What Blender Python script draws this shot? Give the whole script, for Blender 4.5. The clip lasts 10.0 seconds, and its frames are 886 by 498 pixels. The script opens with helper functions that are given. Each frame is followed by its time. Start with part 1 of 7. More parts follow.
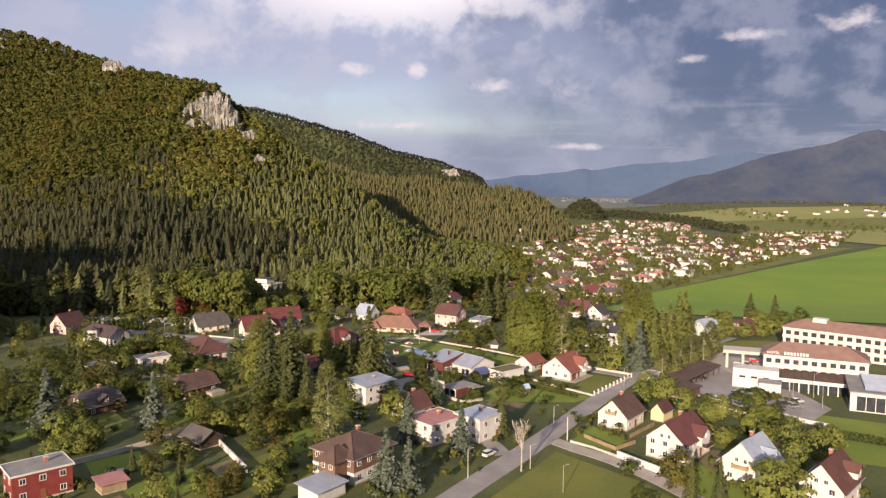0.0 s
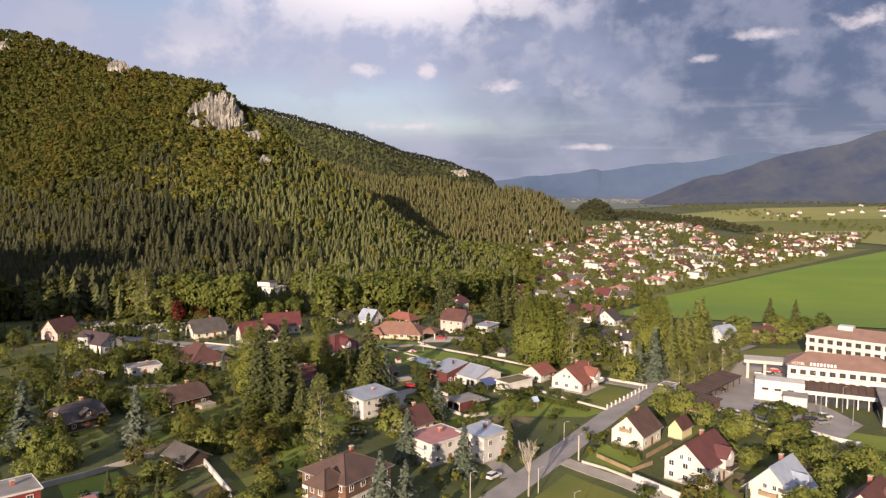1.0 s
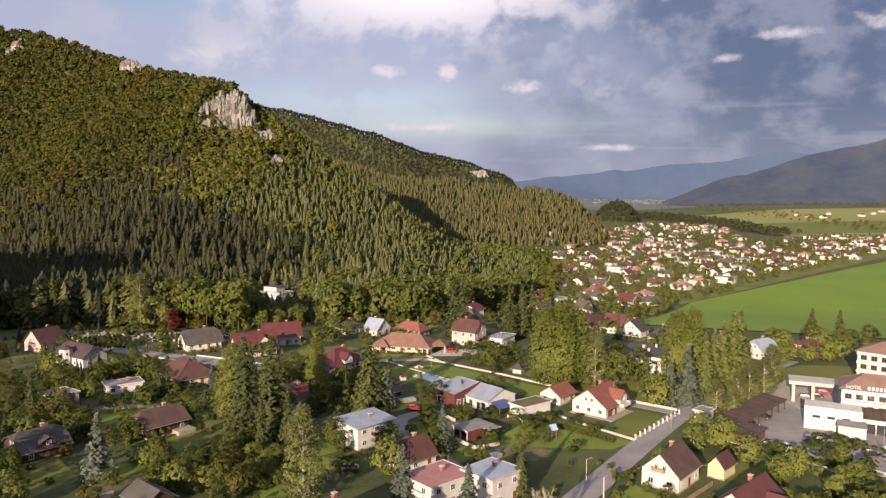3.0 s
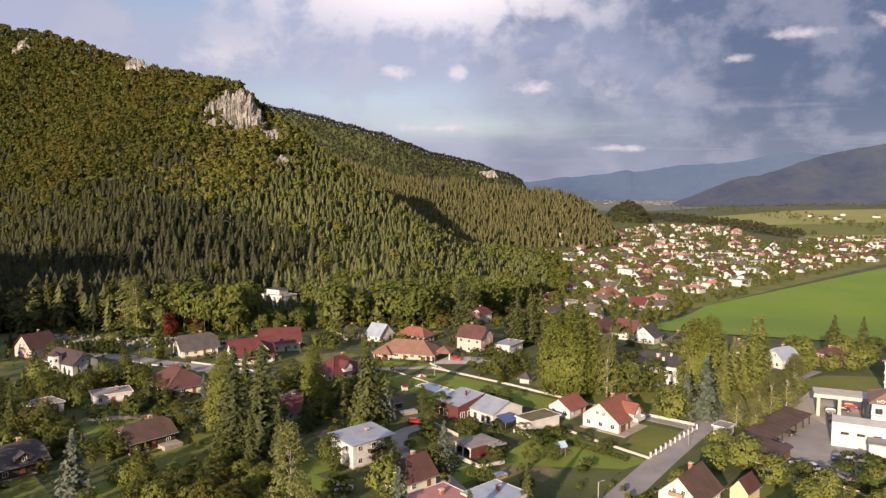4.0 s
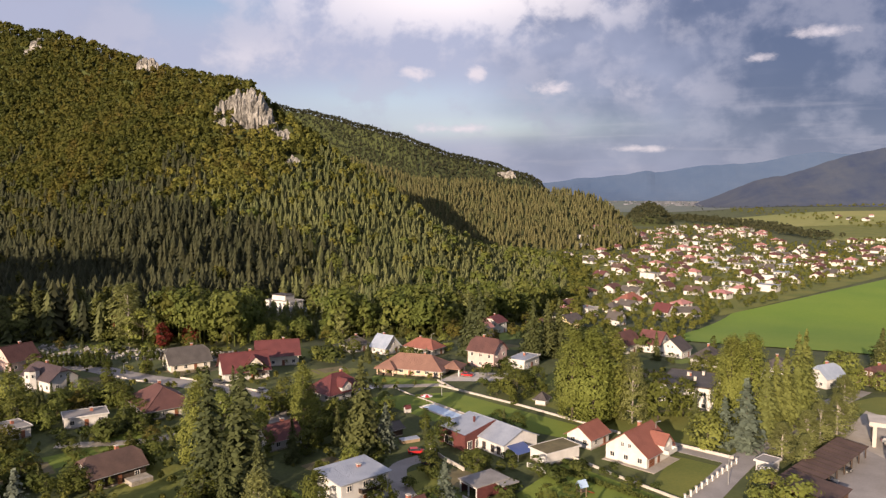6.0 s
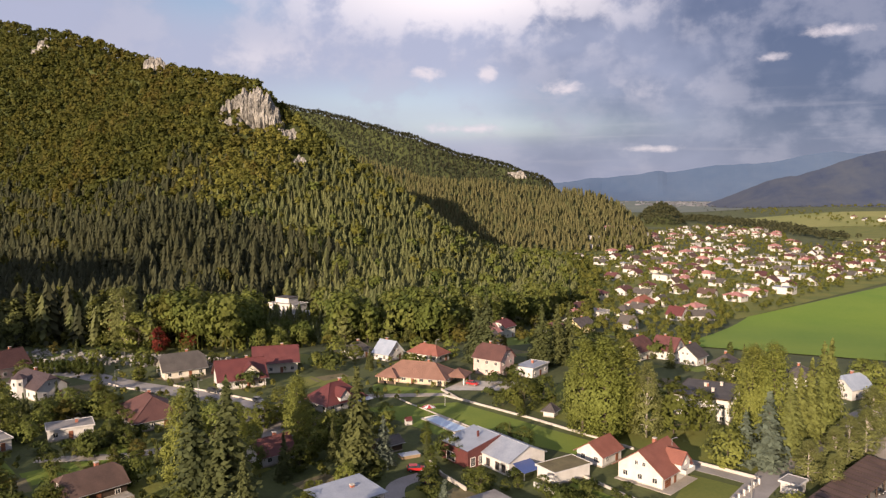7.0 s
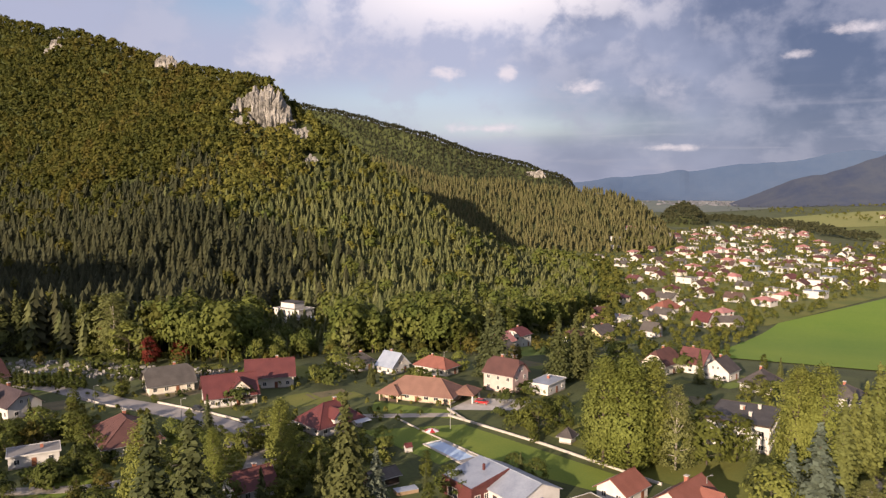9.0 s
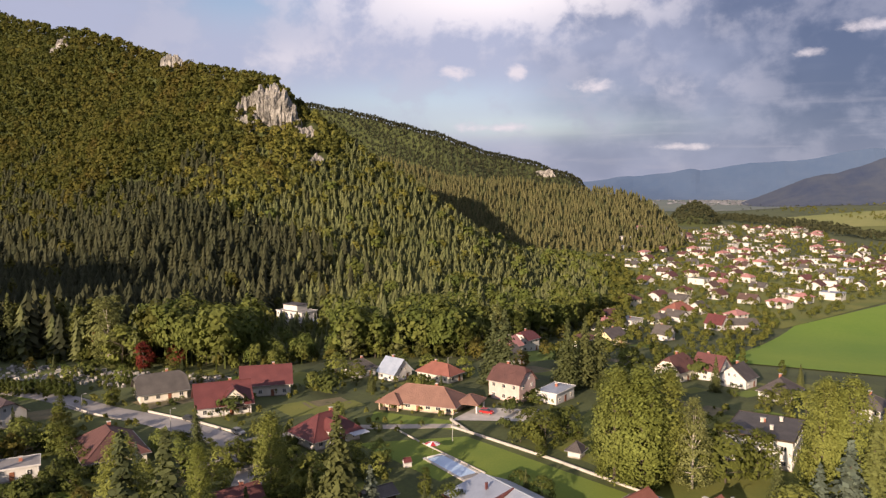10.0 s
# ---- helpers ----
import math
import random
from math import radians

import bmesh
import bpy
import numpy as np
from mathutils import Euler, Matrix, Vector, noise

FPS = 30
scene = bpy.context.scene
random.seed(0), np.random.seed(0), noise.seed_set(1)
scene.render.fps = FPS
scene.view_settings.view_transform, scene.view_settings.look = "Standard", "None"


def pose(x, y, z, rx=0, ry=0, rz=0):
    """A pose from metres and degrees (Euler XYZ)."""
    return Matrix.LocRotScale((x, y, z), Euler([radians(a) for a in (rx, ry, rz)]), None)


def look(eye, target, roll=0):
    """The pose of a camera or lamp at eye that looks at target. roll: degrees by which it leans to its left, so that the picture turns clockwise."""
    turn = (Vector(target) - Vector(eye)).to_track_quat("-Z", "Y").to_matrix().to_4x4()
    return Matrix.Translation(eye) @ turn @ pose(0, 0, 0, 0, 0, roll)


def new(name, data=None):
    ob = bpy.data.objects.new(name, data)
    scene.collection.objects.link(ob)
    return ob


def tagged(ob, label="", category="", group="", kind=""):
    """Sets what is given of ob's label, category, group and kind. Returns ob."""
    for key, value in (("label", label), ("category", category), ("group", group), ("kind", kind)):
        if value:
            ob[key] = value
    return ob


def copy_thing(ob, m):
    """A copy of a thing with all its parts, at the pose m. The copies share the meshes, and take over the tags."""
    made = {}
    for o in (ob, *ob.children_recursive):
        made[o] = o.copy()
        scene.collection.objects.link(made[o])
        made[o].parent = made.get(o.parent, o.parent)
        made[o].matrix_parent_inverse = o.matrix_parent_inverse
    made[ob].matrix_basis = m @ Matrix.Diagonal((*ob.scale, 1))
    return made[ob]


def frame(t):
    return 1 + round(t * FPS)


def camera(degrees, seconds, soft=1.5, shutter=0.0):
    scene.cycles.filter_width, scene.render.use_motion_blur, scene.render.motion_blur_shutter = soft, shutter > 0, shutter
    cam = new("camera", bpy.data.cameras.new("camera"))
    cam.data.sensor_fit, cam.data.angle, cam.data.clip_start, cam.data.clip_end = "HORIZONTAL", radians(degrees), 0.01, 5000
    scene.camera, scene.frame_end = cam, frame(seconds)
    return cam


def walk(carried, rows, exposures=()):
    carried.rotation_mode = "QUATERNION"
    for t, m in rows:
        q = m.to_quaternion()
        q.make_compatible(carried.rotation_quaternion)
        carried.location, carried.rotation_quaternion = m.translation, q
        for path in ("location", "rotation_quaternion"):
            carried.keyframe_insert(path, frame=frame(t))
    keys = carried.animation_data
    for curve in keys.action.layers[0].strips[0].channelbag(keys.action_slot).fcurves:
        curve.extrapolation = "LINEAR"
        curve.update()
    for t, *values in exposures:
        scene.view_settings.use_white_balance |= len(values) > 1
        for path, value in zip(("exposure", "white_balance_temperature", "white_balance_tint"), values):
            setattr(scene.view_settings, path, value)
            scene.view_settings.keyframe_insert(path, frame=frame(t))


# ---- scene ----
cam = camera(61.8, 10.0, soft=1.35)
PATH = [
    (0, (2.747, -9.665, 66.434), (-6.583, 49.374, 61.244), 0.2),
    (0.5, (2.781, -3.029, 66.404), (-6.909, 55.951, 61.244), 0.1),
    (1, (2.704, 4.118, 66.332), (-7.436, 63.038, 61.203), 0.1),
    (1.5, (2.605, 10.562, 66.248), (-7.925, 69.393, 61.148), 0.2),
    (2, (2.452, 17.402, 66.153), (-8.498, 76.172, 61.083), 0.2),
    (2.5, (2.348, 23.481, 66.097), (-9.022, 82.191, 61.027), 0.1),
    (4, (1.637, 41.907, 66.006), (-10.903, 100.347, 60.996), 0.1),
    (4.5, (1.422, 47.631, 66.019), (-11.508, 106.011, 61.009), 0.1),
    (5, (1.099, 53.613, 66.061), (-12.221, 111.903, 61.081), 0.0),
    (5.5, (0.636, 59.329, 66.075), (-13.014, 117.529, 61.125), 0.0),
    (7, (-0.330, 76.586, 66.056), (-15.210, 134.516, 61.136), -0.0),
    (7.5, (-0.705, 82.053, 66.070), (-15.945, 139.893, 61.150), -0.0),
    (8, (-1.130, 87.611, 66.113), (-16.790, 145.331, 61.193), -0.0),
    (8.5, (-1.405, 92.890, 66.144), (-17.455, 150.490, 61.224), -0.1),
    (9, (-1.853, 98.430, 66.153), (-18.262, 155.940, 61.203), -0.1),
    (9.5, (-2.281, 103.627, 66.111), (-19.022, 161.017, 61.162), -0.1),
    (10, (-2.782, 109.327, 66.039), (-19.942, 166.597, 61.059), -0.2),
]
walk(cam, [(t, look(eye, target, roll)) for t, eye, target, roll in PATH], [(0, 0.82, 6480, 22), (10, 0.82, 6480, 22)])

# ---- sky and sun ----
world = bpy.data.worlds.new("sky")
scene.world = world
world.use_nodes = True
wt = world.node_tree
wt.nodes.clear()


def wn(kind, **sets):
    n = wt.nodes.new(kind)
    for k, v in sets.items():
        n.inputs[k].default_value = v
    return n


def wmath(op, a, b=None, c=None):
    n = wt.nodes.new("ShaderNodeMath")
    n.operation = op
    for i, v in enumerate((a, b, c)):
        if v is None:
            continue
        if isinstance(v, (int, float)):
            n.inputs[i].default_value = v
        else:
            wt.links.new(v, n.inputs[i])
    return n.outputs[0]


def wsmooth(v, lo, hi):
    n = wt.nodes.new("ShaderNodeMapRange")
    n.interpolation_type = "SMOOTHSTEP"
    n.inputs[1].default_value, n.inputs[2].default_value = lo, hi
    wt.links.new(v, n.inputs[0])
    return n.outputs[0]


def wblob(az, el, az0, el0, ra, re):
    """A soft round bank of cloud about a bearing and a height, in degrees."""
    a = wmath("DIVIDE", wmath("SUBTRACT", az, az0), ra)
    b = wmath("DIVIDE", wmath("SUBTRACT", el, el0), re)
    return wmath("EXPONENT", wmath("MULTIPLY", wmath("ADD", wmath("MULTIPLY", a, a), wmath("MULTIPLY", b, b)), -1.0))


def wmix(f, a, b):
    n = wt.nodes.new("ShaderNodeMix")
    n.data_type = "RGBA"
    for sock, v in ((n.inputs[0], f), (n.inputs[6], a), (n.inputs[7], b)):
        if isinstance(v, (int, float)):
            sock.default_value = v
        elif isinstance(v, tuple):
            sock.default_value = (*v, 1)
        else:
            wt.links.new(v, sock)
    return n.outputs[2]


SUN_EL, SUN_AZ = radians(15.5), radians(192)
coord = wn("ShaderNodeTexCoord")
sep = wn("ShaderNodeSeparateXYZ")
wt.links.new(coord.outputs["Generated"], sep.inputs[0])
az = wmath("MULTIPLY", wmath("ARCTAN2", sep.outputs[0], sep.outputs[1]), 57.2958)
el = wmath("MULTIPLY", wmath("ARCSINE", sep.outputs[2]), 57.2958)
comb = wn("ShaderNodeCombineXYZ")
lift = wmath("POWER", wmath("MAXIMUM", wmath("ADD", el, 1.0), 0.01), 0.75)
wt.links.new(wmath("MULTIPLY", az, 0.17), comb.inputs[0])
wt.links.new(wmath("MULTIPLY", lift, 0.5), comb.inputs[1])
puffs = wn("ShaderNodeTexNoise", Scale=1.35, Detail=8.0, Roughness=0.56, Distortion=0.1)
wt.links.new(comb.outputs[0], puffs.inputs["Vector"])
banks = wn("ShaderNodeTexNoise", Scale=0.55, Detail=4.0, Roughness=0.5)
shift = wn("ShaderNodeVectorMath")
shift.operation = "ADD"
shift.inputs[1].default_value = (7.3, 2.1, 4.0)
wt.links.new(comb.outputs[0], shift.inputs[0])
wt.links.new(shift.outputs[0], banks.inputs["Vector"])
# thin level streaks low in the sky
flat = wn("ShaderNodeCombineXYZ")
wt.links.new(wmath("MULTIPLY", az, 0.045), flat.inputs[0])
wt.links.new(wmath("MULTIPLY", el, 0.62), flat.inputs[1])
streaks = wn("ShaderNodeTexNoise", Scale=1.6, Detail=6.0, Roughness=0.55, Distortion=0.4)
wt.links.new(flat.outputs[0], streaks.inputs["Vector"])
gap = wblob(az, el, -19, 6.6, 11, 1.5)
gap2 = wblob(az, el, -32, 14.0, 5, 2.2)
gap3 = wblob(az, el, -11, 4.6, 10, 1.0)
bright = wblob(az, el, -13, 14.6, 13, 3.3)
soft = wblob(az, el, -28, 9.4, 5.5, 1.5)
mound = wblob(az, el, 0.4, 7.2, 4.2, 0.9)
PUFFS = [(-15.75, 8.6, 1.6, 0.72), (-10.9, 8.6, 1.2, 0.7), (-5.4, 7.55, 1.7, 0.68), (9.4, 9.05, 1.3, 0.42), (19.2, 10.9, 2.6, 0.8), (13.0, 10.4, 2.4, 0.5), (1.3, 2.9, 2.6, 0.34), (-12.6, 4.5, 4.0, 0.45)]
puffs_all = None
for pa, pe, ra, re in PUFFS:
    one = wblob(az, el, pa, pe, ra, re)
    puffs_all = one if puffs_all is None else wmath("ADD", puffs_all, one)
lumps = wsmooth(wmath("ADD", puffs.outputs["Fac"], wmath("MULTIPLY", bright, 0.26)), 0.48, 0.66)
even = wn("ShaderNodeCombineXYZ")
wt.links.new(wmath("MULTIPLY", az, 0.30), even.inputs[0])
wt.links.new(wmath("MULTIPLY", el, 0.46), even.inputs[1])
fine = wn("ShaderNodeTexNoise", Scale=1.9, Detail=7.0, Roughness=0.6, Distortion=0.2)
wt.links.new(even.outputs[0], fine.inputs["Vector"])
small = wsmooth(wmath("ADD", wmath("MULTIPLY", puffs_all, 0.95), wmath("MULTIPLY", wmath("SUBTRACT", fine.outputs["Fac"], 0.5), 1.9)), 0.36, 1.15)
small = wmath("MULTIPLY", small, wsmooth(puffs_all, 0.06, 0.4))
dark = wsmooth(wmath("ADD", az, wmath("MULTIPLY", wmath("SUBTRACT", banks.outputs["Fac"], 0.5), 44.0)), -16.0, 14.0)
veil = wmix(dark, (0.45, 0.50, 0.63), (0.098, 0.135, 0.235))
# rolls of cloud, lighter above and greyer below
rolls = wsmooth(puffs.outputs["Fac"], 0.42, 0.62)
veil = wmix(wmath("MULTIPLY", rolls, 0.34), veil, (0.42, 0.45, 0.55))
# towards the horizon the air is paler, with level streaks
down = wsmooth(el, 6.5, 0.5)
veil = wmix(wmath("MULTIPLY", down, 0.55), veil, (0.255, 0.315, 0.44))
veil = wmix(wmath("MULTIPLY", wmath("MULTIPLY", wsmooth(streaks.outputs["Fac"], 0.5, 0.68), wsmooth(el, 9.0, 4.0)), 0.34), veil, (0.46, 0.47, 0.54))
cloud = wmix(wmath("MULTIPLY", lumps, wmath("ADD", wmath("MULTIPLY", bright, 0.92), 0.06)), veil, (1.15, 1.10, 1.05))
cloud = wmix(wmath("MULTIPLY", wmath("MULTIPLY", soft, rolls), 0.7), cloud, (0.80, 0.78, 0.80))
cloud = wmix(wmath("MULTIPLY", wmath("MULTIPLY", mound, rolls), 0.6), cloud, (0.66, 0.64, 0.68))
cloud = wmix(wmath("MULTIPLY", small, 0.78), cloud, (0.92, 0.85, 0.83))
cloud = wmix(wmath("MULTIPLY", wsmooth(el, 18.0, 36.0), 0.3), cloud, (0.90, 0.93, 1.02))
blue = wmath("ADD", wmath("MULTIPLY", gap, 0.5), wmath("ADD", wmath("MULTIPLY", gap2, 0.85), wmath("MULTIPLY", gap3, 0.4)))
blue = wmath("MULTIPLY", wmath("MINIMUM", blue, 1.0), wmath("SUBTRACT", 1.0, wmath("MULTIPLY", lumps, 0.6)))
blue = wmath("MULTIPLY", blue, wmath("SUBTRACT", 1.0, small))
sky = wn("ShaderNodeTexSky")
sky.sky_type, sky.sun_disc, sky.sun_elevation, sky.sun_rotation = "NISHITA", False, SUN_EL, SUN_AZ
b_sky, b_cloud = wn("ShaderNodeBackground", Strength=0.078), wn("ShaderNodeBackground", Strength=0.56)
wt.links.new(sky.outputs[0], b_sky.inputs[0])
wt.links.new(cloud, b_cloud.inputs[0])
mixs = wn("ShaderNodeMixShader")
wt.links.new(wmath("MAXIMUM", wmath("SUBTRACT", 0.92, blue), 0.0), mixs.inputs[0])
wt.links.new(b_sky.outputs[0], mixs.inputs[1])
wt.links.new(b_cloud.outputs[0], mixs.inputs[2])
wt.links.new(mixs.outputs[0], wn("ShaderNodeOutputWorld").inputs[0])

sun = new("sun", bpy.data.lights.new("sun", "SUN"))
sun.data.energy, sun.data.angle, sun.data.color = 5.0, radians(0.53), (1.0, 0.82, 0.57)
to_sun = Vector((math.sin(SUN_AZ) * math.cos(SUN_EL), math.cos(SUN_AZ) * math.cos(SUN_EL), math.sin(SUN_EL)))
sun.matrix_world = look(to_sun * 900, (0, 0, 0))


# ---- materials ----
def material(name, a, b, scale=0.5, rough=0.85, bump=0.0, grain=None, metal=0.0, vary=0.0, wave=0.0, wave_axis="Z", detail=5.0, island=0.0):
    """A two-tone mottled surface. vary: brightness spread between objects; wave: courses or seams per metre."""
    m = bpy.data.materials.new(name)
    m.use_nodes = True
    t = m.node_tree
    p = t.nodes["Principled BSDF"]
    p.inputs["Roughness"].default_value, p.inputs["Metallic"].default_value = rough, metal
    tc = t.nodes.new("ShaderNodeTexCoord")
    n1, n2 = t.nodes.new("ShaderNodeTexNoise"), t.nodes.new("ShaderNodeTexNoise")
    n1.inputs["Scale"].default_value, n1.inputs["Detail"].default_value = scale, detail
    n2.inputs["Scale"].default_value, n2.inputs["Detail"].default_value = grain or scale * 9, 3.0
    for n in (n1, n2):
        t.links.new(tc.outputs["Object"], n.inputs["Vector"])
    add = t.nodes.new("ShaderNodeMath")
    add.operation = "MULTIPLY_ADD"
    t.links.new(n2.outputs["Fac"], add.inputs[0])
    add.inputs[1].default_value = 0.45
    t.links.new(n1.outputs["Fac"], add.inputs[2])
    rng = t.nodes.new("ShaderNodeMapRange")
    rng.inputs[1].default_value, rng.inputs[2].default_value = 0.48, 0.97
    t.links.new(add.outputs[0], rng.inputs[0])
    mix = t.nodes.new("ShaderNodeMix")
    mix.data_type = "RGBA"
    mix.inputs[6].default_value, mix.inputs[7].default_value = (*a, 1), (*b, 1)
    t.links.new(rng.outputs[0], mix.inputs[0])
    colour = mix.outputs[2]
    height = n2.outputs["Fac"]
    if wave:
        w = t.nodes.new("ShaderNodeTexWave")
        w.bands_direction, w.wave_profile = wave_axis, "SAW"
        w.inputs["Scale"].default_value, w.inputs["Distortion"].default_value, w.inputs["Detail"].default_value = wave / 2, 0.6, 2.0
        t.links.new(tc.outputs["Object"], w.inputs["Vector"])
        height = w.outputs["Fac"]
    if vary or island:
        hsv = t.nodes.new("ShaderNodeHueSaturation")
        info = t.nodes.new("ShaderNodeNewGeometry") if island else t.nodes.new("ShaderNodeObjectInfo")
        out = info.outputs["Random Per Island"] if island else info.outputs["Random"]
        mr = t.nodes.new("ShaderNodeMapRange")
        k = island or vary
        mr.inputs[3].default_value, mr.inputs[4].default_value = 1 - k, 1 + k
        t.links.new(out, mr.inputs[0])
        t.links.new(mr.outputs[0], hsv.inputs["Value"])
        t.links.new(colour, hsv.inputs["Color"])
        colour = hsv.outputs[0]
    t.links.new(colour, p.inputs["Base Color"])
    if bump:
        bp = t.nodes.new("ShaderNodeBump")
        bp.inputs["Strength"].default_value, bp.inputs["Distance"].default_value = 0.7, bump
        t.links.new(height, bp.inputs["Height"])
        t.links.new(bp.outputs[0], p.inputs["Normal"])
    return m


def foliage(name, tones, cell=0.0, leaf=0.35, shine=0.06):
    """Leaves: a tone for each cell of ground (cell: metres across) or each tree, and a spread between leaves."""
    m = bpy.data.materials.new(name)
    m.use_nodes = True
    t = m.node_tree
    p = t.nodes["Principled BSDF"]
    p.inputs["Roughness"].default_value, p.inputs["Specular IOR Level"].default_value = 0.75, shine * 3
    ramp = t.nodes.new("ShaderNodeValToRGB")
    ramp.color_ramp.interpolation = "LINEAR"
    while len(ramp.color_ramp.elements) < len(tones):
        ramp.color_ramp.elements.new(0.5)
    for i, c in enumerate(tones):
        ramp.color_ramp.elements[i].position = i / max(1, len(tones) - 1)
        ramp.color_ramp.elements[i].color = (*c, 1)
    if cell:
        tc = t.nodes.new("ShaderNodeTexCoord")
        flat = t.nodes.new("ShaderNodeVectorMath")
        flat.operation = "MULTIPLY"
        flat.inputs[1].default_value = (1, 1, 0.15)
        t.links.new(tc.outputs["Object"], flat.inputs[0])
        v = t.nodes.new("ShaderNodeTexVoronoi")
        v.inputs["Scale"].default_value = 1.0 / cell
        t.links.new(flat.outputs[0], v.inputs["Vector"])
        big = t.nodes.new("ShaderNodeTexNoise")
        big.inputs["Scale"].default_value, big.inputs["Detail"].default_value = 0.012, 4.0
        t.links.new(flat.outputs[0], big.inputs["Vector"])
        sepc = t.nodes.new("ShaderNodeSeparateColor")
        t.links.new(v.outputs["Color"], sepc.inputs[0])
        mx = t.nodes.new("ShaderNodeMath")
        mx.operation = "MULTIPLY_ADD"
        t.links.new(sepc.outputs[0], mx.inputs[0])
        mx.inputs[1].default_value = 0.55
        sub = t.nodes.new("ShaderNodeMath")
        sub.operation = "MULTIPLY_ADD"
        t.links.new(big.outputs["Fac"], sub.inputs[0])
        sub.inputs[1].default_value, sub.inputs[2].default_value = 1.3, -0.43
        t.links.new(sub.outputs[0], mx.inputs[2])
        t.links.new(mx.outputs[0], ramp.inputs[0])
    else:
        info = t.nodes.new("ShaderNodeObjectInfo")
        t.links.new(info.outputs["Random"], ramp.inputs[0])
    geo = t.nodes.new("ShaderNodeNewGeometry")
    mr = t.nodes.new("ShaderNodeMapRange")
    mr.inputs[3].default_value, mr.inputs[4].default_value = 1 - leaf, 1 + leaf
    t.links.new(geo.outputs["Random Per Island"], mr.inputs[0])
    hsv = t.nodes.new("ShaderNodeHueSaturation")
    t.links.new(mr.outputs[0], hsv.inputs["Value"])
    t.links.new(ramp.outputs[0], hsv.inputs["Color"])
    t.links.new(hsv.outputs[0], p.inputs["Base Color"])
    tr = t.nodes.new("ShaderNodeBsdfTranslucent")
    t.links.new(hsv.outputs[0], tr.inputs[0])
    ms = t.nodes.new("ShaderNodeMixShader")
    ms.inputs[0].default_value = 0.34
    t.links.new(p.outputs[0], ms.inputs[1])
    t.links.new(tr.outputs[0], ms.inputs[2])
    t.links.new(ms.outputs[0], t.nodes["Material Output"].inputs[0])
    return m


M = {}
M["ground"] = material("garden_ground", (0.029, 0.041, 0.009), (0.084, 0.101, 0.023), 0.045, 0.95, 0.15, 0.9)
M["lawn"] = material("mown_lawn", (0.095, 0.148, 0.012), (0.158, 0.200, 0.020), 0.06, 0.95, 0.08, 1.6)
M["meadow"] = material("meadow_grass", (0.079, 0.106, 0.013), (0.156, 0.157, 0.024), 0.05, 0.95, 0.10, 1.3)
M["soil"] = material("garden_soil", (0.090, 0.075, 0.038), (0.170, 0.145, 0.070), 0.3, 0.95, 0.1, 2.0)
M["crop"] = material("green_crop", (0.103, 0.203, 0.006), (0.176, 0.258, 0.013), 0.012, 0.95, 0.10, 0.5)
M["field"] = material("pale_field", (0.162, 0.189, 0.041), (0.256, 0.244, 0.069), 0.006, 0.95, 0.0, 0.08)
# Blue is mixed into the far plain's green to stand for haze.
M["field_haze"] = material("haze_tinted_far_fields", (0.079, 0.112, 0.104), (0.139, 0.156, 0.119), 0.003, 0.95, 0.0, 0.02)
M["asphalt"] = material("worn_asphalt", (0.195, 0.182, 0.174), (0.305, 0.285, 0.268), 0.15, 0.9, 0.02, 2.5)
M["gravel"] = material("pale_gravel", (0.260, 0.235, 0.200), (0.400, 0.360, 0.310), 0.2, 0.95, 0.03, 3.0)
M["concrete"] = material("pale_concrete", (0.360, 0.335, 0.295), (0.510, 0.475, 0.425), 0.4, 0.9, 0.02, 4.0)
M["rock"] = material("limestone", (0.022, 0.021, 0.018), (0.430, 0.410, 0.375), 0.10, 0.95, 1.2, 0.5, detail=10.0)
# Both mountain colours are made blue to paint in the haze of distance.
M["far_haze_blue"] = material("haze_blue_mountain", (0.044, 0.079, 0.151), (0.064, 0.099, 0.168), 0.002, 1.0)
M["far_haze_wood"] = material("haze_blue_wooded_mountain", (0.024, 0.040, 0.084), (0.056, 0.070, 0.096), 0.008, 1.0, 0.0, 0.03)
M["white"] = material("white_render", (0.450, 0.440, 0.420), (0.590, 0.578, 0.555), 0.5, 0.85, 0.01, 6.0)
M["cream"] = material("cream_render", (0.540, 0.505, 0.425), (0.660, 0.625, 0.540), 0.5, 0.85, 0.01, 6.0)
M["yellow"] = material("yellow_render", (0.540, 0.460, 0.240), (0.650, 0.560, 0.320), 0.5, 0.85, 0.01, 6.0)
M["salmon"] = material("salmon_render", (0.480, 0.360, 0.250), (0.590, 0.455, 0.330), 0.5, 0.85, 0.01, 6.0)
M["pink"] = material("pink_render", (0.470, 0.330, 0.295), (0.580, 0.430, 0.390), 0.5, 0.85, 0.01, 6.0)
M["oxblood"] = material("dark_red_cladding", (0.150, 0.022, 0.018), (0.220, 0.036, 0.030), 0.6, 0.7, 0.02, 5.0, wave=6.0)
M["wine"] = material("wine_red_cladding", (0.082, 0.024, 0.022), (0.125, 0.036, 0.033), 0.6, 0.7, 0.02, 5.0, wave=6.0)
M["timber"] = material("dark_timber", (0.030, 0.020, 0.014), (0.070, 0.045, 0.030), 0.5, 0.8, 0.02, 5.0, wave=5.0)
M["brown_clad"] = material("brown_cladding", (0.110, 0.060, 0.040), (0.170, 0.095, 0.065), 0.5, 0.8, 0.02, 5.0, wave=5.0)
M["stone"] = material("rubble_stone", (0.200, 0.180, 0.150), (0.400, 0.360, 0.300), 0.8, 0.95, 0.08, 3.0)


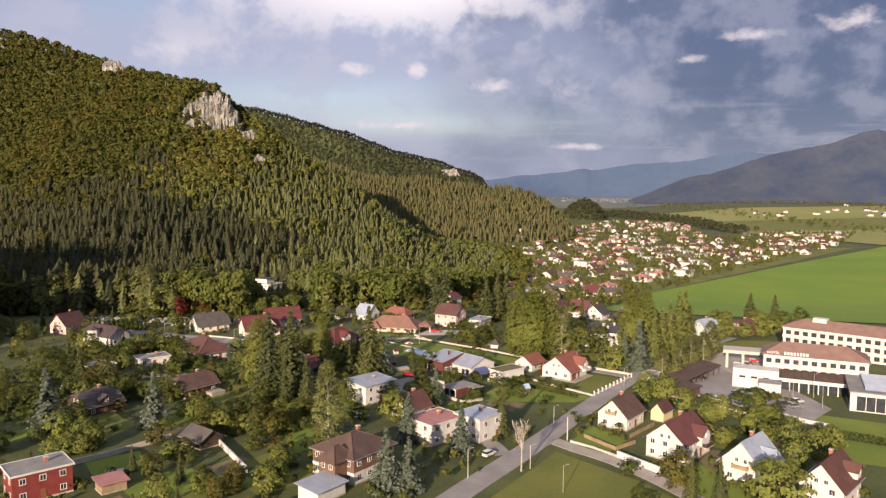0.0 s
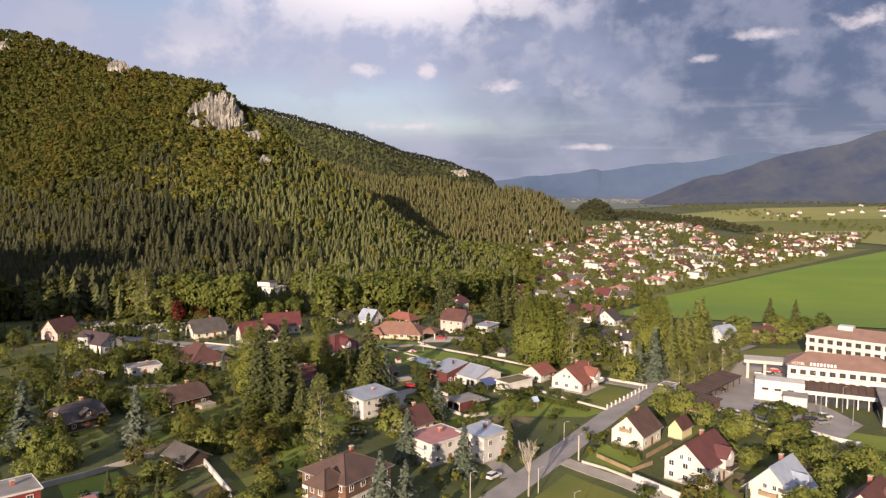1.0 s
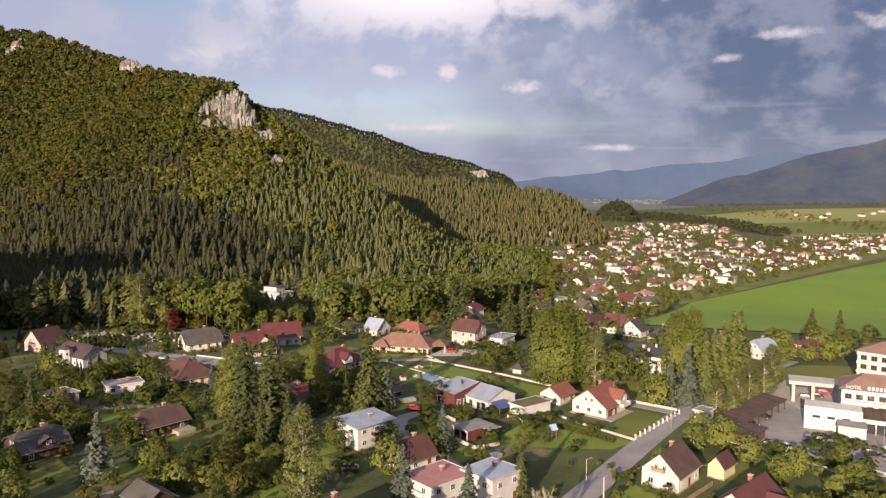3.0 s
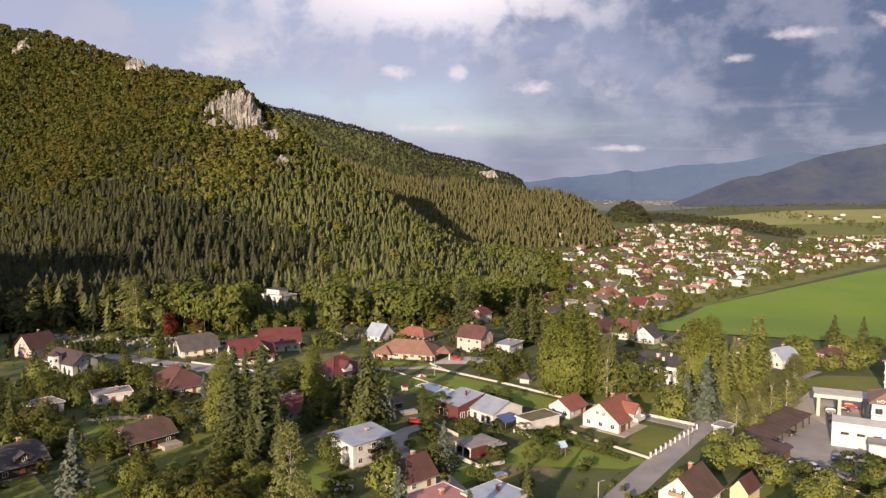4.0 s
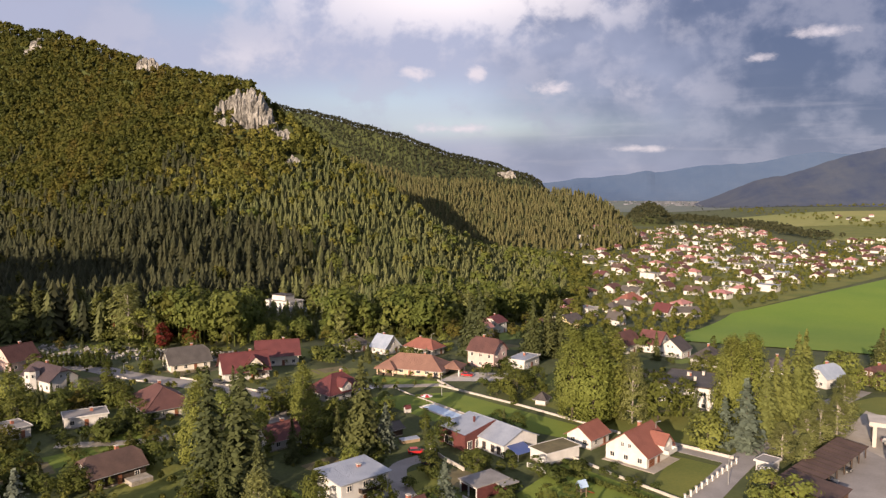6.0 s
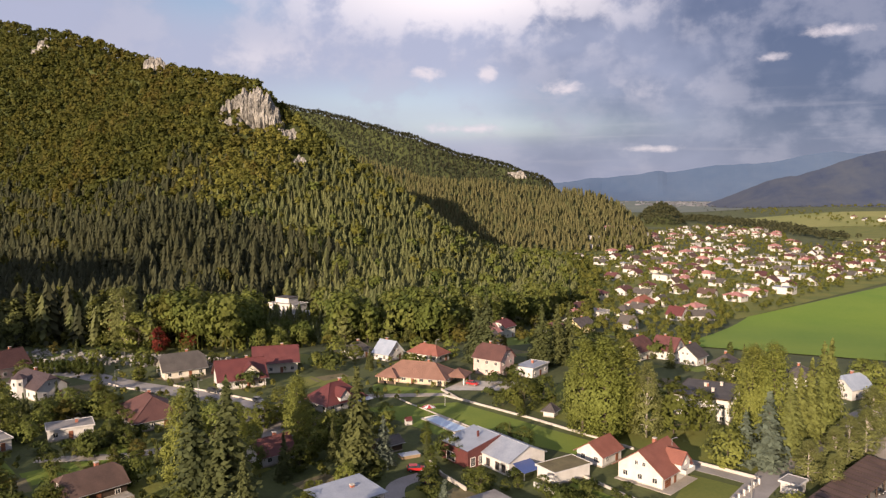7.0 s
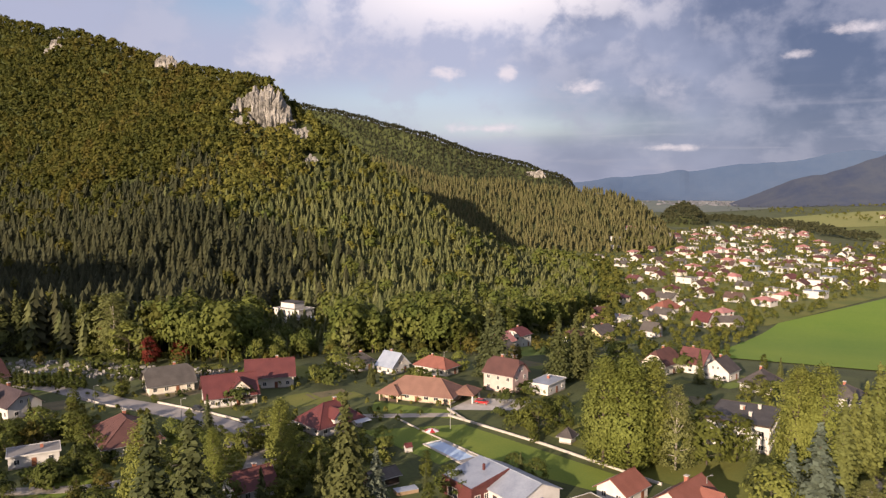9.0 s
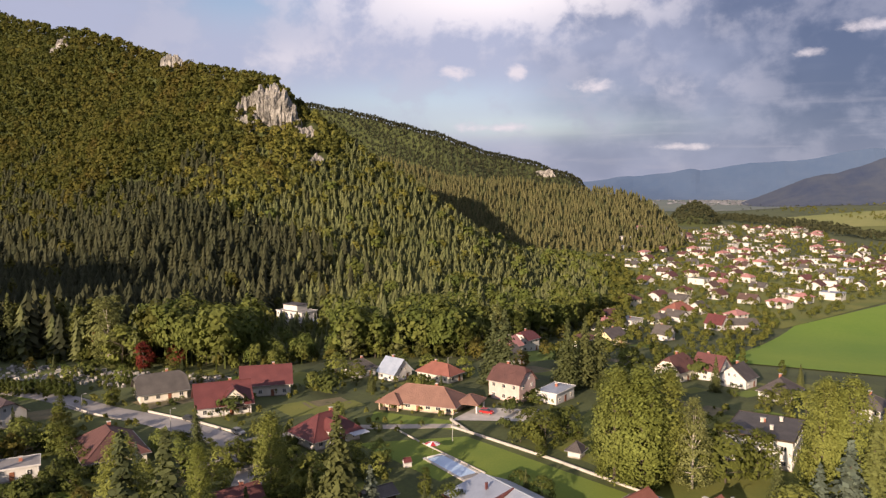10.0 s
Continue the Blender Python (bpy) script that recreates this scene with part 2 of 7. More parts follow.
def tiles(name, a, b, rough=0.75):
    return material(name, a, b, 0.35, rough, 0.06, 3.5, vary=0.06, wave=4.0)


M["r_orange"] = tiles("orange_red_tiles", (0.176, 0.062, 0.043), (0.245, 0.093, 0.067))
M["r_red"] = tiles("bright_red_tiles", (0.085, 0.021, 0.021), (0.130, 0.036, 0.033), 0.6)
M["r_maroon"] = tiles("maroon_tiles", (0.083, 0.029, 0.029), (0.134, 0.048, 0.044))
M["r_brown"] = tiles("brown_tiles", (0.061, 0.037, 0.030), (0.111, 0.067, 0.052))
M["r_redbrown"] = tiles("red_brown_tiles", (0.069, 0.029, 0.025), (0.112, 0.049, 0.041))
M["r_terracotta"] = tiles("terracotta_tiles", (0.172, 0.089, 0.064), (0.237, 0.129, 0.093))
M["r_pink"] = tiles("faded_pink_roofing", (0.300, 0.130, 0.120), (0.400, 0.200, 0.185))
M["r_hotel"] = tiles("faded_brown_tiles", (0.190, 0.115, 0.090), (0.270, 0.170, 0.135))
M["r_grey"] = tiles("grey_brown_shingles", (0.058, 0.051, 0.046), (0.104, 0.093, 0.084))
M["r_dark"] = tiles("dark_shingles", (0.040, 0.034, 0.034), (0.085, 0.072, 0.070))
M["r_purple"] = tiles("purple_brown_shingles", (0.043, 0.028, 0.032), (0.074, 0.050, 0.053))
M["felt"] = material("grey_roofing_felt", (0.165, 0.157, 0.150), (0.270, 0.258, 0.245), 0.3, 0.9, 0.01, 3.0)
M["metal"] = material("pale_metal_sheet", (0.255, 0.285, 0.335), (0.370, 0.400, 0.450), 0.3, 0.45, 0.04, 2.0, 0.25, wave=2.0, wave_axis="X")
M["blue_metal"] = material("blue_grey_metal_sheet", (0.260, 0.310, 0.390), (0.400, 0.450, 0.520), 0.3, 0.45, 0.04, 2.0, 0.25, wave=2.5, wave_axis="X")
M["frame"] = material("white_window_frame", (0.62, 0.60, 0.56), (0.74, 0.72, 0.68), 1.0, 0.6)
M["frame_dark"] = material("brown_window_frame", (0.10, 0.06, 0.04), (0.15, 0.09, 0.06), 1.0, 0.6)
M["glass"] = material("dark_window_glass", (0.020, 0.024, 0.030), (0.050, 0.055, 0.062), 0.6, 0.12)
M["door"] = material("brown_door", (0.160, 0.060, 0.030), (0.240, 0.095, 0.050), 1.0, 0.6)
M["steel"] = material("galvanised_steel", (0.30, 0.30, 0.29), (0.42, 0.42, 0.40), 1.0, 0.5, metal=0.5)
M["wood"] = material("weathered_wood", (0.200, 0.140, 0.080), (0.320, 0.235, 0.150), 0.6, 0.85, 0.02)
M["bark"] = material("bark", (0.050, 0.038, 0.028), (0.110, 0.088, 0.068), 0.8, 0.95, 0.05, 5.0)
M["pale_bark"] = material("pale_bark", (0.260, 0.230, 0.190), (0.450, 0.410, 0.350), 0.8, 0.95, 0.03, 5.0)
M["pool"] = material("pale_blue_pool_cover", (0.330, 0.460, 0.620), (0.430, 0.560, 0.720), 0.4, 0.35, 0.01)
M["tyre"] = material("tyre_rubber", (0.02, 0.02, 0.02), (0.035, 0.035, 0.035), 2.0, 0.9)
M["brick"] = material("red_brick", (0.250, 0.090, 0.060), (0.370, 0.150, 0.100), 1.0, 0.9, 0.03, 6.0)
for key, c in (("p_white", (0.62, 0.62, 0.61)), ("p_red", (0.38, 0.02, 0.02)), ("p_blue", (0.05, 0.08, 0.22)), ("p_grey", (0.16, 0.17, 0.18)), ("p_dark", (0.025, 0.027, 0.03)), ("p_silver", (0.40, 0.41, 0.42)), ("p_yellow", (0.62, 0.42, 0.02))):
    M[key] = material("paint_" + key[2:], c, tuple(v * 1.12 for v in c), 1.0, 0.28)

# Conifer tones, darkened to put the west wood's shade into the colour.
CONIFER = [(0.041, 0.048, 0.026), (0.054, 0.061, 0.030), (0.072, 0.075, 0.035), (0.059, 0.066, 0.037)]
M["spruce"] = foliage("spruce_needles", [(0.084, 0.099, 0.035), (0.112, 0.123, 0.041), (0.073, 0.091, 0.039)], 0, 0.22)
M["blue_spruce"] = foliage("blue_spruce_needles", [(0.110, 0.140, 0.100), (0.140, 0.165, 0.125)])
M["broad"] = foliage("broad_leaves", [(0.076, 0.093, 0.020), (0.103, 0.116, 0.023), (0.086, 0.107, 0.024), (0.116, 0.122, 0.028)], 0, 0.2)
M["bright_leaf"] = foliage("yellow_green_leaves", [(0.170, 0.198, 0.043), (0.193, 0.211, 0.049), (0.156, 0.188, 0.045)], 0, 0.2)
M["silver_leaf"] = foliage("grey_green_leaves", [(0.172, 0.190, 0.062), (0.190, 0.203, 0.071)])
M["autumn"] = foliage("autumn_leaves", [(0.111, 0.100, 0.022), (0.128, 0.110, 0.024), (0.093, 0.100, 0.022)])
M["red_leaf"] = foliage("red_leaves", [(0.130, 0.022, 0.016), (0.160, 0.032, 0.020)])
M["warm_needle"] = foliage("yellow_green_needles", [(0.150, 0.172, 0.046), (0.172, 0.186, 0.052), (0.136, 0.158, 0.048)], 0, 0.2)
M["hedge"] = foliage("hedge_leaves", [(0.055, 0.075, 0.018), (0.085, 0.100, 0.024)])
M["f_conifer"] = foliage("dimmed_forest_needles", CONIFER, 7.0, 0.18)
M["f_ridge"] = foliage("ridge_leaves", [(0.035, 0.042, 0.023), (0.045, 0.050, 0.026), (0.054, 0.056, 0.030)], 10.0, 0.2)
M["f_valley"] = foliage("valley_leaves", [(0.074, 0.102, 0.026), (0.103, 0.130, 0.028), (0.136, 0.153, 0.036), (0.161, 0.164, 0.039)], 8.0, 0.2)
# Same conifers as f_conifer, brightened to put the spur's sunlight into the colour.
M["f_lit_conifer"] = foliage("sunlit_spur_needles", [(0.097, 0.120, 0.049), (0.131, 0.147, 0.057), (0.160, 0.170, 0.067), (0.140, 0.158, 0.067)], 7.0, 0.25)
M["f_slope"] = foliage("far_slope_needles", [(0.103, 0.113, 0.046), (0.128, 0.128, 0.053), (0.154, 0.143, 0.061), (0.136, 0.134, 0.057)], 9.0, 0.2)
# Yellow-green leaves, made brighter still to paint in the spur's sunlight.
M["f_sunny"] = foliage("sunlit_spur_leaves", [(0.090, 0.100, 0.024), (0.124, 0.132, 0.028), (0.160, 0.156, 0.032), (0.182, 0.160, 0.036)], 8.0, 0.18)
# Olive leaves, toned down so the colour carries the west slope's shade.
M["f_broad"] = foliage("dimmed_forest_leaves", [(0.048, 0.058, 0.013), (0.065, 0.074, 0.014), (0.083, 0.086, 0.016), (0.099, 0.093, 0.018), (0.116, 0.089, 0.020)], 8.0, 0.18)
M["v_leaf"] = foliage("garden_leaves", [(0.062, 0.081, 0.019), (0.099, 0.112, 0.024), (0.132, 0.133, 0.028), (0.083, 0.101, 0.025)], 6.0, 0.2)


# ---- shape helpers ----
class Geo:
    """Collects boxes, prisms and tubes into one mesh."""

    def __init__(self):
        self.v, self.f = [], []

    def add(self, verts, faces):
        k = len(self.v)
        self.v += [tuple(p) for p in verts]
        self.f += [tuple(i + k for i in f) for f in faces]
        return self

    def box(self, x, y, z, sx, sy, sz, turn=0.0):
        """A box centred at x, y that stands on z."""
        c, s = math.cos(turn), math.sin(turn)
        pts = []
        for dz in (0, sz):
            for dx, dy in ((-1, -1), (1, -1), (1, 1), (-1, 1)):
                px, py = dx * sx / 2, dy * sy / 2
                pts.append((x + c * px - s * py, y + s * px + c * py, z + dz))
        return self.add(pts, [(3, 2, 1, 0), (4, 5, 6, 7), (0, 1, 5, 4), (1, 2, 6, 5), (2, 3, 7, 6), (3, 0, 4, 7)])

    def slab(self, quad, thick):
        """A slab under a quad given anticlockwise from above."""
        low = [(x, y, z - thick) for x, y, z in quad]
        n = len(quad)
        return self.add(list(quad) + low, [tuple(range(n)), tuple(range(2 * n - 1, n - 1, -1))] + [(i, i + n, (i + 1) % n + n, (i + 1) % n) for i in range(n)])

    def tube(self, a, b, ra, rb, n=6):
        a, b = Vector(a), Vector(b)
        d = (b - a).normalized()
        u = d.orthogonal().normalized()
        w = d.cross(u)
        ring = [u * math.cos(6.2832 * i / n) + w * math.sin(6.2832 * i / n) for i in range(n)]
        return self.add([a + r * ra for r in ring] + [b + r * rb for r in ring], [(i, (i + 1) % n, (i + 1) % n + n, i + n) for i in range(n)] + [tuple(range(n - 1, -1, -1)), tuple(range(n, 2 * n))])

    def mesh(self, name, mat):
        me = bpy.data.meshes.new(name)
        me.from_pydata(self.v, [], self.f)
        me.materials.append(mat)
        return me


def quads_mesh(name, pts, mat):
    """A mesh of loose quads from an array n x 4 x 3."""
    n = len(pts)
    me = bpy.data.meshes.new(name)
    me.vertices.add(4 * n)
    me.vertices.foreach_set("co", np.asarray(pts, np.float32).ravel())
    me.loops.add(4 * n)
    me.loops.foreach_set("vertex_index", np.arange(4 * n, dtype=np.int32))
    me.polygons.add(n)
    me.polygons.foreach_set("loop_start", np.arange(0, 4 * n, 4, dtype=np.int32))
    me.update(calc_edges=True)
    me.materials.append(mat)
    return me


def part(name, geo, mat, parent, label=""):
    """One mesh object under a thing or a part."""
    me = geo.mesh(name, mat) if isinstance(geo, Geo) else geo
    ob = new(name, me)
    ob.parent = parent
    return tagged(ob, label)


def thing(name, x, y, turn=0.0, label="", category="", group="", z=None):
    ob = new(name)
    ob.empty_display_size = 0.5
    ob.matrix_basis = pose(x, y, land(x, y) if z is None else z, 0, 0, turn)
    return tagged(ob, label, category, group)


# ---- the land ----
def smooth(a, b, v):
    u = np.clip((v - a) / (b - a), 0, 1)
    return u * u * (3 - 2 * u)


def wavy(x, y):
    return np.sin(x * 0.021 + 1.3 * np.sin(y * 0.013)) * np.cos(y * 0.017 + 0.8 * np.sin(x * 0.011)) + 0.5 * np.sin(x * 0.055 + y * 0.031) * np.cos(y * 0.047 - x * 0.02)


def ridge(x, y, floor, xs, zs, ys, front, back, power=1.4):
    """A hill under a crest line that is given along x."""
    top, crest = np.interp(x, xs, zs), np.interp(x, xs, ys)
    d = np.where(y < crest, (crest - y) / front, (y - crest) / back)
    return np.maximum(0, top - floor) * np.clip(1 - d, 0, 1) ** power


def land_array(x, y):
    x, y = np.asarray(x, float), np.asarray(y, float)
    floor = -23.4 * smooth(300, 625, y) + 20 * smooth(1700, 4500, y)
    h1 = ridge(x, y, floor, (-1500, -742, -585, -448, -416, -385, -357, -329, -304, -279, -242, -206, -170, -135, -100), (438, 265, 216, 185, 180, 168, 149, 131, 111, 93, 67, 42, 19, -6, -24), (1040, 897, 861, 812, 800, 792, 786, 783, 781, 780, 780, 780, 780, 780, 780), 320, 280)
    h2 = ridge(x, y, floor, (-2200, -882, -783, -655, -530, -408, -304, -231, -200, -176, -130), (490, 280, 260, 227, 189, 139, 119, 92, 75, 30, -24), (1950,) * 11, 500, 500, 1.2)
    h3 = ridge(x, y, floor, (-1500, -650, -435, -321, -228, -139, -100, -53, -23, 3, 26, 40), (300, 150, 96, 80, 68, 58, 55, 49, 33, 8, -16, -24), (1480, 1460, 1440, 1430, 1430, 1430, 1430, 1430, 1430, 1430, 1430, 1430), 380, 300, 1.1)
    h4 = 46 * np.clip(1 - np.hypot((x - 66) / 55, (y - 2000) / 140), 0, 1) ** 0.6
    # h5 is an unseen hill, added to throw shade on the west woods.
    h5 = ridge(x, y, 0.0, (-1200, -700, -408, -318, -254, -232), (215, 172, 112, 76, 40, 0), (-60, 40, 150, 172, 190, 196), 170, 95, 1.1)
    up = np.maximum(np.maximum(np.maximum(h1, h2), np.maximum(h3, h4)), h5)
    floor = floor + 29 * smooth(1480, 2450, y) * (1 - smooth(2450, 3300, y)) * smooth(110, 560, x)
    return floor + up + wavy(x, y) * 6.0 * smooth(15, 90, up)


def land(x, y):
    return float(land_array(x, y))


xs = np.concatenate([-np.geomspace(4600, 820, 22), np.arange(-800, 440, 9.0), np.geomspace(450, 4600, 26)])
ys = np.concatenate([-np.geomspace(3500, 110, 12), np.arange(-100, 1000, 9.0), np.arange(1000, 2100, 20.0), np.geomspace(2120, 4850, 24)])
gx, gy = np.meshgrid(xs, ys)
gz = land_array(gx, gy)
nx, ny = len(xs), len(ys)
verts = np.stack([gx, gy, gz], -1).reshape(-1, 3)
idx = np.arange(nx * ny).reshape(ny, nx)
faces = np.stack([idx[:-1, :-1], idx[:-1, 1:], idx[1:, 1:], idx[1:, :-1]], -1).reshape(-1, 4)
me = bpy.data.meshes.new("ground")
me.from_pydata(verts.tolist(), [], faces.tolist())
me.materials.append(M["ground"])
me.polygons.foreach_set("use_smooth", np.ones(len(faces), bool))
ground = tagged(new("ground", me), "uneven green garden ground running up into hills", "ground", kind="structure")


def sheet(name, corners, lift, mat, label, category, step=12.0, kind="structure"):
    """A strip of ground cover between four corners, draped on the land."""
    a, b, c, d = [np.array(p, float) for p in corners]
    n = max(1, int(max(np.linalg.norm(b - a), np.linalg.norm(c - d)) / step))
    m = max(1, int(max(np.linalg.norm(d - a), np.linalg.norm(c - b)) / step))
    u, v = np.meshgrid(np.linspace(0, 1, n + 1), np.linspace(0, 1, m + 1))
    p = ((1 - u) * (1 - v))[..., None] * a + (u * (1 - v))[..., None] * b + (u * v)[..., None] * c + ((1 - u) * v)[..., None] * d
    z = land_array(p[..., 0], p[..., 1]) + lift
    i = np.arange((n + 1) * (m + 1)).reshape(m + 1, n + 1)
    f = np.stack([i[:-1, :-1], i[:-1, 1:], i[1:, 1:], i[1:, :-1]], -1).reshape(-1, 4)
    me = bpy.data.meshes.new(name)
    me.from_pydata(np.concatenate([p, z[..., None]], -1).reshape(-1, 3).tolist(), [], f.tolist())
    me.materials.append(mat)
    return tagged(new(name, me), label, category, kind=kind)


def ribbon(name, points, width, lift, mat, label, category, thick=0.12):
    """A road or path of constant width along points, with real edges."""
    pts = [Vector((*p, 0)) for p in points]
    fine = []
    for i in range(len(pts) - 1):
        p0, p1, p2, p3 = pts[max(0, i - 1)], pts[i], pts[i + 1], pts[min(len(pts) - 1, i + 2)]
        for k in range(6):
            t = k / 6
            fine.append(0.5 * (2 * p1 + (p2 - p0) * t + (2 * p0 - 5 * p1 + 4 * p2 - p3) * t * t + (3 * p1 - p0 - 3 * p2 + p3) * t ** 3))
    fine.append(pts[-1])
    g = Geo()
    rows = []
    for i, p in enumerate(fine):
        d = (fine[min(i + 1, len(fine) - 1)] - fine[max(i - 1, 0)]).normalized()
        s = Vector((-d.y, d.x, 0)) * width / 2
        z = land(p.x, p.y) + lift
        rows.append([(p.x + s.x, p.y + s.y, z - thick), (p.x + s.x, p.y + s.y, z), (p.x - s.x, p.y - s.y, z), (p.x - s.x, p.y - s.y, z - thick)])
    for i in range(len(rows) - 1):
        a, b = rows[i], rows[i + 1]
        for k in range(3):
            g.add([a[k + 1], a[k], b[k], b[k + 1]], [(3, 2, 1, 0)])
    return tagged(new(name, g.mesh(name, mat)), label, category, kind="structure")


# fields and far land
sheet("crop_field", [(21, 447), (420, 335), (520, 650), (78, 621)], 0.5, M["crop"], "smooth bright green crop field beside the village", "field", 15)
sheet("crop_field", [(78, 621), (520, 650), (720, 900), (262, 880)], 0.5, M["crop"], "smooth bright green crop field beside the village", "field", 20)
sheet("crop_field", [(262, 880), (720, 900), (960, 1200), (486, 1184)], 0.5, M["crop"], "smooth bright green crop field beside the village", "field", 20)
sheet("pale_field", [(330, 1490), (486, 1200), (1700, 1450), (1500, 1960)], 1.2, M["field"], "pale green mown field across the valley", "field", 40)
sheet("pale_field", [(215, 2120), (370, 1800), (1600, 2140), (1500, 2520)], 1.4, M["field"], "pale green mown field on the low swell", "field", 40)
sheet("pale_field", [(370, 1800), (330, 1490), (1500, 1960), (1600, 2140)], 1.0, M["meadow"], "rough pasture between the mown fields", "field", 40)
sheet("pale_field", [(960, 1200), (720, 900), (2200, 1000), (2400, 1500)], 1.0, M["field"], "pale green mown field beyond the crop", "field", 60)
sheet("far_plain", [(-200, 2700), (2500, 2700), (2600, 4750), (-500, 4750)], 0.9, M["field_haze"], "dark green far valley plain, haze put into its colour", "plain", 80)


def mountain(name, points, mat, label, depth=700.0):
    """A far mountain chain from its crest (x, y, z), sloping both ways."""
    n = 160
    px = np.linspace(points[0][0], points[-1][0], n)
    py = np.interp(px, [p[0] for p in points], [p[1] for p in points])
    pz = np.interp(px, [p[0] for p in points], [p[2] for p in points])
    rough = np.array([noise.fractal((x * 0.006, 3.1, 0.7), 0.9, 2.1, 5) for x in px])
    pz = pz + rough * 9
    rows = []
    for k in range(13):
        t = k / 12
        f = (1 - t) ** 1.25
        spur = np.array([noise.fractal((x * 0.007, t * 1.5, 1.7), 0.9, 2.1, 5) for x in px]) * 34 * t * (1 - t)
        rows.append(np.stack([px, py - depth * t, (pz + 15) * f - 15 + spur * (pz > 20)], -1))
    back = np.stack([px, py + depth * 0.5, np.full(n, -30.0)], -1)
    allp = np.stack([back] + rows)
    k = allp.shape[0]
    i = np.arange(k * n).reshape(k, n)
    f = np.stack([i[1:, :-1], i[1:, 1:], i[:-1, 1:], i[:-1, :-1]], -1).reshape(-1, 4)
    me = bpy.data.meshes.new(name)
    me.from_pydata(allp.reshape(-1, 3).tolist(), [], f.tolist())
    me.materials.append(mat)
    return tagged(new(name, me), label, "mountain", kind="structure")


mountain("backdrop_far_range", [(-1500, 4400, 60), (-420, 4400, 98), (-107, 4400, 130), (60, 4400, 148), (137, 4400, 163), (175, 4400, 148), (440, 4400, 186), (640, 4400, 200), (811, 4400, 222), (1023, 4400, 264), (1204, 4400, 240), (1700, 4300, 230), (2200, 4200, 260)], M["far_haze_blue"], "mountain range on the horizon, coloured pale blue for haze", 250)
mountain("backdrop_mountain", [(300, 3500, -12), (420, 3400, 40), (523, 3300, 96), (640, 3300, 120), (768, 3300, 165), (903, 3300, 199), (991, 3300, 224), (1121, 3300, 250), (1249, 3300, 293), (1287, 3300, 300), (1330, 3300, 283), (1420, 3300, 265), (1750, 3250, 230), (2300, 3150, 250), (3000, 3000, 280)], M["far_haze_wood"], "wooded mountain with a pointed peak, coloured dark blue for haze", 420)


# ---- trees ----
rng = np.random.default_rng(7)


def diamonds(centres, normals, size, slim=0.62):
    """Leaf sprays: a bent diamond at each centre, facing its normal."""
    n = len(centres)
    nrm = normals / (np.linalg.norm(normals, axis=1, keepdims=True) + 1e-9)
    ref = rng.normal(size=(n, 3))
    u = np.cross(nrm, ref)
    u /= np.linalg.norm(u, axis=1, keepdims=True) + 1e-9
    w = np.cross(nrm, u)
    s = (size * rng.uniform(0.65, 1.3, n))[:, None]
    return np.stack([centres + u * s, centres + w * s * slim + nrm * s * 0.15, centres - u * s, centres - w * s * slim + nrm * s * 0.15], 1)


def leafy(height, radius, clumps, per, size, start=0.25, shape="round", clump_r=0.3):
    """A broad-leaved crown of many leaf clumps, and the clump centres for its limbs."""
    centres = []
    while len(centres) < clumps:
        t = rng.uniform(0, 1)
        if shape == "tall":
            r = radius * (0.5 + 0.5 * min(1, t * 3.5)) * (1 - t) ** 0.5 * 1.12
        elif shape == "birch":
            r = radius * (1 - t) ** 0.55 * (0.6 + 0.4 * min(1, t * 5))
        else:
            r = radius * math.sqrt(max(0.03, 1 - (2 * t - 0.9) ** 2))
        a, k = rng.uniform(0, 6.2832), rng.uniform(0.45, 1) ** 0.4
        centres.append((r * k * math.cos(a) * rng.uniform(0.75, 1.12), r * k * math.sin(a) * rng.uniform(0.75, 1.12), height * (start + (1 - start) * t * 0.95)))
    centres = np.array(centres)
    rad = radius * clump_r * rng.uniform(0.7, 1.25, clumps)
    d = rng.normal(size=(clumps, per, 3))
    d /= np.linalg.norm(d, axis=2, keepdims=True)
    d[..., 2] = np.abs(d[..., 2]) * 1.0 - 0.25
    pts = centres[:, None] + d * rad[:, None, None] * rng.uniform(0.25, 1.35, (clumps, per, 1)) * np.array([1, 1, 0.9])
    out = centres - np.array([0, 0, height * (start + 0.35 * (1 - start))])
    out /= np.linalg.norm(out, axis=1, keepdims=True) + 1e-6
    nrm = d * 0.3 + out[:, None] * 1.0 + rng.normal(size=d.shape) * 0.35 + np.array([0, 0, 0.25])
    return diamonds(pts.reshape(-1, 3), nrm.reshape(-1, 3), size), centres


def needles(height, radius, whorls=30, arms=9, size=0.5, start=0.05):
    """A conifer crown: whorls of drooping, fringed boughs."""
    c, nn = [], []
    for i in range(whorls):
        t = (i + rng.uniform(-0.3, 0.3)) / whorls
        z0 = height * (start + (1 - start) * t)
        r = radius * max(0.04, (1 - t)) ** 0.85
        for j in range(max(3, int(arms * (0.5 + 0.5 * (1 - t))))):
            a = rng.uniform(0, 6.2832)
            rr = r * rng.uniform(0.65, 1.18)
            steps = max(2, int(rr / 0.42))
            for k in range(steps):
                f = (k + rng.uniform(0.2, 0.9)) / steps
                side = rng.normal() * 0.18 * rr * f
                c.append((math.cos(a) * rr * f - math.sin(a) * side, math.sin(a) * rr * f + math.cos(a) * side, z0 - 0.35 * rr * f * f + 0.1 * rng.normal()))
                nn.append((math.cos(a) * 0.75 + rng.normal() * 0.35, math.sin(a) * 0.75 + rng.normal() * 0.35, 0.75))
    c.append((0, 0, height))
    nn.append((1, 0, 0))
    return diamonds(np.array(c), np.array(nn), size, 0.6)


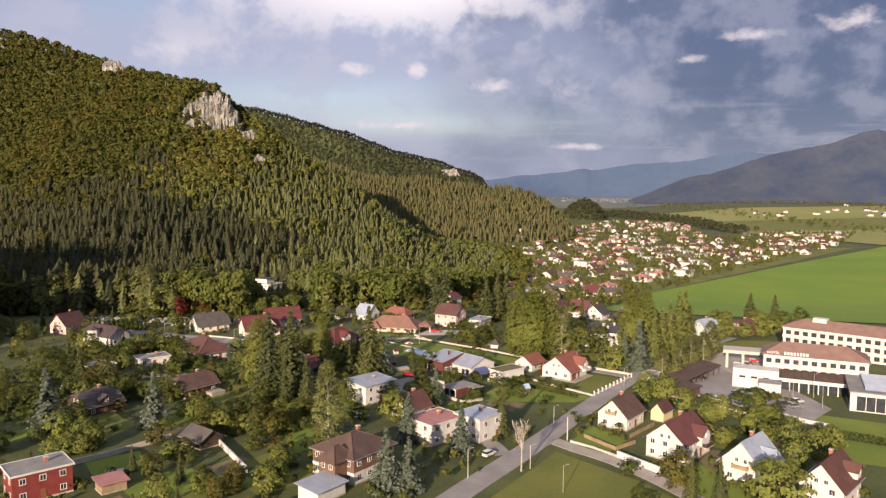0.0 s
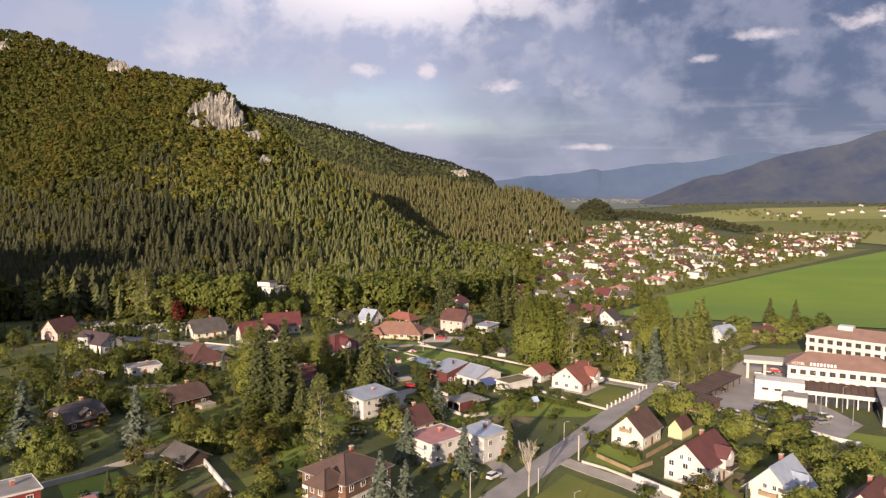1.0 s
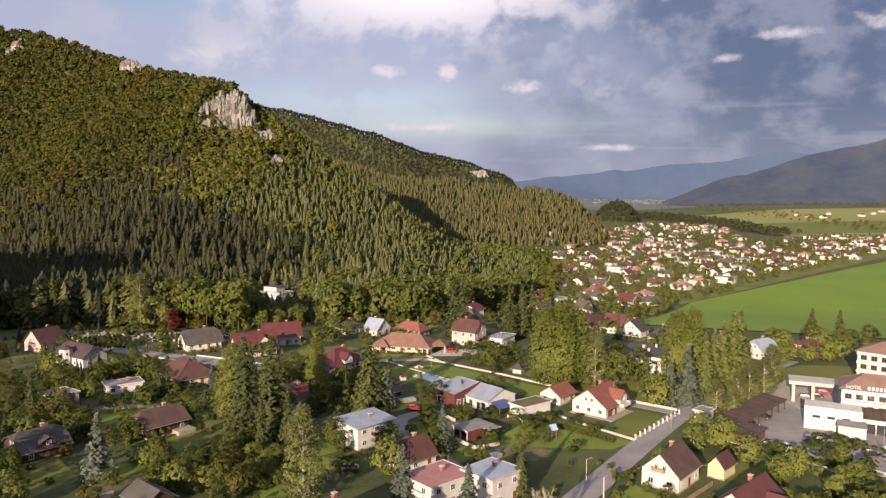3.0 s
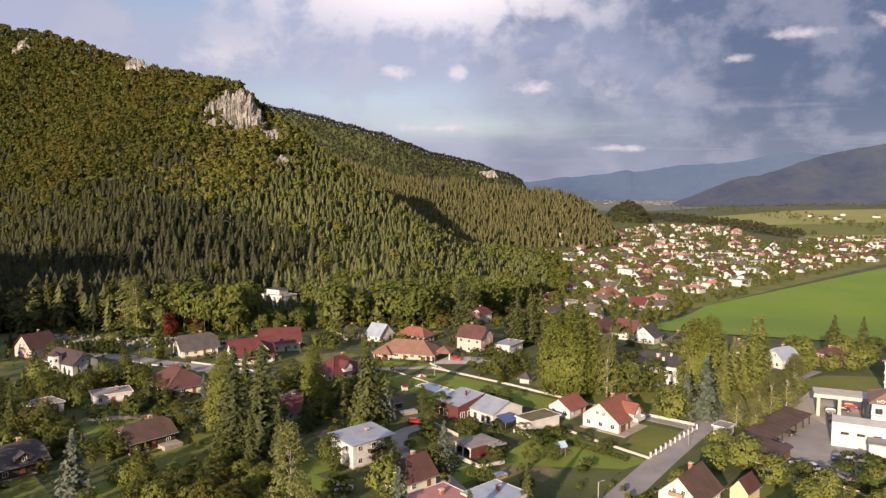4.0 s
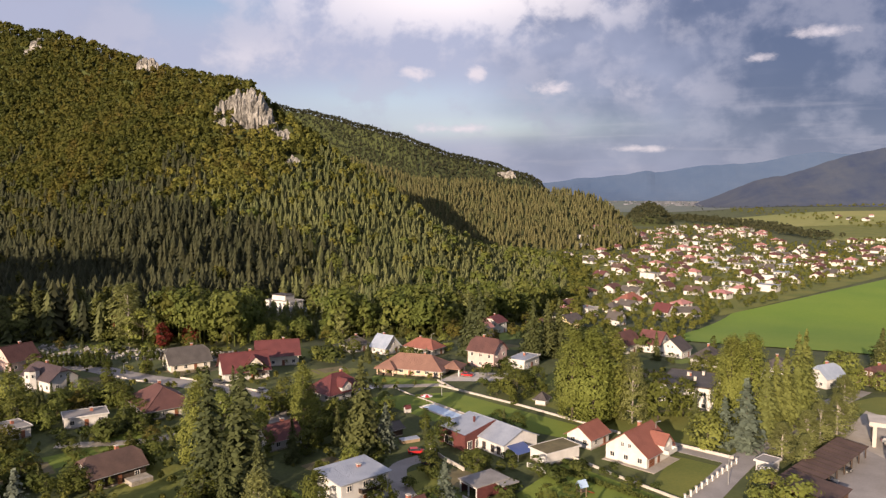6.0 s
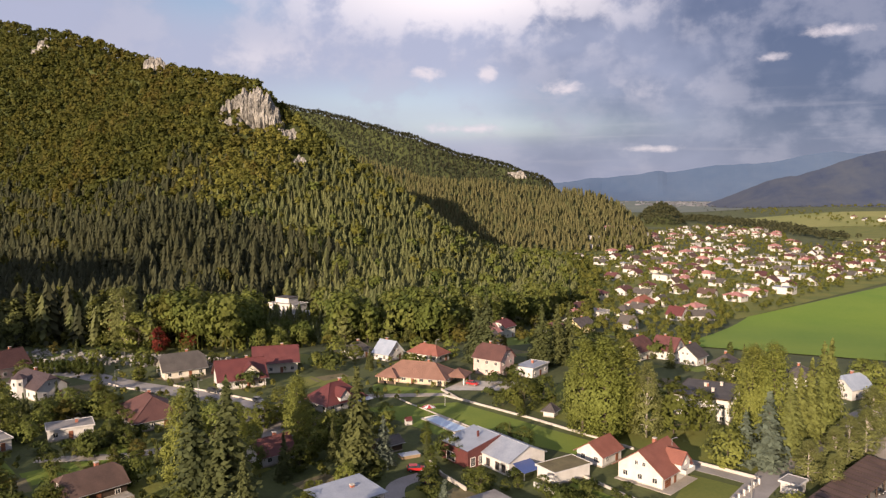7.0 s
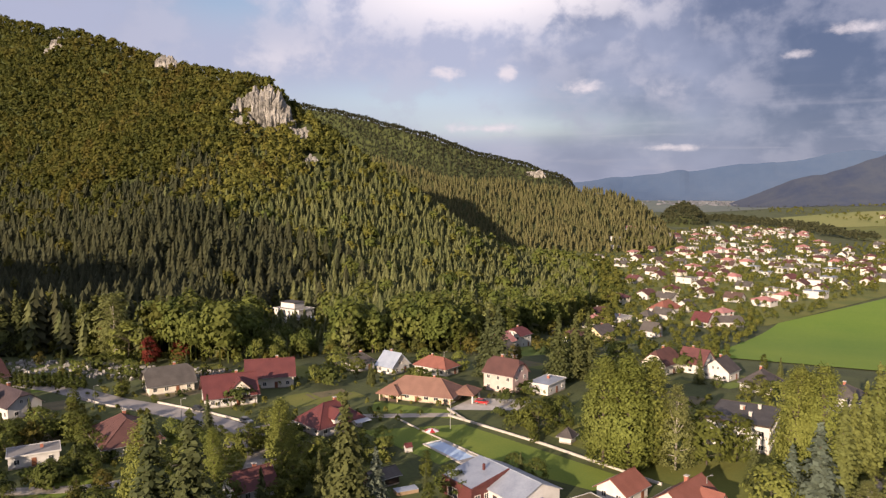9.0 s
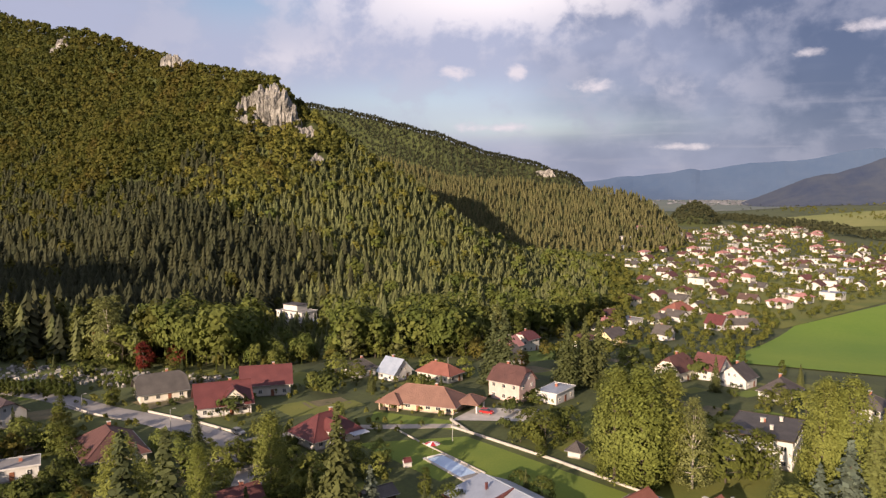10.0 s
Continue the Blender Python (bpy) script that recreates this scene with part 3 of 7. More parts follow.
def trunk_geo(height, r, limbs=(), bend=0.2):
    g = Geo()
    p, q = Vector((0, 0, -0.4)), None
    for i in range(5):
        q = Vector((rng.normal() * bend * 0.4, rng.normal() * bend * 0.4, height * (i + 1) / 5))
        g.tube(p, q, r * (1 - i / 6), r * (1 - (i + 1) / 6), 7)
        p = q
    for c in limbs:
        c = Vector(c)
        g.tube((0, 0, max(height * 0.2, c.z * 0.7)), c, r * 0.35, r * 0.08, 5)
    return g


TREES = {}


def tree_kind(key, kind, name, height, radius, leaf, label, category="tree", n=2):
    """Make n trees of a kind, whose meshes the rest share."""
    made = []
    for i in range(n):
        if kind == "spruce":
            crown, limbs, start = needles(height, radius, int(height * 1.9), 16, 0.48), (), 0
            tall = height * 0.96
        elif kind == "wood":
            crown, cs = leafy(height, radius, 90, 22, 0.46, 0.08, "tall", 0.26)
            limbs, tall = cs[:8], height * 0.75
        elif kind == "birch":
            crown, cs = leafy(height, radius, 280, 24, 0.22, 0.04, "birch", 0.18)
            limbs, tall = cs[:14], height * 0.8
        elif kind == "tall":
            crown, cs = leafy(height, radius, 420, 24, 0.27, 0.02, "tall", 0.25)
            limbs, tall = cs[:16], height * 0.75
        elif kind == "thuja":
            crown, cs = leafy(height, radius, 40, 30, 0.26, 0.02, "birch", 0.6)
            limbs, tall = (), height * 0.6
        elif kind == "shrub":
            crown, cs = leafy(height, radius, 14, 20, 0.30, 0.1, "round", 0.42)
            limbs, tall = cs[:4], height * 0.4
        else:
            crown, cs = leafy(height, radius, 56, 18, 0.32, 0.08, "round", 0.28)
            limbs, tall = cs[:12], height * 0.6
        trunk = trunk_geo(tall, max(0.05, height * 0.014), limbs).mesh("trunk", M["pale_bark" if kind == "birch" else "bark"])
        made.append((name, trunk, quads_mesh("crown", crown, M[leaf]), label, category, height))
    TREES[key] = made


tree_kind("spruce", "spruce", "spruce_tree", 20, 4.2, "spruce", "tall dark green spruce with drooping boughs", n=3)
tree_kind("warm", "spruce", "spruce_tree", 20, 4.6, "warm_needle", "dense yellow-green spruce in a row beside the road", n=2)
tree_kind("blue", "spruce", "blue_spruce_tree", 15, 3.6, "blue_spruce", "silvery blue-green spruce standing in a garden", n=2)
tree_kind("tall", "tall", "linden_tree", 22, 5.6, "bright_leaf", "tall dense yellow-green broad-leaved tree", n=3)
tree_kind("poplar", "tall", "poplar_tree", 20, 4.2, "bright_leaf", "tall yellow-green poplar with a full crown", n=2)
tree_kind("birch", "birch", "birch_tree", 18, 4.6, "silver_leaf", "pale grey-green birch with hanging leaves", n=2)
tree_kind("wood_a", "wood", "forest_tree", 18, 4.6, "broad", "olive broad-leaved tree at the front of the wood", n=3)
tree_kind("wood_b", "wood", "forest_tree", 18, 4.0, "bright_leaf", "yellowing broad-leaved tree at the front of the wood", n=2)
tree_kind("wood_c", "wood", "forest_tree", 18, 4.2, "silver_leaf", "pale grey-green tree at the front of the wood", n=2)
tree_kind("round", "round", "garden_tree", 8, 3.6, "broad", "round olive-green garden tree", n=3)
tree_kind("bright", "round", "fruit_tree", 7, 3.2, "bright_leaf", "bushy yellow-green fruit tree", n=2)
tree_kind("autumn", "round", "autumn_tree", 7, 3.0, "autumn", "small tree turning orange-brown", n=2)
tree_kind("red", "round", "red_tree", 8, 3.0, "red_leaf", "dark red-leaved tree at the wood's edge", n=1)
tree_kind("shrub", "shrub", "shrub", 2.4, 1.7, "hedge", "low dense dark green garden shrub", "shrub", 3)
tree_kind("thuja", "thuja", "thuja", 5, 0.9, "hedge", "narrow columnar dark green thuja", "shrub", 2)


def plant(key, x, y, height=None, wide=1.0, group=""):
    """One tree as a thing of its own: trunk and crown."""
    name, trunk, crown, label, category, full = TREES[key][int(rng.integers(len(TREES[key])))]
    s = (height or full * rng.uniform(0.85, 1.12)) / full
    ob = thing(name, x, y, 0, label, category, group)
    ob.matrix_basis = pose(x, y, land(x, y), 0, 0, rng.uniform(0, 360)) @ Matrix.Diagonal((s * wide, s * wide, s, 1))
    part("trunk", trunk, None, ob)
    part("crown", crown, None, ob)
    return ob


def many(name, template, places, scales, mat, label, category="forest"):
    """A wood of countless trees as one object: the template's quads at every place."""
    n, q = len(places), len(template)
    a = rng.uniform(0, 6.2832, n)
    ca, sa = np.cos(a)[:, None, None], np.sin(a)[:, None, None]
    t = template[None].astype(np.float32)
    if len(template.shape) == 4:
        t = template[rng.integers(len(template), size=n)].astype(np.float32)
        q = template.shape[1]
    s, w = scales[:, None, None], (scales * rng.uniform(0.8, 1.2, n))[:, None, None]
    x = (t[..., 0] * ca - t[..., 1] * sa) * w + places[:, 0][:, None, None]
    y = (t[..., 0] * sa + t[..., 1] * ca) * w + places[:, 1][:, None, None]
    z = t[..., 2] * s + places[:, 2][:, None, None]
    me = quads_mesh(name, np.stack([x, y, z], -1).reshape(-1, 4, 3), mat)
    return tagged(new(name, me), label, category, kind="stuff")


def far_conifer(tiers, sides, wide=0.17):
    """A light conifer, 1 m high: ragged skirts of boughs, one above the other."""
    q = []
    for i in range(tiers):
        t = i / tiers
        z0, z1 = 0.06 + 0.86 * t, min(1.05, 0.06 + 0.86 * (i + 1.55) / tiers)
        r = wide * (1 - t) ** 0.62 + 0.012
        turn = rng.uniform(0, 6.28)
        n = max(4, int(sides * (1 - 0.35 * t)))
        for j in range(n):
            a = turn + 6.2832 * j / n + rng.normal() * 0.12
            h = 3.1416 / n
            k, drop = r * rng.uniform(0.72, 1.28), rng.uniform(0.01, 0.05)
            q.append([(math.cos(a) * k, math.sin(a) * k, z0 - drop), (math.cos(a + h) * r * 0.62, math.sin(a + h) * r * 0.62, z0 + 0.03), (0, 0, z1), (math.cos(a - h) * r * 0.62, math.sin(a - h) * r * 0.62, z0 + 0.03)])
    for c0, s0, c1, s1 in ((1, 0, -0.5, 0.87), (-0.5, 0.87, -0.5, -0.87), (-0.5, -0.87, 1, 0)):
        q.append([(0.012 * c0, 0.012 * s0, -0.02), (0.012 * c1, 0.012 * s1, -0.02), (0.01 * c1, 0.01 * s1, 0.2), (0.01 * c0, 0.01 * s0, 0.2)])
    return np.array(q)


def far_broad(count, size, stem=True, mid=0.62, tall=0.36):
    """A light broad-leaved tree, 1 m high: an uneven dome of leaf clumps on a stem."""
    d = rng.normal(size=(count, 3))
    d /= np.linalg.norm(d, axis=1, keepdims=True)
    d[:, 2] = np.where(d[:, 2] < -0.4, -d[:, 2], d[:, 2])
    ph = rng.uniform(0, 6, 3)
    lump = (1 + 0.2 * np.sin(d[:, 0] * 5 + ph[0]) * np.cos(d[:, 1] * 4 + ph[1]) + 0.12 * np.sin(d[:, 2] * 9 + ph[2])) * rng.uniform(0.62, 1.1, count) ** 0.5
    p = d * lump[:, None] * np.array([0.30, 0.30, tall]) + np.array([0, 0, mid])
    q = diamonds(p, d + rng.normal(size=d.shape) * 0.35, np.full(count, size), 0.75)
    if stem:
        st = [[(0.015 * c0, 0.015 * s0, 0), (0.015 * c1, 0.015 * s1, 0), (0.01 * c1, 0.01 * s1, 0.6), (0.01 * c0, 0.01 * s0, 0.6)] for (c0, s0), (c1, s1) in (((1, 0), (-0.5, 0.87)), ((-0.5, 0.87), (-0.5, -0.87)), ((-0.5, -0.87), (1, 0)))]
        q = np.concatenate([q, np.array(st)])
    return q


def scatter(x0, x1, y0, y1, gap, keep):
    """Jittered places on the land where keep(x, y, z) holds."""
    x, y = np.meshgrid(np.arange(x0, x1, gap), np.arange(y0, y1, gap))
    x, y = x.ravel() + rng.uniform(-0.48, 0.48, x.size) * gap, y.ravel() + rng.uniform(-0.48, 0.48, y.size) * gap
    z = land_array(x, y)
    ok = keep(x, y, z)
    return np.stack([x, y, z], -1)[ok]


def inside(x, y, poly):
    """Whether points lie inside a polygon in plan."""
    res = np.zeros(x.shape, bool)
    for (ax, ay), (bx, by) in zip(poly, poly[1:] + poly[:1]):
        if ay != by:
            res ^= ((ay > y) != (by > y)) & (x < (bx - ax) * (y - ay) / (by - ay) + ax)
    return res


ROCKS = [(-369, 772, 21, 20, 60, "broad"), (-399, 763, 8, 8, 34, ""), (-391, 750, 6, 6, 20, ""), (-540, 850, 24, 12, 34, ""), (-733, 885, 14, 10, 26, ""), (-336, 768, 10, 8, 25, ""), (-311, 740, 9, 7, 21, "")]


def clear_of_rock(x, y):
    ok = np.ones(x.shape, bool)
    for rx, ry, rw, rd, rh, _ in ROCKS:
        ok &= ~((np.abs(x - rx) < rw * 0.7) & (y < ry + 2) & (y > ry - rd - 5))
    return ok


def hill_share(x, y, z):
    """Chance of a broad-leaved tree on the near hill: high up and towards the far end of the crest."""
    return np.clip(smooth(35, 105, z + wavy(x * 1.7, y * 1.7) * 22) * (1 - 0.6 * smooth(-330, -230, x)) + 0.10, 0, 1)


def on_hill(x, y, z):
    crest = np.interp(x, (-1500, -742, -585, -448, -416, -357, -316, -110), (1040, 897, 861, 812, 800, 786, 782, 780))
    return (y > crest - 345) & (y < crest + 22) & (z > -22) & (x > -1.02 * (y - 30)) & clear_of_rock(x, y) & ~((np.abs(x + 3 + (y - 109) * 0.53) < 17) & (y > 466) & (y < 506))


C_FAR = np.stack([far_conifer(5, 6, 0.31) for _ in range(8)])
B_FAR = np.stack([far_broad(56, 0.118, False) for _ in range(8)])
C_MID = np.stack([far_conifer(8, 8, 0.25) for _ in range(8)])
B_MID = np.stack([far_broad(460, 0.044, True, 0.54, 0.45) for _ in range(8)])
C_TINY = np.stack([far_conifer(3, 5, 0.33) for _ in range(6)])
B_TINY = np.stack([far_broad(26, 0.15, False) for _ in range(6)])

hill = scatter(-1000, -95, 440, 960, 5.5, on_hill)
broad = rng.uniform(0, 1, len(hill)) < hill_share(hill[:, 0], hill[:, 1], hill[:, 2])
# Towards the spur, trees take the brightened colours in place of sunlight.
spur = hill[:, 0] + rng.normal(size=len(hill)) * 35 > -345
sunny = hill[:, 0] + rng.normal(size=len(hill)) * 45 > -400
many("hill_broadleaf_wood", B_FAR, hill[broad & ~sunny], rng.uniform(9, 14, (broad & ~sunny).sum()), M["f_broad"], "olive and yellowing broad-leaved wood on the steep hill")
many("spur_broadleaf_wood", B_FAR, hill[broad & sunny], rng.uniform(8, 13, (broad & sunny).sum()), M["f_sunny"], "yellow-green broad-leaved trees below the cliff, brightened as sunlit")
many("spur_conifer_wood", C_FAR, hill[~broad & spur], rng.uniform(8, 13, (~broad & spur).sum()), M["f_lit_conifer"], "olive conifer wood on the spur, sunlight put into its colour")
many("hill_conifer_wood", C_FAR, hill[~broad & ~spur], rng.uniform(8.5, 15, (~broad & ~spur).sum()), M["f_conifer"], "dark green conifer wood on the lower hill, deepened as shade")

EDGE = [(-420, 262), (-300, 300), (-236, 336), (-205, 340), (-165, 342), (-141, 352), (-122, 385), (-104, 392), (-88, 400), (-78, 420), (-72, 470), (-56, 520), (-50, 574), (-45, 700), (-60, 860), (-100, 1000), (-190, 1090), (-260, 1000), (-150, 800), (-420, 600), (-640, 640), (-640, 420)]


def in_floor_wood(x, y, z):
    return inside(x, y, EDGE) & ~((np.abs(x + 3 + (y - 109) * 0.53) < 17) & (y > 466) & (y < 506)) & (x > -1.0 * (y - 10))


low = scatter(-560, -30, 262, 1090, 7.2, in_floor_wood)
front = np.interp(low[:, 0], (-420, -300, -236, -141, -104, -88, -78, -60, -45), (262, 300, 336, 352, 392, 400, 420, 510, 640))
share = rng.uniform(0, 1, len(low)) < np.clip(1.25 - (low[:, 1] - front) / 62, 0.08, 0.92) * np.where(low[:, 0] < -190, 0.25, 1.0)
near = low[:, 1] < 620
# the trees below the guest house are kept short
below = (np.abs(low[:, 0] + 3 + (low[:, 1] - 109) * 0.53) < 20) & (low[:, 1] < 470)
sunward = (np.abs(low[:, 0] + 203 - (low[:, 1] - 486) * 0.268) < 17) & (low[:, 1] > 395) & (low[:, 1] < 486)
cut = np.where(below, np.interp(low[:, 1], (350, 420, 468), (0.5, 0.38, 0.2)), np.where(sunward, np.interp(low[:, 1], (395, 480), (0.8, 0.3)), 1.0))
# Further west the trees take darkened colours that stand for shade.
shade_side = low[:, 0] < -215 + rng.normal(size=len(low)) * 20
for pick, leaf, words in ((share & near & ~shade_side, "f_valley", "mixed olive broad-leaved wood along the valley floor"), (share & near & shade_side, "f_broad", "broad-leaved trees among the valley conifers, darkened as in shade")):
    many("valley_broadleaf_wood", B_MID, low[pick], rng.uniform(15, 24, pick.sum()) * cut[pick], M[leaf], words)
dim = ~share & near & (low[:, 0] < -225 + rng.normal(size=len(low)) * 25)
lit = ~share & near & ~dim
many("valley_conifer_wood", C_MID, low[dim], rng.uniform(17, 28, dim.sum()) * cut[dim], M["f_conifer"], "tall dark conifers along the valley floor, darkened further as shade")
many("valley_conifer_wood", C_MID, low[lit], rng.uniform(14, 23, lit.sum()) * cut[lit], M["f_lit_conifer"], "olive-green conifers along the valley floor, coloured as sunlit")
many("river_wood", B_FAR, low[~near & share], rng.uniform(11, 17, (~near & share).sum()), M["f_valley"], "line of broad-leaved trees along the river")
many("river_conifer_wood", C_FAR, low[~near & ~share], rng.uniform(9, 14, (~near & ~share).sum()), M["f_lit_conifer"], "olive conifers at the foot of the hill")


def on_far_slope(x, y, z):
    return (x > -0.62 * y) & (z > np.where(y < 1500, -19, -10)) & (x < 45) & ~((y > 1440) & (y < 1530))


slope = scatter(-950, 45, 1030, 1500, 7.8, on_far_slope)
slope = slope[~on_hill(slope[:, 0], slope[:, 1], slope[:, 2])]
many("far_slope_wood", C_TINY, slope, rng.uniform(9, 14, len(slope)), M["f_slope"], "even conifer wood on the far slope")
back = scatter(-1300, -95, 1640, 1975, 9.6, on_far_slope)
mixb = rng.uniform(0, 1, len(back)) < 0.25
many("far_ridge_wood", B_TINY, back[mixb], rng.uniform(8, 11, mixb.sum()), M["f_ridge"], "dark wood on the farthest ridge")
crest2 = scatter(-1300, -110, 1936, 1964, 4.8, on_far_slope)
many("far_ridge_wood", B_TINY, crest2, rng.uniform(6, 9, len(crest2)), M["f_ridge"], "low even wood along the farthest crest")
many("far_ridge_conifers", C_TINY, back[~mixb], rng.uniform(8, 12, (~mixb).sum()), M["f_ridge"], "dark conifers on the farthest ridge")
knoll = scatter(-10, 170, 1850, 2140, 9, lambda x, y, z: np.hypot((x - 66) / 58, (y - 2000) / 145) < 1)
strip = scatter(90, 420, 1450, 2300, 12, lambda x, y, z: np.abs(x - np.interp(y, (1450, 1560, 1800, 2050, 2300), (345, 320, 290, 200, 120))) < np.interp(y, (1450, 1800, 2300), (26, 45, 60)))
both = np.concatenate([knoll, strip])
many("far_knoll_wood", B_TINY, both, rng.uniform(9, 15, len(both)), M["f_conifer"], "small dark wooded knoll and tree belt beyond the village")


# Trees on h5, the hill out of view that was added for its shade.
west = scatter(-800, -240, 0, 270, 11.0, lambda x, y, z: z > 8)
many("west_hill_wood", C_TINY, west, rng.uniform(9, 15, len(west)), M["f_conifer"], "dark conifers on the unseen hill added for shade")


# ---- cliffs ----
def crag(x, y, w, d, h, seed, lean=0.0, lift=0.0):
    """A limestone crag: a rough tower split by clefts, let into the slope."""
    bm = bmesh.new()
    bmesh.ops.create_icosphere(bm, subdivisions=4, radius=1.0)
    base = land(x, y) + lift
    for v in bm.verts:
        p = v.co.copy()
        n1 = noise.fractal((p.x * 1.6 + seed, p.y * 1.6, p.z * 1.1), 0.8, 2.2, 6)
        near2, _ = noise.voronoi((p.x * 1.6 + p.z * 0.6 + seed, p.y * 1.6, p.z * 2.1 - p.x * 0.5 + seed))
        crack = min(1.0, (near2[1] - near2[0]) * 3.5)
        k = 0.82 + 0.34 * n1 + 0.20 * crack + 0.25 * (near2[0] - 0.4)
        v.co = Vector((p.x * w * k, p.y * d * k, p.z * h * 0.5 * (1 + 0.3 * n1) + p.x * lean * h))
    me = bpy.data.meshes.new("cliff")
    bm.to_mesh(me)
    bm.free()
    me.materials.append(M["rock"])
    ob = new("cliff", me)
    ob.matrix_basis = pose(x, y, base)
    return tagged(ob, "pale grey limestone crag standing out of the wooded hill", "cliff", "crags on the hill")


def crags(rx, ry, rw, rd, rh, count, seed):
    """A broken cliff: a stand of ribs and towers, higher to one side, with clefts between."""
    for k in range(count):
        t = (k + 0.5) / count
        x = rx - rw * 0.9 + 1.8 * rw * t
        tall = rh * (0.5 + 0.45 * math.sin(math.pi * (0.1 + 0.6 * t))) * rng.uniform(0.7, 1.1)
        crag(x, ry + rng.normal() * 3 - 6 * (1 - t), rw * 1.5 / count * rng.uniform(0.8, 1.4) + 1.5, rd * rng.uniform(0.5, 0.8), tall, seed + k * 3.7, rng.normal() * 0.04)


# the great cliff: shoulders stepping up to a leaning head, with a broken foot
GREAT = [(-19, -2, 5.5, 9, 30), (-13, -5, 6.5, 9, 44), (-6, -3, 6.0, 10, 40), (1, -4, 8.5, 11, 62), (10, -2, 8.0, 11, 56), (17, 0, 6.5, 9, 40), (22, 3, 4.5, 7, 24), (-12, -17, 4.5, 6, 22), (-16, -24, 3.5, 5, 14)]
for i, (dx, dy, w, d, h) in enumerate(GREAT):
    crag(-370 + dx, 764 + dy, w, d, h, 3.3 + i * 4.1, 0.05, 2.0 if i < 6 else -3.0)
crags(-283, 1900, 20, 10, 34, 3, 91.0)
for i, (rx, ry, rw, rd, rh, kind) in enumerate(ROCKS):
    if not kind:
        crags(rx, ry - 4, rw * 0.55, rd * 0.7, rh * 0.9, 2 + int(rw / 8), i + 71.9)


# ---- roads, lawns and paved ground ----
ROAD = [(-34, 108), (-21, 136), (-15.6, 148.3), (-7.9, 165.0), (1.6, 187.0), (12.0, 212.0), (21.5, 234.0), (31.0, 254.4), (40.0, 270.0), (49.5, 286.0), (62, 306), (78, 330)]
ribbon("road", ROAD, 6.4, 0.10, M["asphalt"], "worn pale grey asphalt village road", "road")
ribbon("side_road", [(2.0, 180.5), (9, 174.5), (16.2, 168.9), (25.4, 158.6), (34, 146), (44, 130)], 4.6, 0.085, M["gravel"], "pale gravel side road past the white houses", "road")
ribbon("street", [(-232, 300), (-197.7, 296.0), (-185.4, 294.1), (-162.3, 287.2), (-141.9, 283.7), (-124.1, 278.9), (-108.9, 272.8), (-96, 262), (-90, 250)], 8.4, 0.09, M["asphalt"], "grey asphalt street between the left gardens", "road")
ribbon("lane", [(-108.9, 272.8), (-107, 262), (-112, 248), (-118, 232), (-140, 222)], 4.0, 0.075, M["gravel"], "narrow pale lane between gardens", "road")
ribbon("lane", [(-46, 236), (-50, 228), (-44, 214), (-36, 206), (-24, 190), (-14, 176), (-10, 168)], 4.4, 0.075, M["asphalt"], "grey garden lane behind the modern house", "road")
ribbon("driveway", [(12.5, 258.5), (21, 254.2), (28.3, 250.2)], 4.0, 0.07, M["asphalt"], "grey driveway of the red-roofed house", "driveway")
sheet("drive_court", [(-60, 307), (-40, 312), (-37, 325), (-56, 322)], 0.08, M["concrete"], "pale paved forecourt by the bungalow", "forecourt", 8)
ribbon("lane", [(-56, 303), (-74, 297), (-92, 290), (-106, 276)], 3.6, 0.06, M["gravel"], "narrow pale lane between gardens", "road")
sheet("car_park", [(44, 238), (72, 206), (84, 222), (64, 302)], 0.06, M["asphalt"], "wide grey hotel car park", "car park", 10)
sheet("car_park", [(58, 278), (72, 240), (92, 268), (72, 304)], 0.065, M["gravel"], "pale forecourt under the hotel canopy", "forecourt", 10)
LAWNS = [
    ("lawn", [(-47, 271), (-12.5, 258), (-7.5, 268), (-52, 295)]),
    ("lawn", [(-24, 212), (8, 216), (14, 222.5), (-12, 241)]),
    ("meadow", [(-12, 140), (30, 146), (22, 156.5), (2.8, 172.5)]),
    ("lawn", [(6.5, 181), (15, 173), (21, 184), (12, 195)]),
    ("meadow", [(7.2, 229), (14, 225.5), (24.2, 247), (13.8, 252)]),
    ("lawn", [(-78, 282), (-50, 264), (-46.9, 271), (-51.9, 295)]),
    ("lawn", [(-82, 300), (-56, 299), (-60, 307), (-84, 309)]),
    ("meadow", [(-131, 165), (-114, 154), (-112, 174), (-124, 183)]),
    ("lawn", [(-75, 186), (-62, 160), (-56, 166), (-60, 186)]),
    ("meadow", [(-114, 224), (-104, 191), (-88, 194), (-94, 224)]),
    ("meadow", [(-102, 176), (-84, 176), (-82, 196), (-100, 192)]),
    ("lawn", [(71, 218), (94, 210), (88, 192), (75, 199)]),
    ("lawn", [(73, 196), (88, 190), (92, 172), (70, 178)]),
    ("meadow", [(-14, 274), (20, 280), (24, 262), (-2, 268)]),
    ("meadow", [(-90, 345), (-74, 330), (-70, 346), (-82, 362)]),
    ("lawn", [(-62, 400), (-46, 420), (-52, 470), (-70, 440)]),
    ("meadow", [(-50, 470), (-20, 560), (-34, 590), (-52, 520)]),
    ("lawn", [(36, 172), (46, 150), (36, 144), (28, 160)]),
    ("meadow", [(56, 300), (80, 322), (140, 330), (90, 290)]),
]
for kind, corners in LAWNS:
    sheet("lawn", corners, 0.05, M[kind], "mown green grass plot between gardens" if kind == "lawn" else "rough sunlit meadow grass", "lawn", 9)

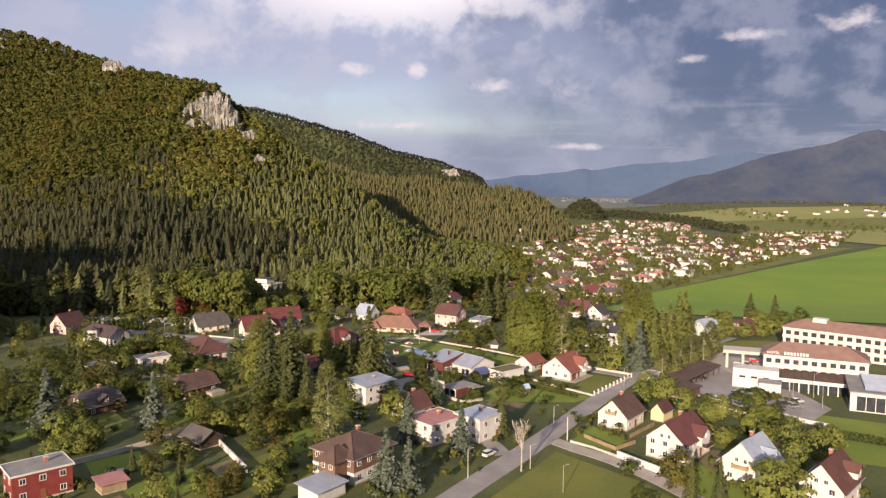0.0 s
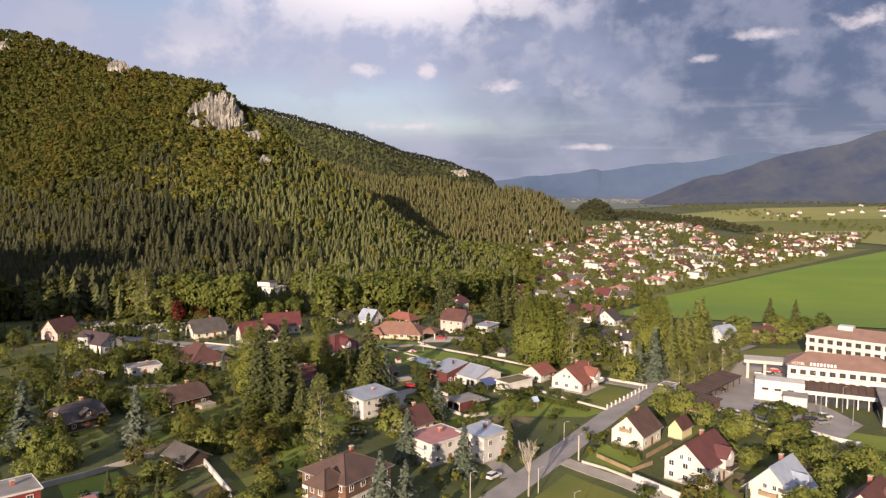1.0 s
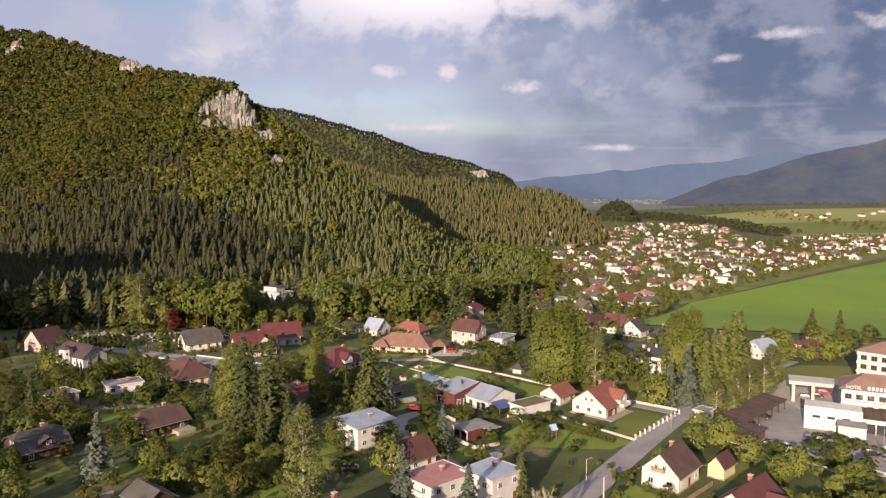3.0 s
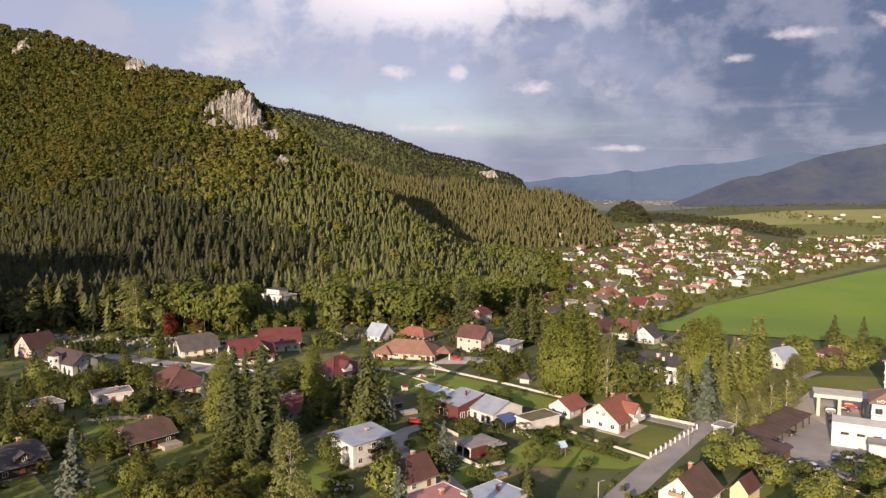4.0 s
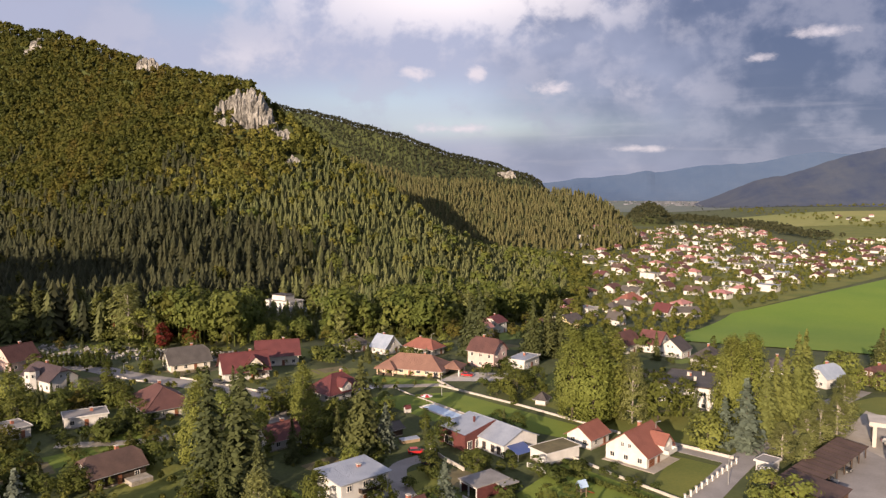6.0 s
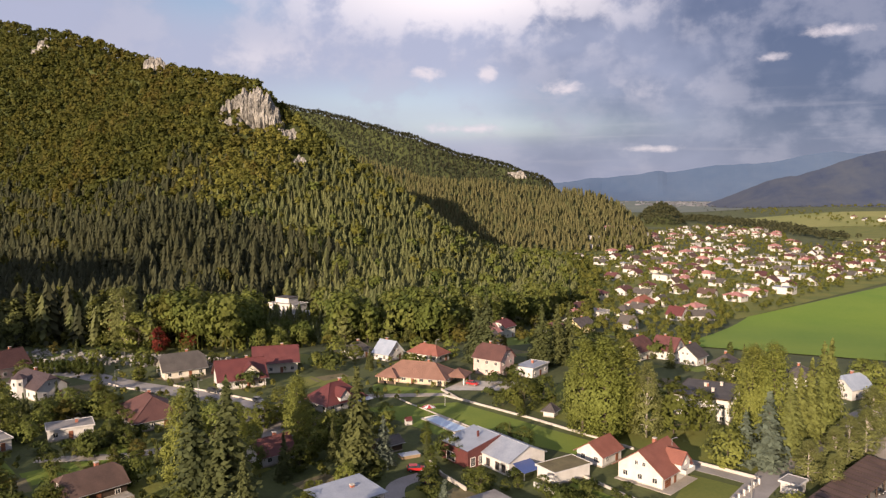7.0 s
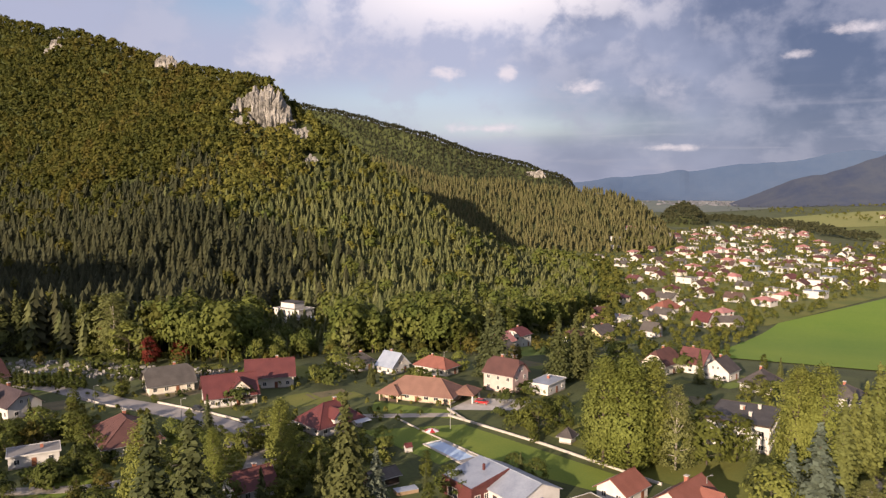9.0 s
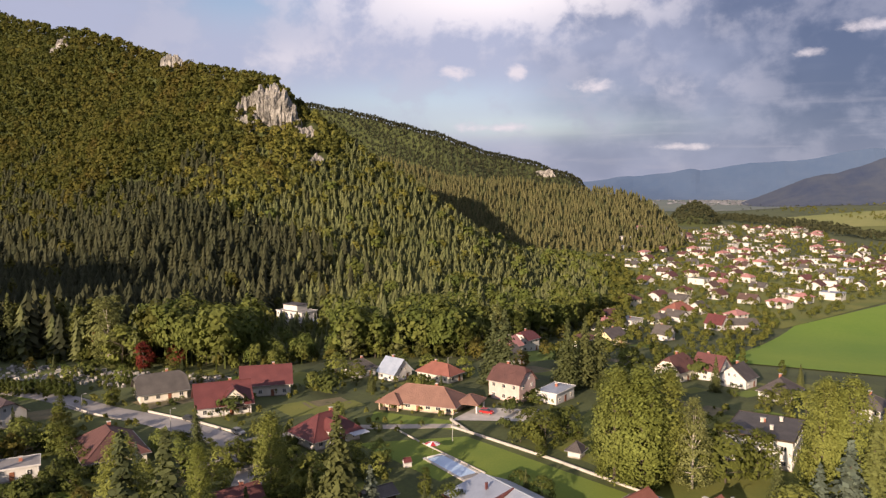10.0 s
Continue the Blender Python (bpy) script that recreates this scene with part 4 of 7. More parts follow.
PLOTS = [(-170, -112, 160, 265, 26), (-108, -58, 120, 200, 20), (-112, -60, 225, 275, 10), (-240, -160, 240, 300, 14), (30, 70, 170, 222, 10), (-50, -10, 196, 236, 8), (-70, 20, 360, 520, 14), (-236, -60, 298, 345, 26), (-20, 60, 330, 420, 14)]
for px0, px1, py0, py1, count in PLOTS:
    for k in range(count):
        x, y, a = rng.uniform(px0, px1), rng.uniform(py0, py1), radians(57 + rng.normal() * 6)
        u, v = Vector((math.cos(a), math.sin(a))) * rng.uniform(4, 9), Vector((-math.sin(a), math.cos(a))) * rng.uniform(3, 7)
        kind = ("lawn", "meadow", "meadow", "soil")[int(rng.integers(4))]
        c = Vector((x, y))
        sheet("garden_plot", [tuple(c - u - v), tuple(c + u - v), tuple(c + u + v), tuple(c - u + v)], 0.02 + 0.001 * k, M[kind], "dug brown vegetable plot" if kind == "soil" else "small mown garden plot", "garden plot", 8)


# ---- buildings ----
CACHE = {}


def cached(key, make):
    if key not in CACHE:
        CACHE[key] = make()
    return CACHE[key]


def window_meshes(w, h, mat="frame"):
    """Frame and glass of a window that looks along -y, its sill centre at the origin."""

    def ring():
        g, b = Geo(), 0.11
        g.box(0, -0.03, 0, w, 0.1, b).box(0, -0.03, h - b, w, 0.1, b)
        g.box(-w / 2 + b / 2, -0.03, b, b, 0.1, h - 2 * b).box(w / 2 - b / 2, -0.03, b, b, 0.1, h - 2 * b)
        if w > 0.9:
            g.box(0, -0.035, b, 0.07, 0.08, h - 2 * b)
        return g.mesh("frame", M[mat])

    return cached(("win", w, h, mat), ring), cached(("pane", w, h), lambda: Geo().box(0, -0.012, 0.1, w - 0.2, 0.05, h - 0.2).mesh("pane", M["glass"]))


def put_window(parent, x, y, z, turn, w, h, mat="frame", sub=True):
    """A window in a wall: the frame, and its pane inside it."""
    fr, pn = window_meshes(w, h, mat)
    ob = part("window", fr, None, parent)
    ob.matrix_basis = pose(x, y, z, 0, 0, turn)
    if sub:
        part("pane", pn, None, ob, "dark reflecting glass")
    return ob


def walls_geo(lx, ly, h, gable=0.0, axis="x", z=0.0):
    g = Geo()
    a, b = lx / 2, ly / 2
    base = [(-a, -b, z), (a, -b, z), (a, b, z), (-a, b, z)]
    top = [(x, y, h) for x, y, _ in base]
    g.add(base + top, [(3, 2, 1, 0), (0, 1, 5, 4), (1, 2, 6, 5), (2, 3, 7, 6), (3, 0, 4, 7), (4, 5, 6, 7)])
    if gable:
        if axis == "x":
            g.add([(-a, -b, h), (-a, b, h), (-a, 0, h + gable), (a, -b, h), (a, b, h), (a, 0, h + gable)], [(0, 2, 1), (3, 4, 5), (0, 3, 5, 2), (1, 2, 5, 4)])
        else:
            g.add([(-a, -b, h), (a, -b, h), (0, -b, h + gable), (-a, b, h), (a, b, h), (0, b, h + gable)], [(0, 1, 2), (3, 5, 4), (0, 2, 5, 3), (1, 4, 5, 2)])
    return g


def roof_geo(kind, lx, ly, h, rise, axis="x", over=0.6):
    g = Geo()
    swap = axis == "y"
    L, W = (ly, lx) if swap else (lx, ly)
    a, b = L / 2 + over, W / 2 + over
    k = rise / (W / 2)
    lo, hi = h - over * k + 0.12, h + rise + 0.14

    def turn(pts):
        return [(-y, x, z) for x, y, z in pts] if swap else pts

    if kind == "gable":
        g.slab(turn([(-a, -b, lo), (a, -b, lo), (a, 0, hi), (-a, 0, hi)]), 0.2)
        g.slab(turn([(-a, 0, hi), (a, 0, hi), (a, b, lo), (-a, b, lo)]), 0.2)
        g.add(*ridge_cap(turn([(-a, 0, hi + 0.02), (a, 0, hi + 0.02)])))
    elif kind == "half":
        c, hb = a - W * 0.16, hi - rise * 0.32
        bb = b * 0.32
        g.slab(turn([(-a, -b, lo), (a, -b, lo), (a, -bb, hb), (c, 0, hi), (-c, 0, hi), (-a, -bb, hb)]), 0.2)
        g.slab(turn([(-c, 0, hi), (c, 0, hi), (a, bb, hb), (a, b, lo), (-a, b, lo), (-a, bb, hb)]), 0.2)
        g.slab(turn([(a, -bb, hb), (a, bb, hb), (c, 0, hi)]), 0.2)
        g.slab(turn([(-a, bb, hb), (-a, -bb, hb), (-c, 0, hi)]), 0.2)
    elif kind == "hip":
        c = max(0.0, a - b * 0.92)
        p = turn([(-a, -b, lo), (a, -b, lo), (a, b, lo), (-a, b, lo), (-c, 0, hi), (c, 0, hi)])
        g.add(p + turn([(-a, -b, lo - 0.22), (a, -b, lo - 0.22), (a, b, lo - 0.22), (-a, b, lo - 0.22)]), [(0, 1, 5, 4), (1, 2, 5), (2, 3, 4, 5), (3, 0, 4), (6, 7, 1, 0), (7, 8, 2, 1), (8, 9, 3, 2), (9, 6, 0, 3), (9, 8, 7, 6)])
        g.add(*ridge_cap([p[4], p[5]]))
        for i, j in ((0, 4), (1, 5), (2, 5), (3, 4)):
            g.add(*ridge_cap([p[i], p[j]]))
    elif kind == "shed":
        g.slab([(-lx / 2 - over, -ly / 2 - over, h + 0.1), (lx / 2 + over, -ly / 2 - over, h + 0.1), (lx / 2 + over, ly / 2 + over, h + 0.1 + rise), (-lx / 2 - over, ly / 2 + over, h + 0.1 + rise)], 0.2)
    return g


def ridge_cap(line):
    """A tile roll along a ridge or hip."""
    g = Geo().tube(line[0], line[1], 0.13, 0.13, 5) if (Vector(line[0]) - Vector(line[1])).length > 0.3 else Geo()
    return g.v, g.f


def flat_roof(parent, lx, ly, h, mat, fascia="white", over=0.35):
    r = part("roof", Geo().box(0, 0, h + 0.004, lx + 2 * over, ly + 2 * over, 0.22), M[mat], parent)
    g = Geo()
    t = 0.16
    a, b = lx / 2 + over, ly / 2 + over
    g.box(0, -b, h - 0.1, 2 * a + t, t, 0.42).box(0, b, h - 0.1, 2 * a + t, t, 0.42).box(-a, 0, h - 0.1, t, 2 * b - t, 0.42).box(a, 0, h - 0.1, t, 2 * b - t, 0.42)
    part("fascia", g, M[fascia], r)
    return r


def chimney(parent, x, y, z, h=1.5, mat="brick"):
    c = part("chimney", Geo().box(x, y, z, 0.75, 0.75, h), M[mat], parent)
    part("chimney_cap", Geo().box(x, y, z + h + 0.003, 0.95, 0.95, 0.14), M["concrete"], c)


def facade(ob, lx, ly, storeys, height, frame="frame", gable=0.0, axis="x", win=(1.15, 1.25), skip=()):
    """Rows of windows on all four walls, and a door towards the street."""
    sides = {"s": (0, -ly / 2, 0, lx), "e": (lx / 2, 0, 90, ly), "n": (0, ly / 2, 180, lx), "w": (-lx / 2, 0, -90, ly)}
    for key, (cx, cy, turn, length) in sides.items():
        if key in skip:
            continue
        n = max(1, int((length - 1.2) / 2.9))
        c, s = math.cos(radians(turn)), math.sin(radians(turn))
        for fl in range(storeys):
            z = 0.95 + fl * (height / storeys)
            for i in range(n):
                u = (i + 0.5) / n * length - length / 2
                if fl == 0 and key == "s" and i == n // 2:
                    d = part("door", cached("door", lambda: Geo().box(0, -0.03, 0, 1.05, 0.12, 2.1).mesh("door", M["door"])), None, ob)
                    d.matrix_basis = pose(cx + c * u, cy + s * u, 0.12, 0, 0, turn)
                    continue
                put_window(ob, cx + c * u, cy + s * u, z, turn, *win, frame)
        if gable > 2.6 and ((axis == "x" and key in "ew") or (axis == "y" and key in "sn")):
            for u in (-0.95, 0.95):
                put_window(ob, cx + c * u, cy + s * u, height + 0.35, turn, 0.95, 1.15, frame)


def house(name, label, x, y, turn, lx, ly, h, roof, rise, wall, tile, axis="x", storeys=1, frame="frame", chim=True, base="stone", category="house", over=0.6, lower=None, win=(1.3, 1.35), z=None, plain=False, fascia="white"):
    """A dwelling: walls, plinth, roof with eaves, chimney, door and windows with panes."""
    ob = thing(name, x, y, turn, label, category, z=z)
    g = rise if roof in ("gable", "half") else 0.0
    if roof == "half":
        wl = walls_geo(lx, ly, h)
        a, b = lx / 2, ly / 2
        q, k = rise * 0.62, 0.36
        if axis == "x":
            wl.add([(-a, -b, h), (-a, b, h), (-a, b * k, h + q), (-a, -b * k, h + q), (a, -b, h), (a, b, h), (a, b * k, h + q), (a, -b * k, h + q)], [(0, 3, 2, 1), (4, 5, 6, 7), (0, 4, 7, 3), (1, 2, 6, 5), (3, 7, 6, 2)])
        else:
            wl.add([(-a, -b, h), (a, -b, h), (a * k, -b, h + q), (-a * k, -b, h + q), (-a, b, h), (a, b, h), (a * k, b, h + q), (-a * k, b, h + q)], [(0, 1, 2, 3), (5, 4, 7, 6), (0, 3, 7, 4), (1, 5, 6, 2), (3, 2, 6, 7)])
    else:
        wl = walls_geo(lx, ly, h, g, axis)
    part("wall", wl, M[wall], ob)
    if lower:
        part("ground_floor_wall", Geo().box(0, 0, 0.02, lx + 0.06, ly + 0.06, h / 2 - 0.3), M[lower], ob, "white rendered ground floor")
    part("plinth", Geo().box(0, 0, -1.2, lx + 0.12, ly + 0.12, 1.55), M[base], ob)
    if roof == "flat":
        flat_roof(ob, lx, ly, h, tile, fascia)
    else:
        part("roof", roof_geo(roof, lx, ly, h, rise, axis, over), M[tile], ob)
        if roof == "hip":
            low = h - over * rise / (min(lx, ly) / 2) - 0.04
            for sx, sy, wx, wy in ((0, -1, lx + 2 * over, 0.14), (0, 1, lx + 2 * over, 0.14), (-1, 0, 0.14, ly + 2 * over), (1, 0, 0.14, ly + 2 * over)):
                part("gutter", Geo().box(sx * (lx / 2 + over + 0.07), sy * (ly / 2 + over + 0.07), low, wx, wy, 0.12), M["steel"], ob)
        elif roof in ("gable", "half"):
            low = h - over * rise / ((ly if axis == "x" else lx) / 2) - 0.02
            for sgn in (-1, 1):
                if axis == "x":
                    part("gutter", Geo().box(0, sgn * (ly / 2 + over + 0.07), low, lx + 2 * over, 0.14, 0.12), M["steel"], ob)
                else:
                    part("gutter", Geo().box(sgn * (lx / 2 + over + 0.07), 0, low, 0.14, ly + 2 * over, 0.12), M["steel"], ob)
    if chim:
        chimney(ob, lx * 0.16 if axis == "x" else 0.7, 0.7 if axis == "x" else ly * 0.16, h + (rise * 0.62 if roof not in ("flat", "shed") else 0.1), 0.55 + (rise * 0.42 if roof != "flat" else 0.5))
    if not plain:
        facade(ob, lx, ly, storeys, h, frame, g, axis, win)
    return ob


def dormer(ob, x, y, z, w, d, h, rise, wall, tile, turn):
    """A small gabled dormer or cross wing on a roof, as parts of its house."""
    b = part("dormer", walls_geo(w, d, h, rise, "y"), M[wall], ob)
    b.matrix_basis = pose(x, y, z, 0, 0, turn)
    part("dormer_roof", roof_geo("gable", w, d, h, rise, "y", 0.4), M[tile], b)
    fr, pn = window_meshes(1.1, 1.15)
    wdw = part("dormer_window", fr, None, b)
    wdw.matrix_basis = pose(0, -d / 2, max(0.3, h - 0.9))


def balcony(ob, x, y, z, turn, w, d, mat="white"):
    b = part("balcony", Geo().box(0, -d / 2, 0, w, d, 0.18), M["concrete"], ob)
    b.matrix_basis = pose(x, y, z, 0, 0, turn)
    g = Geo()
    g.box(0, -d + 0.05, 0.183, w, 0.1, 0.85).box(-w / 2 + 0.05, -d / 2 + 0.05, 0.183, 0.1, d - 0.1, 0.85).box(w / 2 - 0.05, -d / 2 + 0.05, 0.183, 0.1, d - 0.1, 0.85)
    part("railing", g, M[mat], b)


# houses along the road
o = house("detached_house", "cream-white gabled house with a dark brown roof", 20.5, 197.7, 60, 10.7, 8.6, 4.0, "gable", 4.0, "cream", "r_brown")
balcony(o, -5.35, 0.3, 3.9, -90, 3.0, 1.0, "wood")
house("garden_shed", "small pale yellow shed with a red-brown roof", 32.4, 204.2, 57, 6.0, 3.8, 2.9, "gable", 2.2, "yellow", "r_redbrown", chim=False, category="shed", plain=True, over=0.35)
o = house("detached_house", "white two-storey house with a maroon tiled roof", 32.7, 176.4, 55, 13.6, 10.0, 5.2, "gable", 4.2, "white", "r_maroon", storeys=2)
dormer(o, 2.0, -4.6, 3.4, 4.4, 3.2, 2.6, 1.7, "white", "r_maroon", 0)
balcony(o, 2.0, -6.2, 3.0, 0, 4.0, 1.2, "timber")
o = house("detached_house", "cream house with a blue-grey sheet metal roof", 46.6, 163.0, 53, 10.5, 9.8, 4.6, "gable", 5.0, "cream", "blue_metal", storeys=1)
dormer(o, 0.5, -3.6, 4.6, 2.4, 3.0, 2.0, 1.1, "cream", "blue_metal", 0)
balcony(o, -5.25, 0, 3.6, -90, 3.6, 1.1, "wood")
o = house("detached_house", "white house with a faded red tiled roof", 60.3, 153.4, 55, 12.4, 8.6, 5.0, "gable", 4.6, "white", "r_redbrown", storeys=2)
dormer(o, 2.5, -3.4, 5.4, 2.6, 2.8, 1.8, 1.2, "white", "r_redbrown", 0)
house("garage_wing", "small white outbuilding with an orange-red gabled roof", -7.2, 256.5, 60, 8.4, 7.2, 2.9, "gable", 2.4, "white", "r_orange", chim=False, category="garage")
o = house("detached_house", "white villa with an orange-red tiled roof", 5.2, 248.7, 60, 11.5, 11.0, 3.7, "gable", 4.0, "white", "r_orange", base="concrete", over=1.1)
dormer(o, 2.4, -4.6, 2.4, 4.2, 4.2, 2.4, 1.9, "white", "r_orange", 0)
part("garage_door", Geo().box(-3.4, -5.53, 0.1, 2.6, 0.1, 2.3), M["door"], o, "orange-brown garage door")
balcony(o, 2.4, -6.7, 2.4, 0, 4.4, 1.3)
part("terrace", Geo().box(-0.6, -1.2, -1.0, 12.9, 13.8, 1.15), M["gravel"], o, "pale paved terrace with a low wall")

# the modern house and its neighbours
def prism(x0, x1, pts):
    """A solid between x0 and x1 whose outline in y, z is given anticlockwise seen from +x."""
    n = len(pts)
    return Geo().add([(x0, y, z) for y, z in pts] + [(x1, y, z) for y, z in pts], [tuple(range(n - 1, -1, -1)), tuple(range(n, 2 * n))] + [(i, (i + 1) % n, (i + 1) % n + n, i + n) for i in range(n)])


# its corner stands nearest the lane; the ridge runs across the plot
o = thing("modern_house", -36.9, 242.3, -38, "dark red cube house joined to a white wing", "house")
part("red_wall", prism(-10.3, 0, [(0, -1), (10.5, -1), (10.5, 5.9), (0, 3.75)]), M["wine"], o, "dark red clad walls")
part("parapet", prism(-0.28, 0.06, [(-0.06, 3.6), (10.4, 5.75), (10.4, 6.25), (-0.06, 4.1)]), M["wine"], o)
part("front_parapet", Geo().box(-5.2, 0.08, 3.6, 10.2, 0.28, 0.5), M["wine"], o)
part("red_roof", Geo().slab([(-10.5, 0.25, 3.95), (-0.3, 0.25, 3.95), (-0.3, 10.5, 6.08), (-10.5, 10.5, 6.08)], 0.16), M["metal"], o, "pale standing-seam metal roof")
part("white_wall", prism(0.02, 9.4, [(4.5, -1), (16, -1), (16, 3.6), (10.5, 5.9), (4.5, 3.4)]), M["white"], o, "white rendered wing")
part("rear_wall", prism(-8.4, 0.0, [(10.52, -1), (16, -1), (16, 3.6), (10.52, 5.88)]), M["white"], o)
part("wing_roof", Geo().slab([(0.1, 4.0, 3.34), (9.8, 4.0, 3.34), (9.8, 10.5, 6.1), (0.1, 10.5, 6.1)], 0.18), M["metal"], o, "pale standing-seam metal roof")
part("rear_roof", Geo().slab([(-8.8, 10.5, 6.1), (9.8, 10.5, 6.1), (9.8, 16.5, 3.55), (-8.8, 16.5, 3.55)], 0.18), M["metal"], o)
part("ridge_cap", Geo().tube((-8.8, 10.5, 6.12), (9.8, 10.5, 6.12), 0.12, 0.12, 6), M["metal"], o)
part("chimney", Geo().box(-4.5, 7.0, 5.0, 0.45, 0.45, 1.7), M["wine"], o)
part("lean_to_roof", Geo().slab([(9.5, 5.5, 3.0), (13.4, 5.5, 1.9), (13.4, 11.0, 1.9), (9.5, 11.0, 3.0)], 0.14), M["p_blue"], o, "dark blue glossy lean-to roof")
for px, py in ((13.2, 5.7), (13.2, 10.8)):
    part("lean_to_post", Geo().box(px, py, -0.3, 0.16, 0.16, 2.1), M["steel"], o)
for u, w in ((-6.4, 3.4),):
    put_window(o, u, 0, 0.35, 0, w, 2.2)
for v, w in ((1.6, 1.5), (4.0, 1.2)):
    put_window(o, 0, v, 0.3, 90, w, 2.2)
for u in (2.2, 5.4, 7.6):
    put_window(o, u, 4.5, 0.5, 0, 1.3, 1.9, "frame_dark")
for v in (7.6, 11.6):
    put_window(o, 9.4, v, 0.8, 90, 1.4, 1.5)
part("satellite_dish", Geo().tube((-10.6, 0.8, 2.9), (-10.9, 0.8, 3.1), 0.35, 0.4, 10), M["frame"], o, "white satellite dish on the wall")
house("garage", "flat white garage with a planted roof terrace", -14.6, 243.4, 48, 10.6, 6.0, 2.9, "flat", 0, "white", "soil", chim=False, category="garage", fascia="white", plain=True)
o = thing("open_garage", -27.9, 219.9, 50, "brown open-fronted garage with a flat grey roof", "garage")
part("side_wall", Geo().box(0, -2.9, -0.6, 8.6, 0.22, 3.3), M["wine"], o, "dark red boarded wall")
part("side_wall", Geo().box(0, 2.9, -0.6, 8.6, 0.22, 3.3), M["wine"], o)
part("back_wall", Geo().box(4.2, 0, -0.6, 0.22, 5.5, 3.3), M["wine"], o)
for v in (-2.75, 0, 2.75):
    part("post", Geo().box(-4.3, v, -0.3, 0.28, 0.28, 2.6), M["white"], o)
part("beam", Geo().box(-4.32, 0, 2.31, 0.3, 5.9, 0.4), M["white"], o, "white front beam")
r = part("roof", Geo().box(0, 0, 2.72, 9.4, 6.6, 0.24), M["felt"], o, "weathered grey-brown felt roof")
part("side_roof", Geo().box(3.0, -4.4, 2.5, 4.6, 2.4, 0.22), M["felt"], r)
o = house("detached_house", "white two-storey house with a pale blue metal roof", -54.4, 209.7, 55, 12.0, 9.0, 5.8, "shed", 0.7, "white", "metal", storeys=2, chim=True)
balcony(o, 1.5, -4.5, 2.9, 0, 6.5, 1.3, "timber")
house("detached_house", "small white house with a brown gabled roof", -38.8, 196.0, 55, 8.6, 7.6, 3.0, "gable", 3.6, "cream", "r_redbrown")
o = house("detached_house", "white flat-fronted house with a faded pink roof", -28.7, 177.8, 53, 11.6, 9.4, 5.6, "flat", 0, "white", "r_pink", storeys=2)
balcony(o, -5.3, 0, 3.0, -90, 5.0, 1.2)
house("detached_house", "white cube house with a grey-blue flat roof", -17.6, 181.2, 55, 9.2, 8.6, 6.2, "flat", 0, "white", "blue_metal", storeys=2, fascia="concrete")
o = house("villa", "brown-clad villa with a white ground floor", -43.8, 152.8, 62, 13.6, 13.0, 6.2, "hip", 3.0, "brown_clad", "r_brown", storeys=2, lower="white", category="house")
w = part("bay_wing", walls_geo(6.0, 5.0, 6.2), M["brown_clad"], o)
w.matrix_basis = pose(-7.6, -2.0, 0)
part("bay_roof", roof_geo("hip", 6.0, 5.0, 6.2, 2.2, "x", 0.6), M["r_brown"], w)
for sgn in (-1, 1):
    put_window(o, -10.6, -2.0 + sgn * 1.2, 4.1, -90, 1.15, 1.25)
    put_window(o, -10.6, -2.0 + sgn * 1.2, 0.95, -90, 1.15, 1.25)
house("summer_house", "low outbuilding with a pale metal roof", -46.5, 137.5, 62, 8.0, 6.0, 2.8, "shed", 0.7, "white", "metal", chim=False, category="shed", plain=True)

house("garden_shed", "low grey-brown shed beside the lane", -59.5, 249.6, 52, 6.5, 4.6, 2.3, "gable", 1.1, "timber", "r_grey", chim=False, category="shed", plain=True)

# gardens on the wood's side
o = house("summer_cottage", "dark timber cottage with a brown roof", -111.8, 206.5, 62, 12.0, 9.4, 3.2, "half", 3.2, "timber", "r_brown", win=(1.2, 1.2))
part("stone_base", Geo().box(3.4, -6.6, -0.6, 5.0, 3.6, 1.7), M["stone"], o, "grey rubble stone terrace")
o = house("summer_cottage", "black-brown timber cottage with a wide dark roof", -131.5, 184.8, 62, 11.0, 12.0, 3.0, "half", 3.4, "timber", "r_dark", win=(1.2, 1.2))
dormer(o, 0.5, -4.3, 3.0, 3.6, 3.0, 1.4, 1.0, "timber", "r_dark", 0)
house("bungalow", "white flat-roofed cottage with a tall chimney", -145.3, 239.3, 45, 10.8, 6.8, 3.0, "flat", 0, "white", "felt", category="house")
house("bungalow", "small white flat-roofed cottage among bushes", -157.0, 224.5, 66, 8.0, 8.0, 3.0, "flat", 0, "white", "felt", category="house")
o = house("bungalow", "cream bungalow with a red-brown hipped roof", -132.4, 255.5, 52, 13.4, 18.0, 3.3, "hip", 4.2, "cream", "r_redbrown", axis="y", category="house", over=0.9)
o = house("detached_house", "white house with a round bay tower and dark roof", -184.0, 270.0, 70, 9.5, 17.0, 4.0, "half", 3.6, "white", "r_purple", axis="y")
tw = Geo()
tw.tube((-5.6, 0.5, 0), (-5.6, 0.5, 6.6), 2.3, 2.3, 8)
t = part("tower", tw, M["white"], o, "white eight-sided bay tower")
part("tower_roof", Geo().tube((-5.6, 0.5, 6.6), (-5.6, 0.5, 8.0), 2.7, 0.1, 8), M["r_purple"], t)
for a in (-1, 0, 1):
    put_window(o, -5.6 - 2.2 * math.cos(a * 0.785 + 0.39), 0.5 - 2.2 * math.sin(a * 0.785 + 0.39), 4.3, -90 + a * 45 + 22, 0.9, 1.3)
house("detached_house", "pink house with a steep red-brown gable", -214.6, 288.4, 76, 11.0, 9.8, 4.0, "gable", 4.8, "pink", "r_redbrown")
